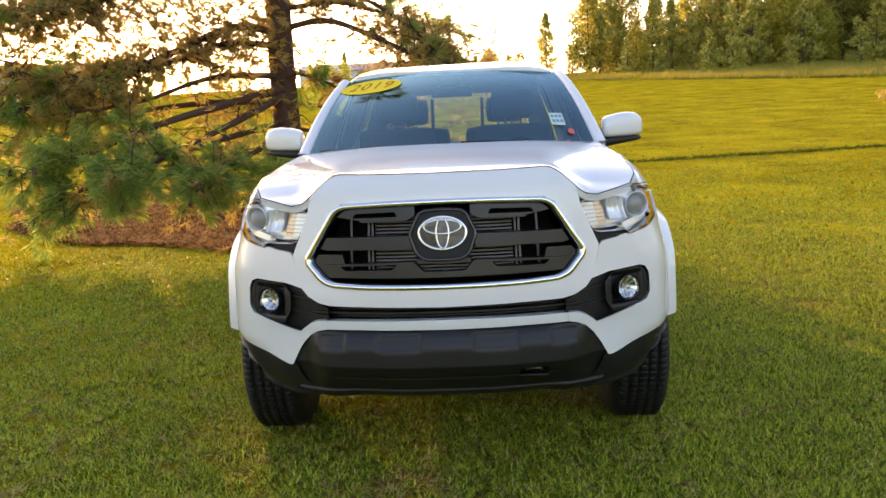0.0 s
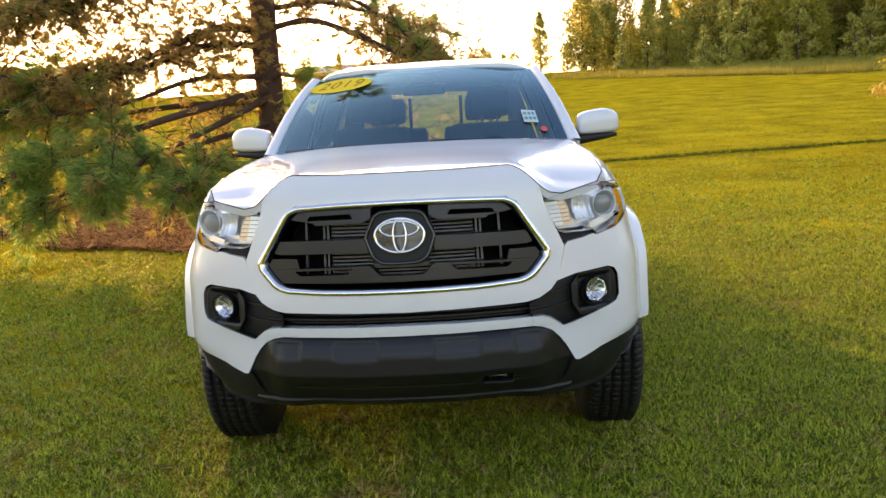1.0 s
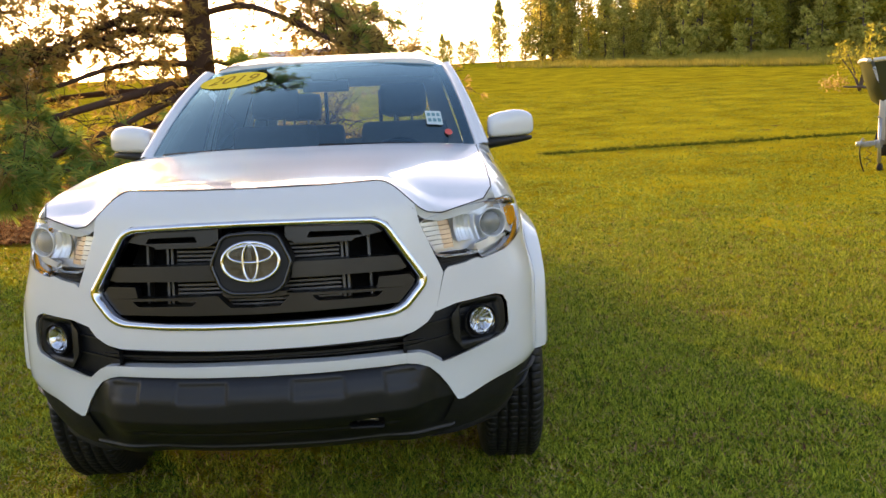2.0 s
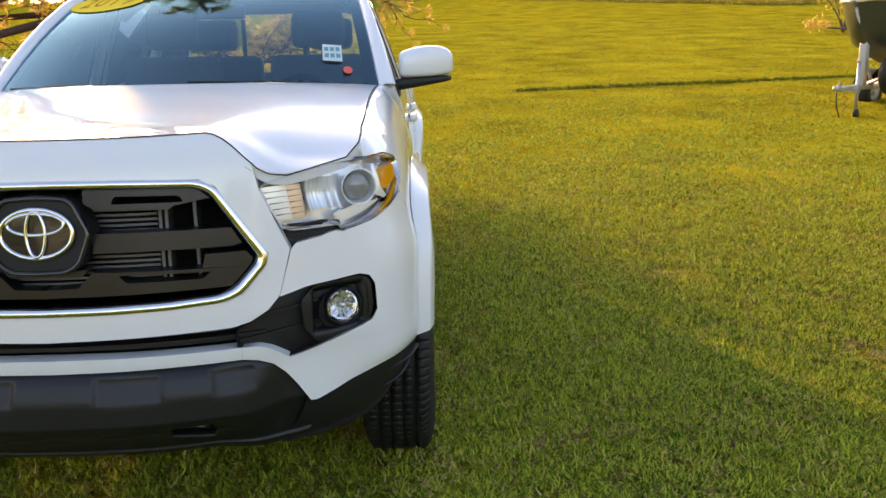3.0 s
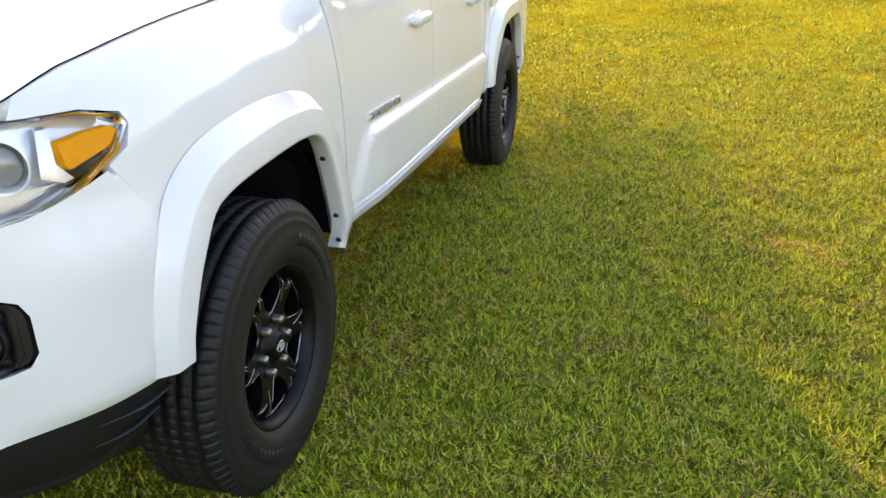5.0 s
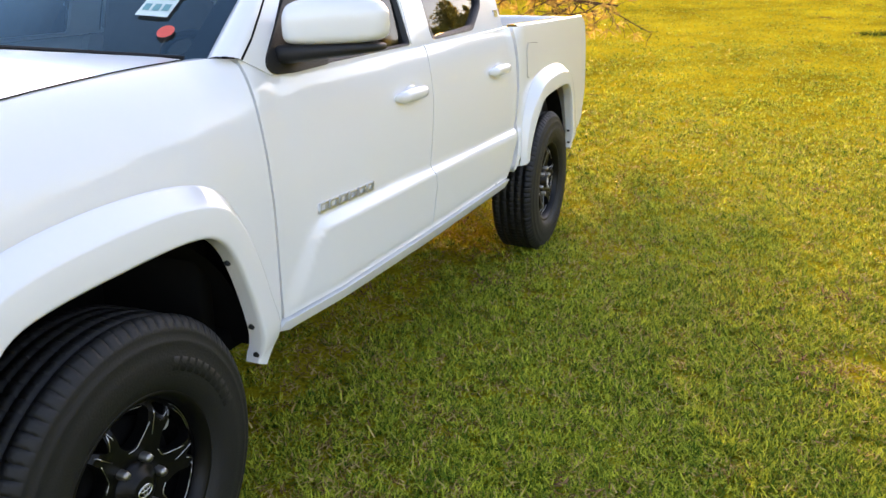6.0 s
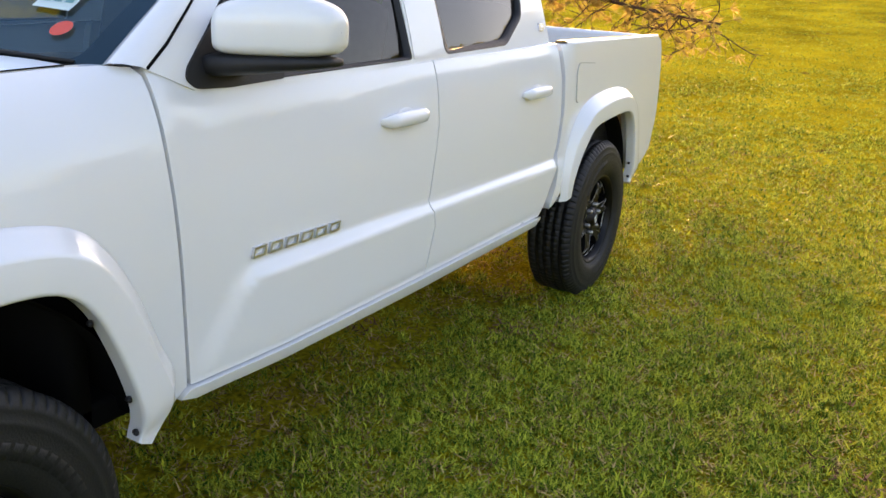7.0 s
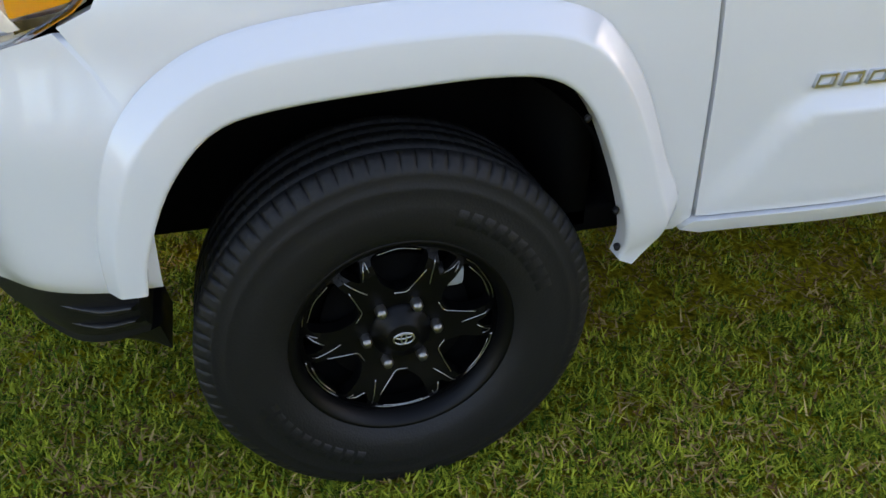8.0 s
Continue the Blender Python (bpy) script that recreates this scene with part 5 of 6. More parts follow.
def wheel(at_y, side):
    profile = [(-0.095, 0.215), (-0.115, 0.235), (-0.123, 0.29), (-0.117, 0.325), (-0.106, 0.350), (-0.090, 0.368)]
    for c in (-0.058, -0.020, 0.020, 0.058):
        profile += [(c - 0.005, R_TYRE - 0.0012 - abs(c) * 0.06), (c - 0.004, R_TYRE - 0.011), (c + 0.004, R_TYRE - 0.011), (c + 0.005, R_TYRE - 0.0012 - abs(c) * 0.06)]
    profile += [(0.080, 0.374), (0.090, 0.368), (0.099, 0.359), (0.106, 0.349), (0.1105, 0.341), (0.1095, 0.338), (0.116, 0.325), (0.1180, 0.319), (0.1170, 0.316), (0.122, 0.296), (0.123, 0.285), (0.120, 0.255), (0.113, 0.235), (0.104, 0.226), (0.100, 0.219), (0.090, 0.215)]
    profile = [(a, r + 0.0145 * ease(0.235, 0.36, r)) for a, r in profile]
    angles = []
    pitches = 84
    for i in range(pitches):
        a0 = 2 * math.pi * i / pitches
        w = 2 * math.pi / pitches
        for f, slot in ((0.0, 0), (0.30, 0), (0.60, 0), (0.885, 0), (0.900, 1), (0.985, 1)):
            angles.append((a0 + w * f, tread_cut(slot)))
    bm = bmesh.new()
    lathe(bm, profile, 0, "x", angles)
    w = part("wheel", bm, RUBBER, truck, "all-terrain tyre on a black six-spoke alloy rim")
    w.name = "wheel"
    # raised sidewall lettering, as plain bars
    bm = bmesh.new()
    rows = []
    for r, lift in ((0.268, -0.002), (0.270, 0.0014), (0.300, 0.0008), (0.302, -0.003)):
        rows.append([(0.1225 + lift, r * math.cos(e), r * math.sin(e)) for e in (-0.032, -0.026, -0.008, 0.010, 0.026, 0.032)])
    bar = part("sidewall_bar", grid(rows, bm, flip=True), RUBBER, w)
    turns = [radians(start + k * 5.4) for start in (20, 200) for k in range(10)]
    bar.matrix_basis = Matrix.Rotation(turns[0], 4, "X")
    for a in turns[1:]:
        share(bar, Matrix.Rotation(a, 4, "X"))
    # rim barrel and lip
    bm = bmesh.new()
    lathe(bm, [(0.07, 0.198), (0.092, 0.204), (0.101, 0.214), (0.103, 0.219), (0.100, 0.2235), (0.09, 0.222)], 72)
    part("rim", bm, WHEEL_BLACK, w)
    # rim back and disc are coloured as dark shade, not as metal
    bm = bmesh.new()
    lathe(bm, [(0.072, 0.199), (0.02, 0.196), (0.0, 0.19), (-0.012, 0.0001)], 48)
    part("rim_back", bm, CAVITY_SHADE, w)
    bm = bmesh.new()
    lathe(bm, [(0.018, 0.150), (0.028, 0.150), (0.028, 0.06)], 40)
    part("brake_disc", bm, CAVITY_SHADE, w)
    bm = bmesh.new()
    box(bm, (0.034, 0.080, 0.082), (0.068, 0.130, 0.132), 0.016)
    part("caliper", bm, PALE_CAST, w, "pale cast brake caliper")
    # spoke face with six wide windows
    def P(r, deg):
        return (r * math.cos(radians(deg)), r * math.sin(radians(deg)))

    def face(y, z):
        r = math.hypot(y, z)
        return Vector((0.066 + 0.016 * ease(0.05, 0.17, r) - 0.02 * ease(0.165, 0.20, r), y, z))

    windows, notches = [], []
    for k in range(6):
        c = 60 * k + 30
        windows.append(rounded([P(0.098, c - 6), P(0.125, c - 17), P(0.186, c - 18), P(0.190, c - 8), P(0.190, c + 8), P(0.186, c + 18), P(0.125, c + 17), P(0.098, c + 6)], 0.012, 3))
        s0 = 60 * k
        notches.append(rounded([P(0.150, s0), P(0.188, s0 - 7), P(0.190, s0), P(0.188, s0 + 7)], 0.006, 2))
    disc = [P(0.200, 5 * i) for i in range(72)]
    spokes = part("spokes", prism(disc, face, lambda y, z: face(y, z) - Vector((0.03, 0, 0)), 0.02, windows + notches), WHEEL_BLACK, w, smooth=False)
    for k in range(6):
        c = 60 * k + 30
        for line in ([P(0.193, c - 17), P(0.1955, c - 8), P(0.1955, c + 8), P(0.193, c + 17)], [P(0.186, c - 13), P(0.188, c), P(0.186, c + 13)],
                     [P(0.150, c - 19), P(0.112, c - 13), P(0.094, c - 7), P(0.094, c + 7)], [P(0.165, c + 21), P(0.184, c + 21.5), P(0.152, c + 28)],
                     [P(0.178, c - 22), P(0.140, c - 25), P(0.120, c - 28)]):
            bm = bmesh.new()
            pts = [face(*p) + Vector((0.002, 0, 0)) for p in curve_through(line, 4)]
            tube(bm, pts, 0.0010, 5)
            part("silver_accent", bm, SILVER, spokes, "bright machined accent line")
    bm = bmesh.new()
    lathe(bm, [(0.062, 0.062), (0.076, 0.058), (0.080, 0.040), (0.092, 0.034), (0.094, 0.028), (0.095, 0.0001)], 36)
    cap = part("hub_cap", bm, WHEEL_BLACK, w)
    for a, b, dz in ((0.022, 0.015, 0.0), (0.017, 0.007, 0.005), (0.007, 0.014, 0.0)):
        bm = oval_ring(0, dz, a, b, 0.0035, lambda x, z, o: Vector((0.0955 + o * 0.25, x, z)), 0.0)
        part("cap_emblem", bm, SILVER, cap)
    for k in range(6):
        a = radians(60 * k + 4)
        bm = bmesh.new()
        lathe(bm, [(0.060, 0.0125), (0.086, 0.0115), (0.092, 0.0085), (0.093, 0.0001)], 6)
        nut = part("lug_nut", bm, STEEL, w)
        nut.location = (0, 0.070 * math.cos(a), 0.070 * math.sin(a))
    a = radians(62)
    bm = bmesh.new()
    tube(bm, [(0.07, 0.165 * math.cos(a), 0.165 * math.sin(a)), (0.098, 0.158 * math.cos(a), 0.158 * math.sin(a))], 0.005, 8)
    part("valve_stem", bm, BLACK_PLASTIC, w)
    return w


first = wheel(0, 1)
first.matrix_basis = Matrix.Translation((0.803, 0, 0.379)) @ Matrix.Rotation(radians(0), 4, "X")
for y, side, turn in ((3.236, 1, 75), (0.0, -1, 40), (3.236, -1, 130)):
    m = Matrix.Translation((0.803 * side, y, 0.379)) @ (Matrix.Rotation(radians(180), 4, "Z") if side < 0 else Matrix.Identity(4)) @ Matrix.Rotation(radians(turn), 4, "X")
    copy_thing(first, m)


# ---- ground ----
def ground_z(x, y):
    """Flat round the truck, rising gently towards the woods behind it."""
    d = np.maximum(0.0, y - 5.0 + 0.10 * x)
    return np.minimum(0.099 * d * d / (d + 14.0), 10.0)


def gz(x, y):
    return float(ground_z(np.float64(x), np.float64(y)))


def sheet(xs, ys):
    X, Y = np.meshgrid(xs, ys)
    Z = ground_z(X, Y) + 0.012 * np.sin(X * 1.7 + 0.6 * np.sin(Y)) * np.sin(Y * 1.3) * (np.hypot(X, Y - 1.5) > 4)
    v = np.stack([X, Y, Z], -1).reshape(-1, 3)
    n, m = len(ys), len(xs)
    i = (np.arange(n - 1)[:, None] * m + np.arange(m - 1)[None]).ravel()
    return v, np.stack([i, i + 1, i + m + 1, i + m], 1)


def spread(limit, near, k):
    out = [0.0]
    while out[-1] < limit:
        out.append(out[-1] + max(near, out[-1] * k))
    return np.array([-v for v in out[:0:-1]] + out)


v, f = sheet(spread(900, 0.25, 0.06), spread(900, 0.25, 0.06) + 2.0)
ground = new("ground", array_mesh("ground", v, f, GROUND, True))
tagged(ground, "mown lawn rising gently towards the woods", "lawn", kind="structure")

rng = np.random.default_rng(7)


# ---- pine tree ----
def tufts(centres, ways, count, length, width, spread_, gen):
    """Brushes of needles: count thin blades at each centre, fanned round its direction."""
    n = len(centres)
    c = np.repeat(centres, count, 0)
    w = np.repeat(ways, count, 0)
    d = w + spread_ * gen.normal(size=(n * count, 3))
    d /= np.linalg.norm(d, axis=1, keepdims=True)
    side = np.cross(d, gen.normal(size=d.shape))
    side /= np.linalg.norm(side, axis=1, keepdims=True) + 1e-9
    ln = length * gen.uniform(0.7, 1.15, (n * count, 1))
    a, b = c - side * width, c + side * width
    mid = c + d * ln * 0.6
    tip = c + d * ln + np.array([0, 0, -0.12]) * ln
    v = np.stack([a, b, mid + side * width * 0.8, tip], 1).reshape(-1, 3)
    i = np.arange(n * count)[:, None] * 4
    return v, i + np.array([[0, 1, 2, 3]])


def pine():
    base = Vector((-2.79, 9.2, gz(-2.79, 9.2)))
    tree = thing("pine_tree", "old pine with low drooping boughs over a bed of pine straw", "tree", base)
    bm = bmesh.new()
    pts = [(0, 0, -0.1), (0.0, 0, 0.15), (0.02, 0, 0.5), (0.0, 0.02, 1.5), (-0.03, 0.04, 3.0), (0.02, 0.0, 5.0), (0.0, 0.05, 7.0), (0.1, 0, 9.0), (0.1, 0, 10.2)]
    rad = [0.33, 0.27, 0.225, 0.205, 0.195, 0.17, 0.13, 0.07, 0.02]
    tube(bm, curve_through(pts, 4), [float(np.interp(i / 4, range(len(rad)), rad)) for i in range(4 * (len(rad) - 1) + 1)], 14)
    trunk = part("trunk", bm, BARK, tree)
    gen = np.random.default_rng(3)
    green_c, green_w, dry_c, dry_w = [], [], [], []
    gap = Vector((-1.0, -1.5, 1.93))   # an open place between the limbs

    def bough(points, r0, density, dryness, reach=0.7, droop=0.25, first=0.25):
        """A limb with side twigs, each set with brushes of needles."""
        line = curve_through(points, 8)
        bm = bmesh.new()
        n = len(line)
        tube(bm, line, [r0 * (1 - 0.85 * i / (n - 1)) + 0.006 for i in range(n)], 8)
        total = sum((b - a).length for a, b in zip(line, line[1:]))
        for k in range(int(total * density)):
            t = first + (1 - first) * gen.uniform()
            p = line[min(n - 2, int(t * (n - 1)))]
            ahead = (line[min(n - 1, int(t * (n - 1)) + 1)] - p).normalized()
            d = Vector(gen.normal(size=3)) * 0.75 + ahead * 0.7
            d.z -= droop
            d.normalize()
            size = reach * gen.uniform(0.4, 1.0)
            q = [p, p + d * size * 0.5 + Vector((0, 0, 0.05)), p + d * size]
            if (q[1] - gap).length < 0.48 or (q[2] - gap).length < 0.48:
                continue
            tube(bm, q, [0.010, 0.007, 0.004], 5, False)
            dry = gen.uniform() < dryness
            for s in (0.45, 0.6, 0.75, 0.88, 1.0):
                at = p + d * size * s
                fork = d + Vector(gen.normal(size=3)) * 0.45
                (dry_c if dry else green_c).append(at + Vector(gen.normal(size=3)) * 0.05)
                (dry_w if dry else green_w).append(fork.normalized())
        part("bough", bm, BARK, tree)

    thin_c, thin_w = [], []

    def twigs(points, count, size, leafiness=0.5, sag=0.1):
        """Bare forked twigs along a limb, some with a small dry brush at the tip."""
        line = curve_through(points, 8)
        bm = bmesh.new()
        for k in range(count):
            p = line[int(gen.uniform(0.15, 0.99) * (len(line) - 1))]
            d = Vector(gen.normal(size=3))
            d.z = d.z * 0.7 - sag
            d.normalize()
            reach = size * gen.uniform(0.4, 1.0)
            way = [p]
            for j in range(4):
                d = (d + Vector(gen.normal(size=3)) * 0.22).normalized()
                way.append(way[-1] + d * reach / 4)
            if min((w - gap).length for w in way) < 0.48:
                continue
            tube(bm, way, [0.009, 0.007, 0.006, 0.005, 0.003], 4, False)
            for j in (1, 2, 2, 3, 3, 4):
                e = (d + Vector(gen.normal(size=3)) * 0.8).normalized()
                tip = way[j] + e * reach * gen.uniform(0.15, 0.4)
                tube(bm, [way[j], (way[j] + tip) / 2 + Vector(gen.normal(size=3)) * 0.02, tip], [0.005, 0.004, 0.002], 3, False)
                if gen.uniform() < leafiness:
                    thin_c.append(tip)
                    thin_w.append(e)
        tagged(part("twig_spray", bm, BARK, tree), kind="stuff")

    # upper limbs: long, thin of leaf, set with dry twigs
    upper = [[(0, 0, 2.95), (-0.6, -0.5, 3.0), (-1.4, -1.2, 2.55), (-2.2, -1.8, 2.25), (-3.3, -2.3, 2.35)],
             [(0, 0, 2.75), (-0.7, -0.6, 2.75), (-1.5, -1.3, 2.4), (-2.6, -1.4, 2.3), (-4.0, -1.6, 2.7)],
             [(0, 0, 3.6), (-1.0, -0.9, 3.6), (-2.4, -1.8, 3.2), (-4.2, -2.6, 3.1)],
             [(0, 0, 3.9), (-1.2, -1.0, 3.75), (-2.4, -1.7, 3.35), (-3.6, -2.0, 3.0)],
             [(0, -0.1, 1.9), (-1.2, -0.6, 1.9), (-2.6, -1.2, 1.7), (-4.2, -1.8, 1.3)],
             [(0, 0, 2.3), (-0.8, -0.9, 2.25), (-1.7, -1.6, 1.9), (-2.6, -2.2, 1.75)]]
    for k, line in enumerate(upper):
        bough(line, (0.06, 0.05, 0.05, 0.05, 0.05, 0.045)[k], 4, 0.4, 0.45, first=0.55)
        twigs(line, 120 if k < 4 else 30, 1.05, 0.95)
    # lower limbs: green brushes towards their ends
    low = [([(0, -0.1, 2.1), (-0.7, -0.9, 1.85), (-1.45, -1.8, 1.55), (-2.2, -2.6, 1.15), (-2.7, -3.1, 0.95)], 0.065, 11),
           ([(0, -0.1, 2.0), (-0.4, -1.0, 1.65), (-0.9, -1.9, 1.30), (-1.3, -2.8, 1.0), (-1.4, -3.2, 0.85)], 0.055, 13),
           ([(0, -0.1, 1.5), (-0.25, -1.1, 1.15), (-0.45, -2.1, 0.95), (-0.5, -3.0, 0.75)], 0.05, 15),
           ([(0, -0.1, 1.6), (-1.0, -1.4, 1.25), (-1.9, -2.5, 0.85), (-2.4, -3.0, 0.6)], 0.045, 10)]
    for line, r, density in low:
        bough(line, r, density, 0.06, 0.55, first=0.5)
        twigs(line, 24, 0.9, 0.5)
    bough([(0, 0, 1.3), (-0.15, -0.8, 1.05), (0.2, -1.6, 0.95), (0.35, -2.2, 0.85)], 0.04, 20, 0.1, 0.55, first=0.4)
    bough([(-2.0, -1.6, 2.3), (-2.6, -2.0, 2.0), (-3.2, -2.4, 1.75), (-3.7, -2.6, 1.55)], 0.03, 24, 0.1, 0.5)
    bough([(0, 0, 2.2), (0.3, -0.3, 2.3), (0.8, -0.4, 2.1), (1.2, -0.6, 1.8)], 0.04, 18, 0.2, 0.55)
    # side towards the field: mostly bare
    for line, r, density, count in (([(0, 0, 3.0), (0.8, -0.3, 3.05), (1.7, -0.6, 2.65), (2.3, -0.8, 2.35), (3.0, -0.5, 2.25), (3.4, -0.4, 1.95)], 0.045, 3, 70),
                                    ([(0, 0, 3.3), (0.9, 0.3, 3.4), (1.9, 0.3, 3.1), (3.0, 0.5, 2.8)], 0.04, 4, 50),
                                    ([(0, 0, 3.6), (1.2, -0.3, 3.4), (2.1, -0.6, 2.8), (2.6, -0.6, 2.25)], 0.035, 10, 60),
                                    ([(0, 0, 1.5), (1.0, 0.0, 1.35), (2.0, -0.2, 1.2), (2.9, -0.2, 1.1)], 0.025, 0, 45),
                                    ([(0, 0, 1.9), (0.9, 0.3, 1.75), (1.6, 0.2, 1.5), (2.3, 0.2, 1.35)], 0.025, 0, 45)):
        bough(line, r, density, 0.3, 0.4, first=0.5)
        twigs(line, count, 0.8, 0.6)
    for k in range(11):
        z = 3.9 + 0.55 * k
        a = k * 2.4 + 1.2
        far = 2.0 * (1 - k / 14)
        bough([(0, 0, z), (math.cos(a) * far * 0.4, math.sin(a) * far * 0.4, z + 0.25), (math.cos(a) * far, math.sin(a) * far, z - 0.1)], 0.045, 18, 0.55, 0.7)
    for centres, ways, mat, name in ((green_c, green_w, NEEDLES, "needles"), (dry_c, dry_w, DRY_NEEDLES, "dry_needles")):
        v, f = tufts(np.array(centres), np.array(ways), 20, 0.20, 0.0035, 0.55, gen)
        ob = new(name, array_mesh(name, v, f, mat))
        ob.parent = tree
    v, f = tufts(np.array(thin_c), np.array(thin_w), 18, 0.13, 0.0036, 0.6, gen)
    ob = new("dry_needles", array_mesh("dry_needles", v, f, DRY_NEEDLES))
    ob.parent = tree
    # cones
    bm = bmesh.new()
    bmesh.ops.create_uvsphere(bm, u_segments=8, v_segments=6, radius=1.0, matrix=Matrix.Diagonal((0.03, 0.03, 0.05, 1)))
    cone = part("pine_cone", bm, BARK, tree)
    spots = [Vector(green_c[i]) + Vector((0, 0, -0.06)) for i in gen.integers(0, len(green_c), 40)]
    cone.location = spots[0]
    for p in spots[1:]:
        share(cone, Matrix.Translation(p))


pine()


BED_AT, BED_LONG, BED_WIDE = (-4.9, 10.6), 5.6, 2.5   # an oval lying askew under the pine


def bed_place(u, v):
    k = math.sqrt(0.5)
    return BED_AT[0] - k * BED_LONG * u - k * BED_WIDE * v, BED_AT[1] + k * BED_LONG * u - k * BED_WIDE * v


def in_bed(x, y, grow=1.0):
    k = math.sqrt(0.5)
    dx, dy = x - BED_AT[0], y - BED_AT[1]
    return np.hypot((dy - dx) * k / BED_LONG, (dx + dy) * k / BED_WIDE) < grow


def straw_bed():
    """Fallen needles round the pine, thinning out into the lawn."""
    n = 34000
    a, r = rng.uniform(0, 2 * math.pi, n), np.sqrt(rng.uniform(0, 1, n))
    r = r * (1 + 0.05 * np.sin(5 * a) + 0.04 * np.sin(11 * a))
    x, y = bed_place(1.02 * r * np.cos(a), 1.02 * r * np.sin(a))
    z = ground_z(x, y) + rng.uniform(0.02, 0.075, n)
    th, tilt = rng.uniform(0, 2 * math.pi, n), rng.uniform(-0.35, 0.35, n)
    d = np.stack([np.cos(th), np.sin(th), tilt], 1) * rng.uniform(0.05, 0.12, (n, 1))
    s = np.stack([-np.sin(th), np.cos(th), 0 * th], 1) * 0.006
    c = np.stack([x, y, z], 1)
    v = np.stack([c - d - s, c - d + s, c + d + s, c + d - s], 1).reshape(-1, 3)
    ob = new("pine_straw", array_mesh("pine_straw", v, np.arange(4 * n).reshape(-1, 4), STRAW))
    tagged(ob, "brown pine straw lying round the pine trunk", "pine straw", kind="stuff")
    rim = []
    for i in range(90):
        a = 2 * math.pi * i / 90
        k = 0.985 + 0.05 * math.sin(5 * a) + 0.04 * math.sin(11 * a)
        rim.append(tuple(float(c) for c in bed_place(k * math.cos(a), k * math.sin(a))))
    bed = part("mulch_bed", skin(rim, lambda x, y: Vector((x, y, gz(x, y) + 0.03)), 0.35), MULCH)
    tagged(bed, "reddish brown straw mulch bed under the pine", "mulch", kind="structure")


MULCH = material("mulch", (0.05, 0.013, 0.003), 0.95, vary=0.6, scale=9, bump=1.0, bump_scale=60, spec=0.0)
straw_bed()


# ---- lawn ----
DEAD_GRASS = leafy("dead_grass", (0.16, 0.085, 0.030), (0.58, 0.42, 0.16), 0.8, 0.15, 0.8)


LITTER = leafy("leaf_litter", (0.09, 0.035, 0.022), (0.34, 0.19, 0.10), 0.8, 0.1, 0.8)


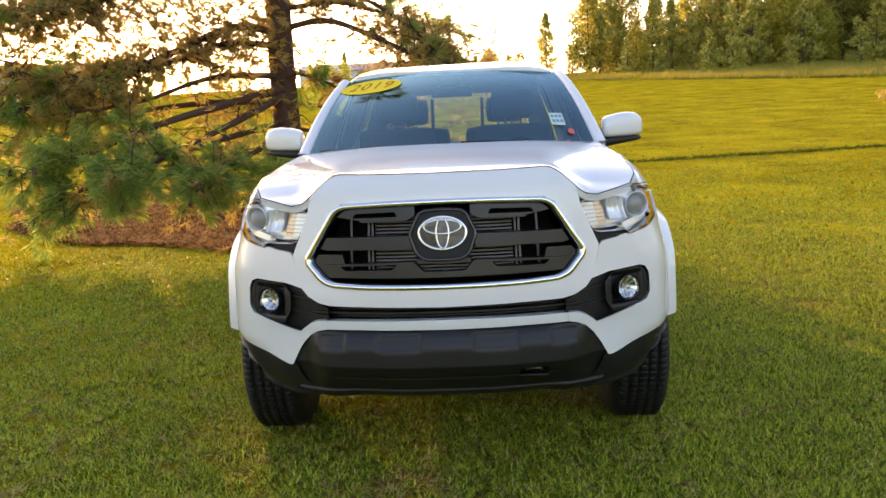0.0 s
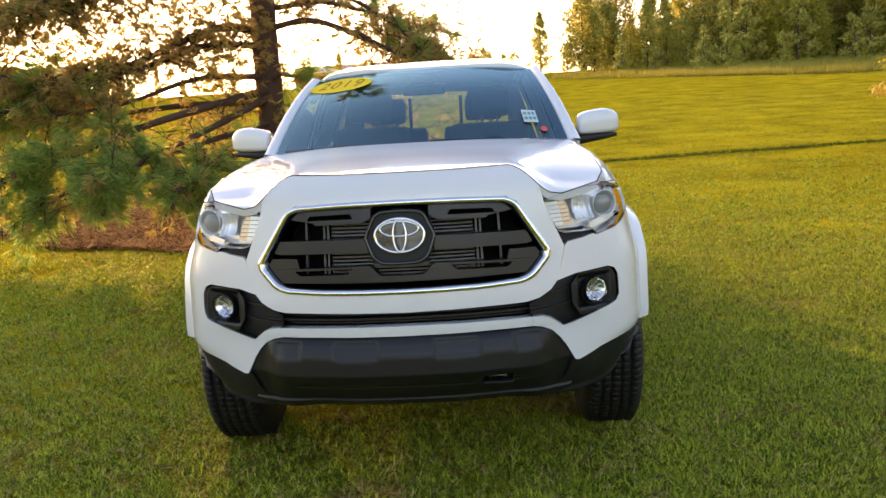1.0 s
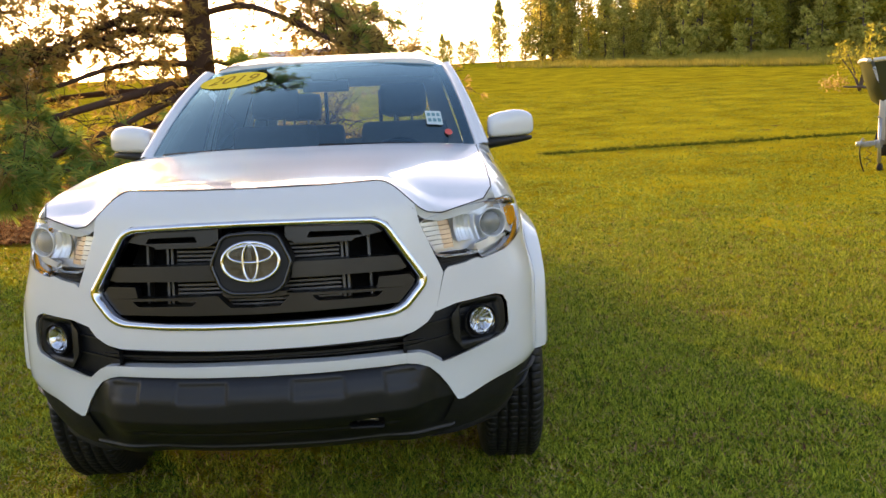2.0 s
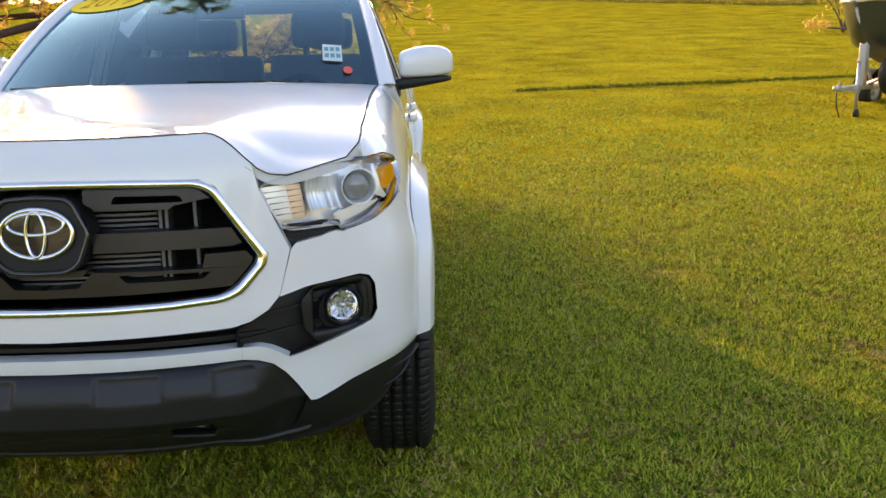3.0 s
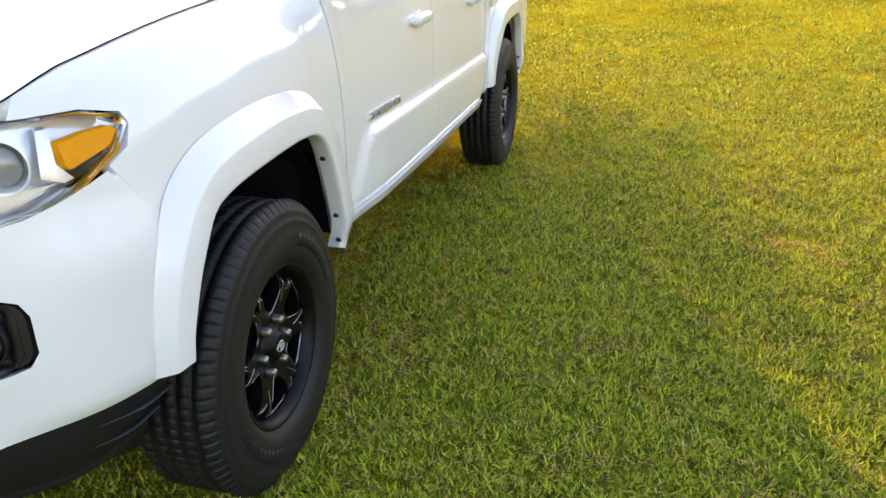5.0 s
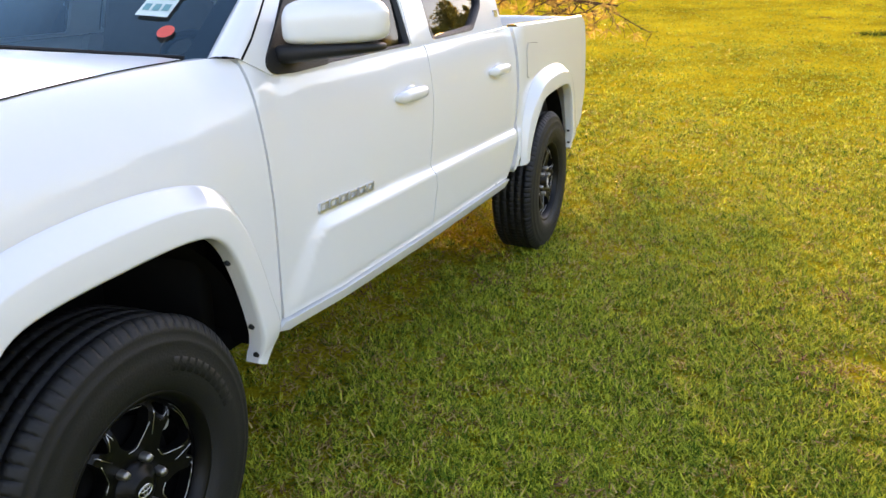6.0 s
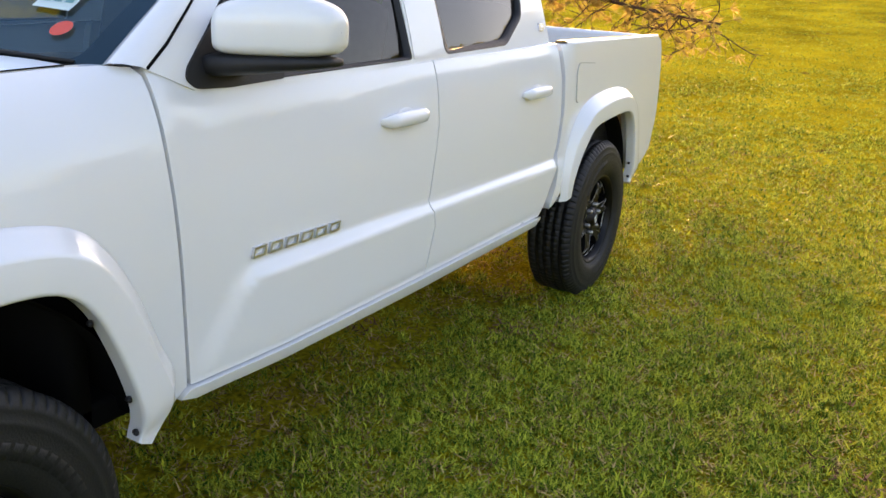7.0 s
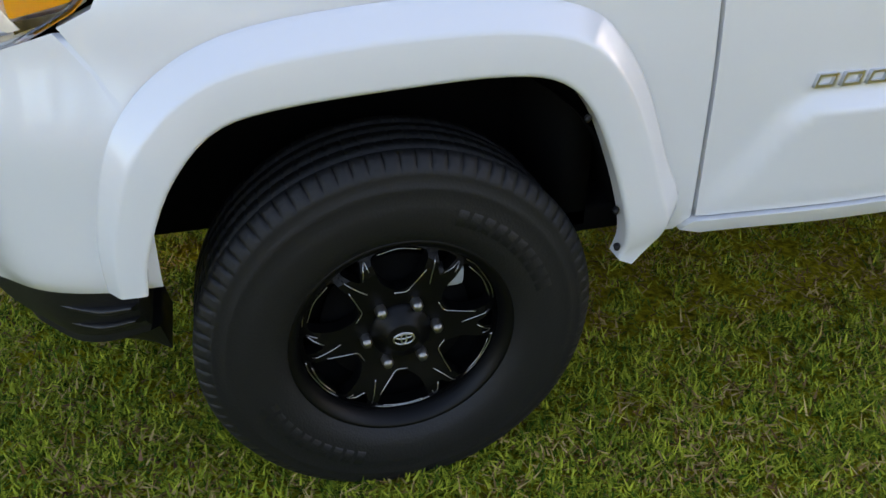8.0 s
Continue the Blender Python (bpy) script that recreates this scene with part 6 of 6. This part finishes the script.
def lawn():
    gen = np.random.default_rng(11)
    litter_x, litter_y = [], []

    def blades(name, x, y, count, length, width, lean, label, mat=None, loose=0.012, lift=0.0):
        n = len(x)
        cx = np.repeat(x, count) + gen.normal(0, loose, n * count)
        cy = np.repeat(y, count) + gen.normal(0, loose, n * count)
        m = n * count
        a = gen.uniform(0, 2 * math.pi, m)
        tilt = np.abs(gen.normal(lean, 0.35, m))
        ln = np.repeat(gen.uniform(0.6, 1.15, n), count) * gen.uniform(0.6, 1.1, m) * length
        out = np.stack([np.cos(a), np.sin(a), 0 * a], 1)
        turn = a + gen.normal(math.pi / 2, 0.5, m)
        side = np.stack([np.cos(turn), np.sin(turn), 0 * a], 1) * (width * gen.uniform(0.7, 1.2, m))[:, None]
        c = np.stack([cx, cy, ground_z(cx, cy) - 0.004 + lift * gen.uniform(0, 1, m)], 1)
        up = np.array([0, 0, 1.0])
        tilt = np.minimum(tilt, 1.62)
        tip = c + out * (ln * np.sin(tilt))[:, None] + up * (ln * np.cos(tilt))[:, None]
        v = np.stack([c - side, c + side, tip], 1).reshape(-1, 3)
        ob = new(name, array_mesh(name, v, np.arange(3 * m).reshape(-1, 3), mat or GRASS))
        return tagged(ob, label, "grass", kind="stuff")

    def bare(x, y):
        k = np.sin(x * 2.1 + 1.3 * np.sin(y * 1.7)) * np.sin(y * 2.6 + 1.1 * np.sin(x * 1.9 + 1)) + 0.5 * np.sin(x * 6.1 + y * 3.7) * np.sin(y * 5.3 - x * 2.9)
        return k > 0.98

    # thick sward by the truck, thinner outwards
    x, y = gen.uniform(-5.5, 7.0, 200000), gen.uniform(-2.9, 9.5, 200000)
    t = np.clip(((x - 0.5) * 1.7 + (y + 2.2) * 2.7) / (1.7 ** 2 + 2.7 ** 2), 0, 1)
    d = np.hypot(x - 0.5 - 1.7 * t, y + 2.2 - 2.7 * t)
    keep = gen.uniform(0, 1, len(x)) < 1.0 / (1 + (d / 2.1) ** 2.2)
    keep &= ~((np.abs(x) < 0.6) & (y > 0.0) & (y < 4.0) & (gen.uniform(0, 1, len(x)) < 0.7))
    keep &= ~(bare(x, y) & (gen.uniform(0, 1, len(x)) < 0.75))
    keep &= ~(in_bed(x, y, 0.95) & (gen.uniform(0, 1, len(x)) < 0.93))
    x, y = x[keep], y[keep]
    blades("grass", x, y, 26, 0.037, 0.0032, 0.98, "short mown lawn grass, green and straw-coloured", None, 0.017, 0.030)
    # coarser tufts over the open lawn beside the truck
    x, y = gen.uniform(-4.5, 10.5, 90000), gen.uniform(-2.5, 15.0, 90000)
    lump = np.sin(x * 9.3 + 2.1 * np.sin(y * 5.1)) * np.sin(y * 11.7 + 1.7 * np.sin(x * 6.3))
    d = np.hypot(x - 1.6, y + 0.5)
    keep = (gen.uniform(0, 1, len(x)) < (0.30 + 0.70 * (lump > 0.1)) * np.clip(5.0 / (d + 0.5), 0.25, 0.8)) & ~in_bed(x, y, 0.97) & ~((np.abs(x) < 0.85) & (y > -0.9) & (y < 4.2))
    blades("grass_tufts", x[keep], y[keep], 14, 0.036, 0.0040, 0.85, "coarse tufts standing in the mown lawn", None, 0.022, 0.012)
    # dead straw-coloured blades lying in the sward
    x, y = gen.uniform(-5, 6, 110000), gen.uniform(-2.9, 8, 110000)
    d = np.hypot(x - 1.2, y + 0.4)
    keep = gen.uniform(0, 1, len(x)) < (0.42 + 0.58 * bare(x, y)) / (1 + (d / 3.2) ** 2)
    blades("dead_grass", x[keep] , y[keep], 9, 0.045, 0.0032, 1.3, "dead straw-coloured blades in the lawn", DEAD_GRASS, 0.02, 0.034)
    # worn spots: brown leaves and bare straw in small drifts
    spots = [(1.48, -0.13), (1.66, -0.08), (2.14, 0.12), (2.34, 0.28), (2.42, -0.02), (2.42, 2.95), (3.95, 3.95), (4.5, 3.3), (3.2, 1.5), (2.9, -0.6), (1.9, -1.2), (0.4, -1.9), (-1.3, -1.5), (-2.2, -0.4), (3.6, 0.4), (1.7, 0.9), (5.2, 5.4), (6.0, 4.4)]
    spots += [(float(a), float(b)) for a, b in zip(gen.uniform(-3.5, 5.5, 40), gen.uniform(-2.4, 6.0, 40))]
    for cx, cy in spots:
        n = int(gen.integers(10, 34))
        spread_ = gen.uniform(0.03, 0.09)
        litter_x.append(cx + gen.normal(0, spread_ * 1.6, n))
        litter_y.append(cy + gen.normal(0, spread_, n))
    x, y = np.concatenate(litter_x), np.concatenate(litter_y)
    blades("leaf_litter", x, y, 3, 0.045, 0.006, 1.35, "brown leaves and dead straw scattered in the lawn", LITTER, 0.02, 0.040)
    x, y = gen.uniform(-22, 30, 190000), gen.uniform(-1, 45, 190000)
    d = np.hypot(x - 1, y)
    keep = (gen.uniform(0, 1, len(x)) < 8.0 / d) & (d > 4.5) & ~in_bed(x, y, 0.97)
    blades("far_grass", x[keep], y[keep], 5, 0.050, 0.009, 0.95, "mown field grass beyond the truck", None, 0.03, 0.02)
    # strip of longer grass left by the mower, its shadow line put into the colour
    t = gen.uniform(0, 1, 1900)
    x = 3.2 + 14 * t
    blades("grass_ridge", x, 16.6 + 0.12 * (x - 3) + gen.normal(0, 0.10, len(x)), 4, 0.10, 0.008, 0.4, "line of longer grass across the field, coloured dark for its shadow line", SHADED_RIDGE_GRASS)
    # tall dry grass before the woods
    x, y = gen.uniform(8, 75, 20000), gen.uniform(0, 1, 20000)
    lo = 58 + 1.4 * np.maximum(0, 28 - np.maximum(x, 8))
    y = lo + (97 - lo) * y ** 1.3
    keep = gen.uniform(0, 1, len(x)) < np.clip((x - 7) / 22, 0.08, 1) * (0.45 + 0.55 * (np.sin(x * 0.9) * np.sin(y * 0.31) > -0.2))
    x, y = x[keep], y[keep]
    blades("tall_grass", x, y, 6, 0.65, 0.024, 0.35, "tall dry grass along the woods", TALL_GRASS)


lawn()


# ---- woods ----
def leaf_cloud(clumps, per, size, gen):
    """Many small leaves gathered in clumps (x, y, z, radius)."""
    c = np.repeat(np.array(clumps), per, 0)
    n = len(c)
    d = gen.normal(size=(n, 3))
    d /= np.linalg.norm(d, axis=1, keepdims=True)
    p = c[:, :3] + d * (c[:, 3] * gen.uniform(0.35, 1.08, n))[:, None]
    a = gen.normal(size=(n, 3))
    a /= np.linalg.norm(a, axis=1, keepdims=True)
    b = np.cross(a, gen.normal(size=(n, 3)))
    b /= np.linalg.norm(b, axis=1, keepdims=True)
    s = size * gen.uniform(0.5, 1.3, (n, 1))
    v = np.stack([p - a * s, p - b * s * 0.5, p + a * s, p + b * s * 0.5], 1).reshape(-1, 3)
    return v, np.arange(4 * n).reshape(-1, 4)


def far_tree(name, label, tall, wide, first, per, leaf, mat, seed, pointed=True):
    gen = np.random.default_rng(seed)
    tree = thing(name, label, "tree", group="woods behind the field")
    bm = bmesh.new()
    tube(bm, [(0, 0, -0.3), (0.05, 0, tall * 0.3), (0, 0.08, tall * 0.7), (0, 0, tall * 0.96)], [tall * 0.018, tall * 0.014, tall * 0.008, 0.02], 7)
    clumps = []
    n = int(tall * 5.5)
    for i in range(n):
        t = i / n
        z = tall * (first + (1 - first) * t)
        shape = (1 - t) ** 0.8 + 0.06 if pointed else math.sin(math.pi * (0.12 + 0.86 * t)) ** 0.7
        r = wide * shape * gen.uniform(0.35, 1.05)
        a = i * 2.4 + gen.normal() * 0.5
        p = (math.cos(a) * r, math.sin(a) * r, z + gen.normal() * 0.25 - 0.12 * r)
        clumps.append((*p, wide * (0.20 + 0.26 * shape) * gen.uniform(0.6, 1.25)))
        if i % 2 == 0:
            tube(bm, [(0, 0, z - 0.1), (p[0] * 0.6, p[1] * 0.6, z), p], [0.05, 0.035, 0.015], 4, False)
    part("trunk", bm, FAR_BARK, tree)
    v, f = leaf_cloud(clumps, per, leaf, gen)
    crown = new("crown", array_mesh("crown", v, f, mat))
    crown.parent = tree
    return tree


kinds = [far_tree("pine_tree", "tall dark pine at the edge of the woods", 12.5, 2.6, 0.10, 60, 0.24, LIT_EDGE_LEAVES, 1),
         far_tree("pine_tree", "slim young pine at the edge of the woods", 9.0, 2.0, 0.04, 60, 0.22, LIT_EDGE_LEAVES, 2),
         far_tree("broadleaf_tree", "broad leafy tree in the woods", 13.0, 3.6, 0.16, 70, 0.26, FAR_LEAVES, 3, False),
         far_tree("broadleaf_tree", "yellowish leafy tree lit from behind", 10.0, 2.8, 0.12, 60, 0.24, YELLOW_LEAVES, 4, False),
         far_tree("pine_tree", "small bushy pine standing before the woods", 3.2, 1.1, 0.02, 60, 0.15, LIT_EDGE_LEAVES, 5)]
wood_rng = random.Random(5)
placed = []
for i in range(110):
    row = i % 3
    x = 16 + 96 * ((i * 0.618034) % 1.0)
    y = 96 + 0.4 * max(0, 30 - x) + row * 6 + wood_rng.uniform(-2, 2)
    k = wood_rng.choice((0, 0, 1, 2, 2, 0)) if row else wood_rng.choice((0, 1, 1, 3, 3))
    placed.append((k, x, y, wood_rng.uniform(0.62, 1.3) * (0.8 if x < 30 else 1.0)))
for x, y, s in ((17.6, 92, 1.1), (25.6, 88, 1.4), (33, 86, 1.0), (40.5, 86, 1.5), (21.3, 92, 0.8), (28.5, 90, 1.9), (36.5, 91, 2.2), (44, 90, 2.0), (47.5, 88, 2.5), (52, 90, 2.1), (31.5, 93, 2.4), (57, 88, 1.8)):
    placed.append((4, x, y, s))
for i in range(26):   # lower, thinner growth beyond the pine and to its side
    x = -75 + 82 * ((i * 0.618034) % 1.0)
    placed.append((wood_rng.choice((3, 1, 1)), x, 105 + wood_rng.uniform(-8, 14), wood_rng.uniform(0.28, 0.55)))
for x, y, k, s in ((10.1, 110, 0, 0.62), (6.4, 108, 3, 0.35), (3.2, 110, 3, 0.32), (13.3, 108, 3, 0.4), (0.5, 112, 3, 0.3), (14.9, 104, 2, 0.75)):
    placed.append((k, x, y, s))
used = set()
for k, x, y, s in placed:
    m = Matrix.Translation((x, y, gz(x, y) - 0.1)) @ Matrix.Rotation(wood_rng.uniform(0, 6.28), 4, "Z") @ Matrix.Diagonal((s, s, s * wood_rng.uniform(0.9, 1.1), 1))
    if k in used:
        copy_thing(kinds[k], m).matrix_basis = m
    else:
        used.add(k)
        kinds[k].matrix_basis = m
    
# dense dark growth that closes the woods
gen = np.random.default_rng(21)
clumps = [(x, 124 + gen.normal() * 2, gz(x, 124) + gen.uniform(0.5, 6.6 + 3.2 * math.sin(x * 0.31) * math.sin(x * 0.12 + 1) + 0.03 * x), gen.uniform(1.5, 2.8)) for x in gen.uniform(22, 120, 330)]
clumps = [(x, y + 12, z, r) for x, y, z, r in clumps] + [(x, 120 + gen.normal() * 3, gz(x, 120) + gen.uniform(0.2, 2.6), gen.uniform(0.9, 1.8)) for x in gen.uniform(18, 110, 200)]
v, f = leaf_cloud(clumps, 45, 0.5, gen)
tagged(new("far_woods", array_mesh("far_woods", v, f, FAR_LEAVES)), "dense dark woods closing the field", "woods", kind="stuff")


# unseen woods added on the field's other sides, behind the walk, to edge reflections
clumps = []
for i in range(420):
    a = gen.uniform(-2.3, 0.75)
    far = 62 + 8 * math.sin(3 * a) + gen.normal() * 2
    clumps.append((far * math.cos(a), far * math.sin(a), gen.uniform(0.5, 9 + 5 * math.sin(a * 9) * math.sin(a * 23 + 1)), gen.uniform(1.6, 3.2)))
v, f = leaf_cloud(clumps, 40, 0.55, gen)
tagged(new("far_woods", array_mesh("far_woods", v, f, FAR_LEAVES)), "unseen leafy woods added behind the walk to edge reflections and low sky", "woods", kind="stuff")


# ---- sapling and fallen bough by the field's edge ----
def sapling(x, y):
    gen = np.random.default_rng(31)
    tree = thing("sapling", "yellow-green sapling with reddish leaves at the field edge", "tree", (x, y, gz(x, y)))
    bm = bmesh.new()
    clumps = []
    for k in range(7):
        a = k * 2.2
        r = gen.uniform(0.3, 1.0)
        top = (math.cos(a) * r + 0.15, math.sin(a) * r, gen.uniform(1.2, 2.5))
        tube(bm, curve_through([(0, 0, 0), (top[0] * 0.3, top[1] * 0.3, 0.7), top], 4), [0.05 - 0.004 * i for i in range(9)], 6)
        clumps += [(*top, 0.5), (top[0] * 0.7, top[1] * 0.7, top[2] * 0.75, 0.45)]
    part("stem", bm, FAR_BARK, tree)
    v, f = leaf_cloud(clumps, 60, 0.09, gen)
    leaves = new("leaves", array_mesh("leaves", v, f, YELLOW_LEAVES))
    leaves.parent = tree
    v, f = leaf_cloud([(-1.1, 0, 0.45, 0.42), (-0.7, 0.1, 0.35, 0.35), (-1.4, 0.1, 0.35, 0.3)], 60, 0.08, gen)
    red = new("red_leaves", array_mesh("red_leaves", v, f, DRY_NEEDLES))
    red.parent = tree
    bm = bmesh.new()
    tube(bm, [(0.9, -0.2, 0.08), (0.0, -0.25, 0.16), (-0.8, -0.2, 0.2)], [0.07, 0.06, 0.03], 8)
    part("log", bm, FAR_BARK, tree)


SAPLING_AT = (19.1, 33.0)
sapling(*SAPLING_AT)


# ---- boat on its trailer ----
PALE_HULL = material("pale_gelcoat", (0.62, 0.62, 0.58), 0.3, vary=0.1, scale=6, coat=0.5)
DARK_HULL = material("dark_green_hull", (0.035, 0.045, 0.035), 0.35, vary=0.25, scale=5, coat=0.4)
GALVANISED = material("galvanised_steel", (0.45, 0.46, 0.47), 0.45, metal=0.7, vary=0.25, scale=25)
YELLOW_STRAP = material("yellow_strap", (0.75, 0.5, 0.03), 0.6, vary=0.15, scale=60)


def boat_and_trailer():
    x0, y0 = 7.80, 10.85
    bow = 0.28
    place = pose(x0, y0, gz(x0, y0), 0, 0, 36)
    trailer = thing("boat_trailer", "galvanised boat trailer resting on its jack wheel", "trailer")
    trailer.matrix_basis = place
    bm = bmesh.new()
    box(bm, (0.30, -0.04, 0.46), (1.5, 0.04, 0.54), 0.008)
    for s in (1, -1):
        tube(bm, [(1.2, s * 0.04, 0.50), (2.1, s * 0.55, 0.52), (5.2, s * 0.62, 0.52)], 0.04, 8)
    for x in (2.2, 3.6, 5.1):
        tube(bm, [(x, -0.6, 0.52), (x, 0.6, 0.52)], 0.03, 8)
    part("frame", bm, GALVANISED, trailer)
    bm = bmesh.new()
    box(bm, (-0.02, -0.05, 0.47), (0.16, 0.05, 0.55), 0.03)
    box(bm, (0.12, -0.035, 0.45), (0.40, 0.035, 0.52), 0.01)
    tube(bm, [(0.05, 0, 0.54), (0.14, 0, 0.60), (0.20, 0, 0.56)], 0.012)
    part("coupler", bm, GALVANISED, trailer)
    bm = bmesh.new()
    tube(bm, [(0.55, -0.09, 0.16), (0.55, -0.09, 0.92)], 0.03, 10)
    tube(bm, [(0.55, -0.09, 0.92), (0.47, -0.09, 0.95)], 0.015, 8)
    box(bm, (0.50, -0.12, 0.42), (0.60, -0.03, 0.56), 0.008)
    jack = part("jack", bm, GALVANISED, trailer)
    bm = bmesh.new()
    lathe(bm, [(-0.03, 0.001), (-0.03, 0.06), (-0.02, 0.075), (0.02, 0.075), (0.03, 0.06), (0.03, 0.001)], 18, "y")
    w = part("jack_wheel", bm, RUBBER, jack)
    w.location = (0.58, -0.09, 0.075)
    bm = bmesh.new()
    box(bm, (0.80, -0.06, 0.52), (0.92, 0.06, 1.54), 0.01)
    box(bm, (0.76, -0.075, 1.54), (0.96, 0.075, 1.58), 0.01)
    tube(bm, [(1.25, 0, 0.52), (0.90, 0, 1.0)], 0.03, 8)
    post = part("winch_post", bm, GALVANISED, trailer)
    bm = bmesh.new()
    tube(bm, [(0.98, -0.08, 1.36), (0.98, 0.08, 1.36)], 0.06, 12)
    part("winch", bm, STEEL, post)
    bm = bmesh.new()
    box(bm, (0.94, -0.05, 1.42), (1.20, 0.05, 1.49), 0.01)
    part("winch_strap", bm, YELLOW_STRAP, post, "yellow winch strap")
    # spare wheel bolted upright beside the tongue
    bm = bmesh.new()
    lathe(bm, [(-0.10, 0.19), (-0.10, 0.31), (-0.07, 0.345), (0.07, 0.345), (0.10, 0.31), (0.10, 0.19)], 40, "y")
    spare = part("spare_wheel", bm, RUBBER, trailer, "black spare tyre on a pale rim")
    spare.location = (1.06, -0.42, 0.72)
    bm = bmesh.new()
    lathe(bm, [(-0.09, 0.195), (-0.05, 0.17), (-0.06, 0.06), (-0.085, 0.05), (-0.09, 0.001)], 24, "y")
    part("rim", bm, GALVANISED, spare)
    bm = bmesh.new()
    tube(bm, [(1.06, -0.40, 0.72), (1.06, -0.02, 0.56)], 0.03, 8)
    part("spare_bracket", bm, GALVANISED, trailer)
    # breakaway cable and coiled wire
    bm = bmesh.new()
    tube(bm, curve_through([(0.0, -0.04, 0.47), (-0.05, -0.05, 0.40), (-0.03, -0.06, 0.22), (0.06, -0.07, 0.04)], 5), 0.012, 6)
    part("cable", bm, BLACK_PLASTIC, trailer)
    bm = bmesh.new()
    tube(bm, [(0.25 + 0.05 * math.cos(t), -0.06 + 0.03 * math.sin(t), 0.44 - 0.02 * t) for t in np.linspace(0, 16, 60)], 0.006, 5)
    part("coiled_wire", bm, BLACK_PLASTIC, trailer)
    for s in (1, -1):
        bm = bmesh.new()
        prof = [(-0.10, 0.19), (-0.10, 0.30), (-0.07, 0.335), (0.07, 0.335), (0.10, 0.30), (0.10, 0.19)]
        lathe(bm, prof, 36, "y")
        wheel_ = part("wheel", bm, RUBBER, trailer)
        wheel_.location = (3.0, s * 0.85, 0.335)
        bm = bmesh.new()
        lathe(bm, [(-0.09, 0.195), (-0.05, 0.17), (-0.06, 0.06), (-0.085, 0.05), (-0.09, 0.001)], 24, "y")
        lathe(bm, [(0.09, 0.195), (0.05, 0.17), (0.06, 0.06), (0.085, 0.05), (0.09, 0.001)], 24, "y")
        part("rim", bm, GALVANISED, wheel_)
        bm = bmesh.new()
        rows = [[(3.0 + 0.43 * math.cos(a), y, 0.335 + 0.43 * math.sin(a)) for a in np.linspace(0.25, math.pi - 0.25, 16)] for y in (s * 0.70, s * 1.0)]
        grid(rows, bm)
        part("mudguard", bm, BLACK_PLASTIC, trailer)
    boat = thing("boat", "small open boat with a dark hull and pale gunwale", "boat")
    boat.matrix_basis = place
    stations = [(x + bow, h, t, k) for x, h, t, k in ((0.12, 0.03, 1.90, 1.52), (0.30, 0.24, 1.92, 1.18), (0.72, 0.52, 1.91, 0.94), (1.6, 0.82, 1.88, 0.74), (2.8, 0.97, 1.80, 0.66), (4.2, 1.0, 1.75, 0.64), (5.4, 0.97, 1.74, 0.64))]
    rows, gun = [], []
    for x, half_, top, keel in stations:
        def row_of(s):
            return [(x - 0.02, s * half_, top), (x + 0.06, s * half_ * 0.93, top - 0.3 * (top - keel)), (x + 0.16, s * half_ * 0.72, top - 0.7 * (top - keel)), (x + 0.24, 0, keel)]
        rows.append(row_of(-1) + row_of(1)[::-1][1:])
        gun.append((x, half_, top))
    bm = grid(rows)
    bm.faces.new([bm.verts.new(p) for p in rows[-1]])
    part("hull", bm, DARK_HULL, boat)
    for s in (1, -1):
        bm = bmesh.new()
        tube(bm, curve_through([(x - 0.03, s * h, t + 0.01) for x, h, t in gun], 4), 0.035, 8)
        part("gunwale", bm, PALE_HULL, boat, "pale gunwale")
    bm = bmesh.new()
    deck = [(x, h * 0.97, t - 0.02) for x, h, t in gun]
    rows = [[(x, -h, t), (x, 0, t + 0.03), (x, h, t)] for x, h, t in deck[:4]]
    grid(rows, bm)
    part("foredeck", bm, PALE_HULL, boat)
    bm = bmesh.new()
    rows = [[(x, -h * 0.9, 0.95), (x, h * 0.9, 0.95)] for x, h, t in deck[3:]]
    grid(rows, bm)
    part("boat_floor", bm, PALE_HULL, boat)


boat_and_trailer()


# ---- far buildings ----
PALE_WALL = material("pale_wall", (0.6, 0.6, 0.58), 0.8, vary=0.1, scale=2)
GREY_ROOF = material("grey_roof", (0.25, 0.25, 0.26), 0.6, vary=0.2, scale=3)


def far_building(x, y, wide, deep, wall_h, roof_h, label, category):
    b = thing("building", label, category, (x, y, gz(x, y) - 0.2))
    bm = bmesh.new()
    box(bm, (-wide / 2, -deep / 2, 0), (wide / 2, deep / 2, wall_h), 0.05)
    part("wall", bm, PALE_WALL, b)
    bm = bmesh.new()
    a, e = wide / 2 + 0.4, deep / 2 + 0.4
    rows = [[(-a, -e, wall_h), (-a, 0, wall_h + roof_h), (-a, e, wall_h)], [(a, -e, wall_h), (a, 0, wall_h + roof_h), (a, e, wall_h)]]
    grid(rows, bm)
    for r in rows:
        bm.faces.new([bm.verts.new(p) for p in r])
    part("roof", bm, GREY_ROOF, b)
    for k in range(max(1, int(wide / 4))):
        wx = -wide / 2 + 2 + 4 * k
        bm = bmesh.new()
        box(bm, (wx - 0.6, -deep / 2 - 0.04, wall_h * 0.4), (wx + 0.6, -deep / 2 + 0.05, wall_h * 0.78), 0.02)
        part("window", bm, DARK_GLASS, b)


far_building(-17.4, 140, 22, 9, 3.4, 1.6, "long pale farm building far beyond the field", "building")
far_building(-71.0, 130, 18, 9, 4.0, 2.2, "pale building on the far rise", "building")
far_building(24.6, 150, 3.0, 3.0, 12.0, 0.5, "tall white tank tower behind the woods", "tower")
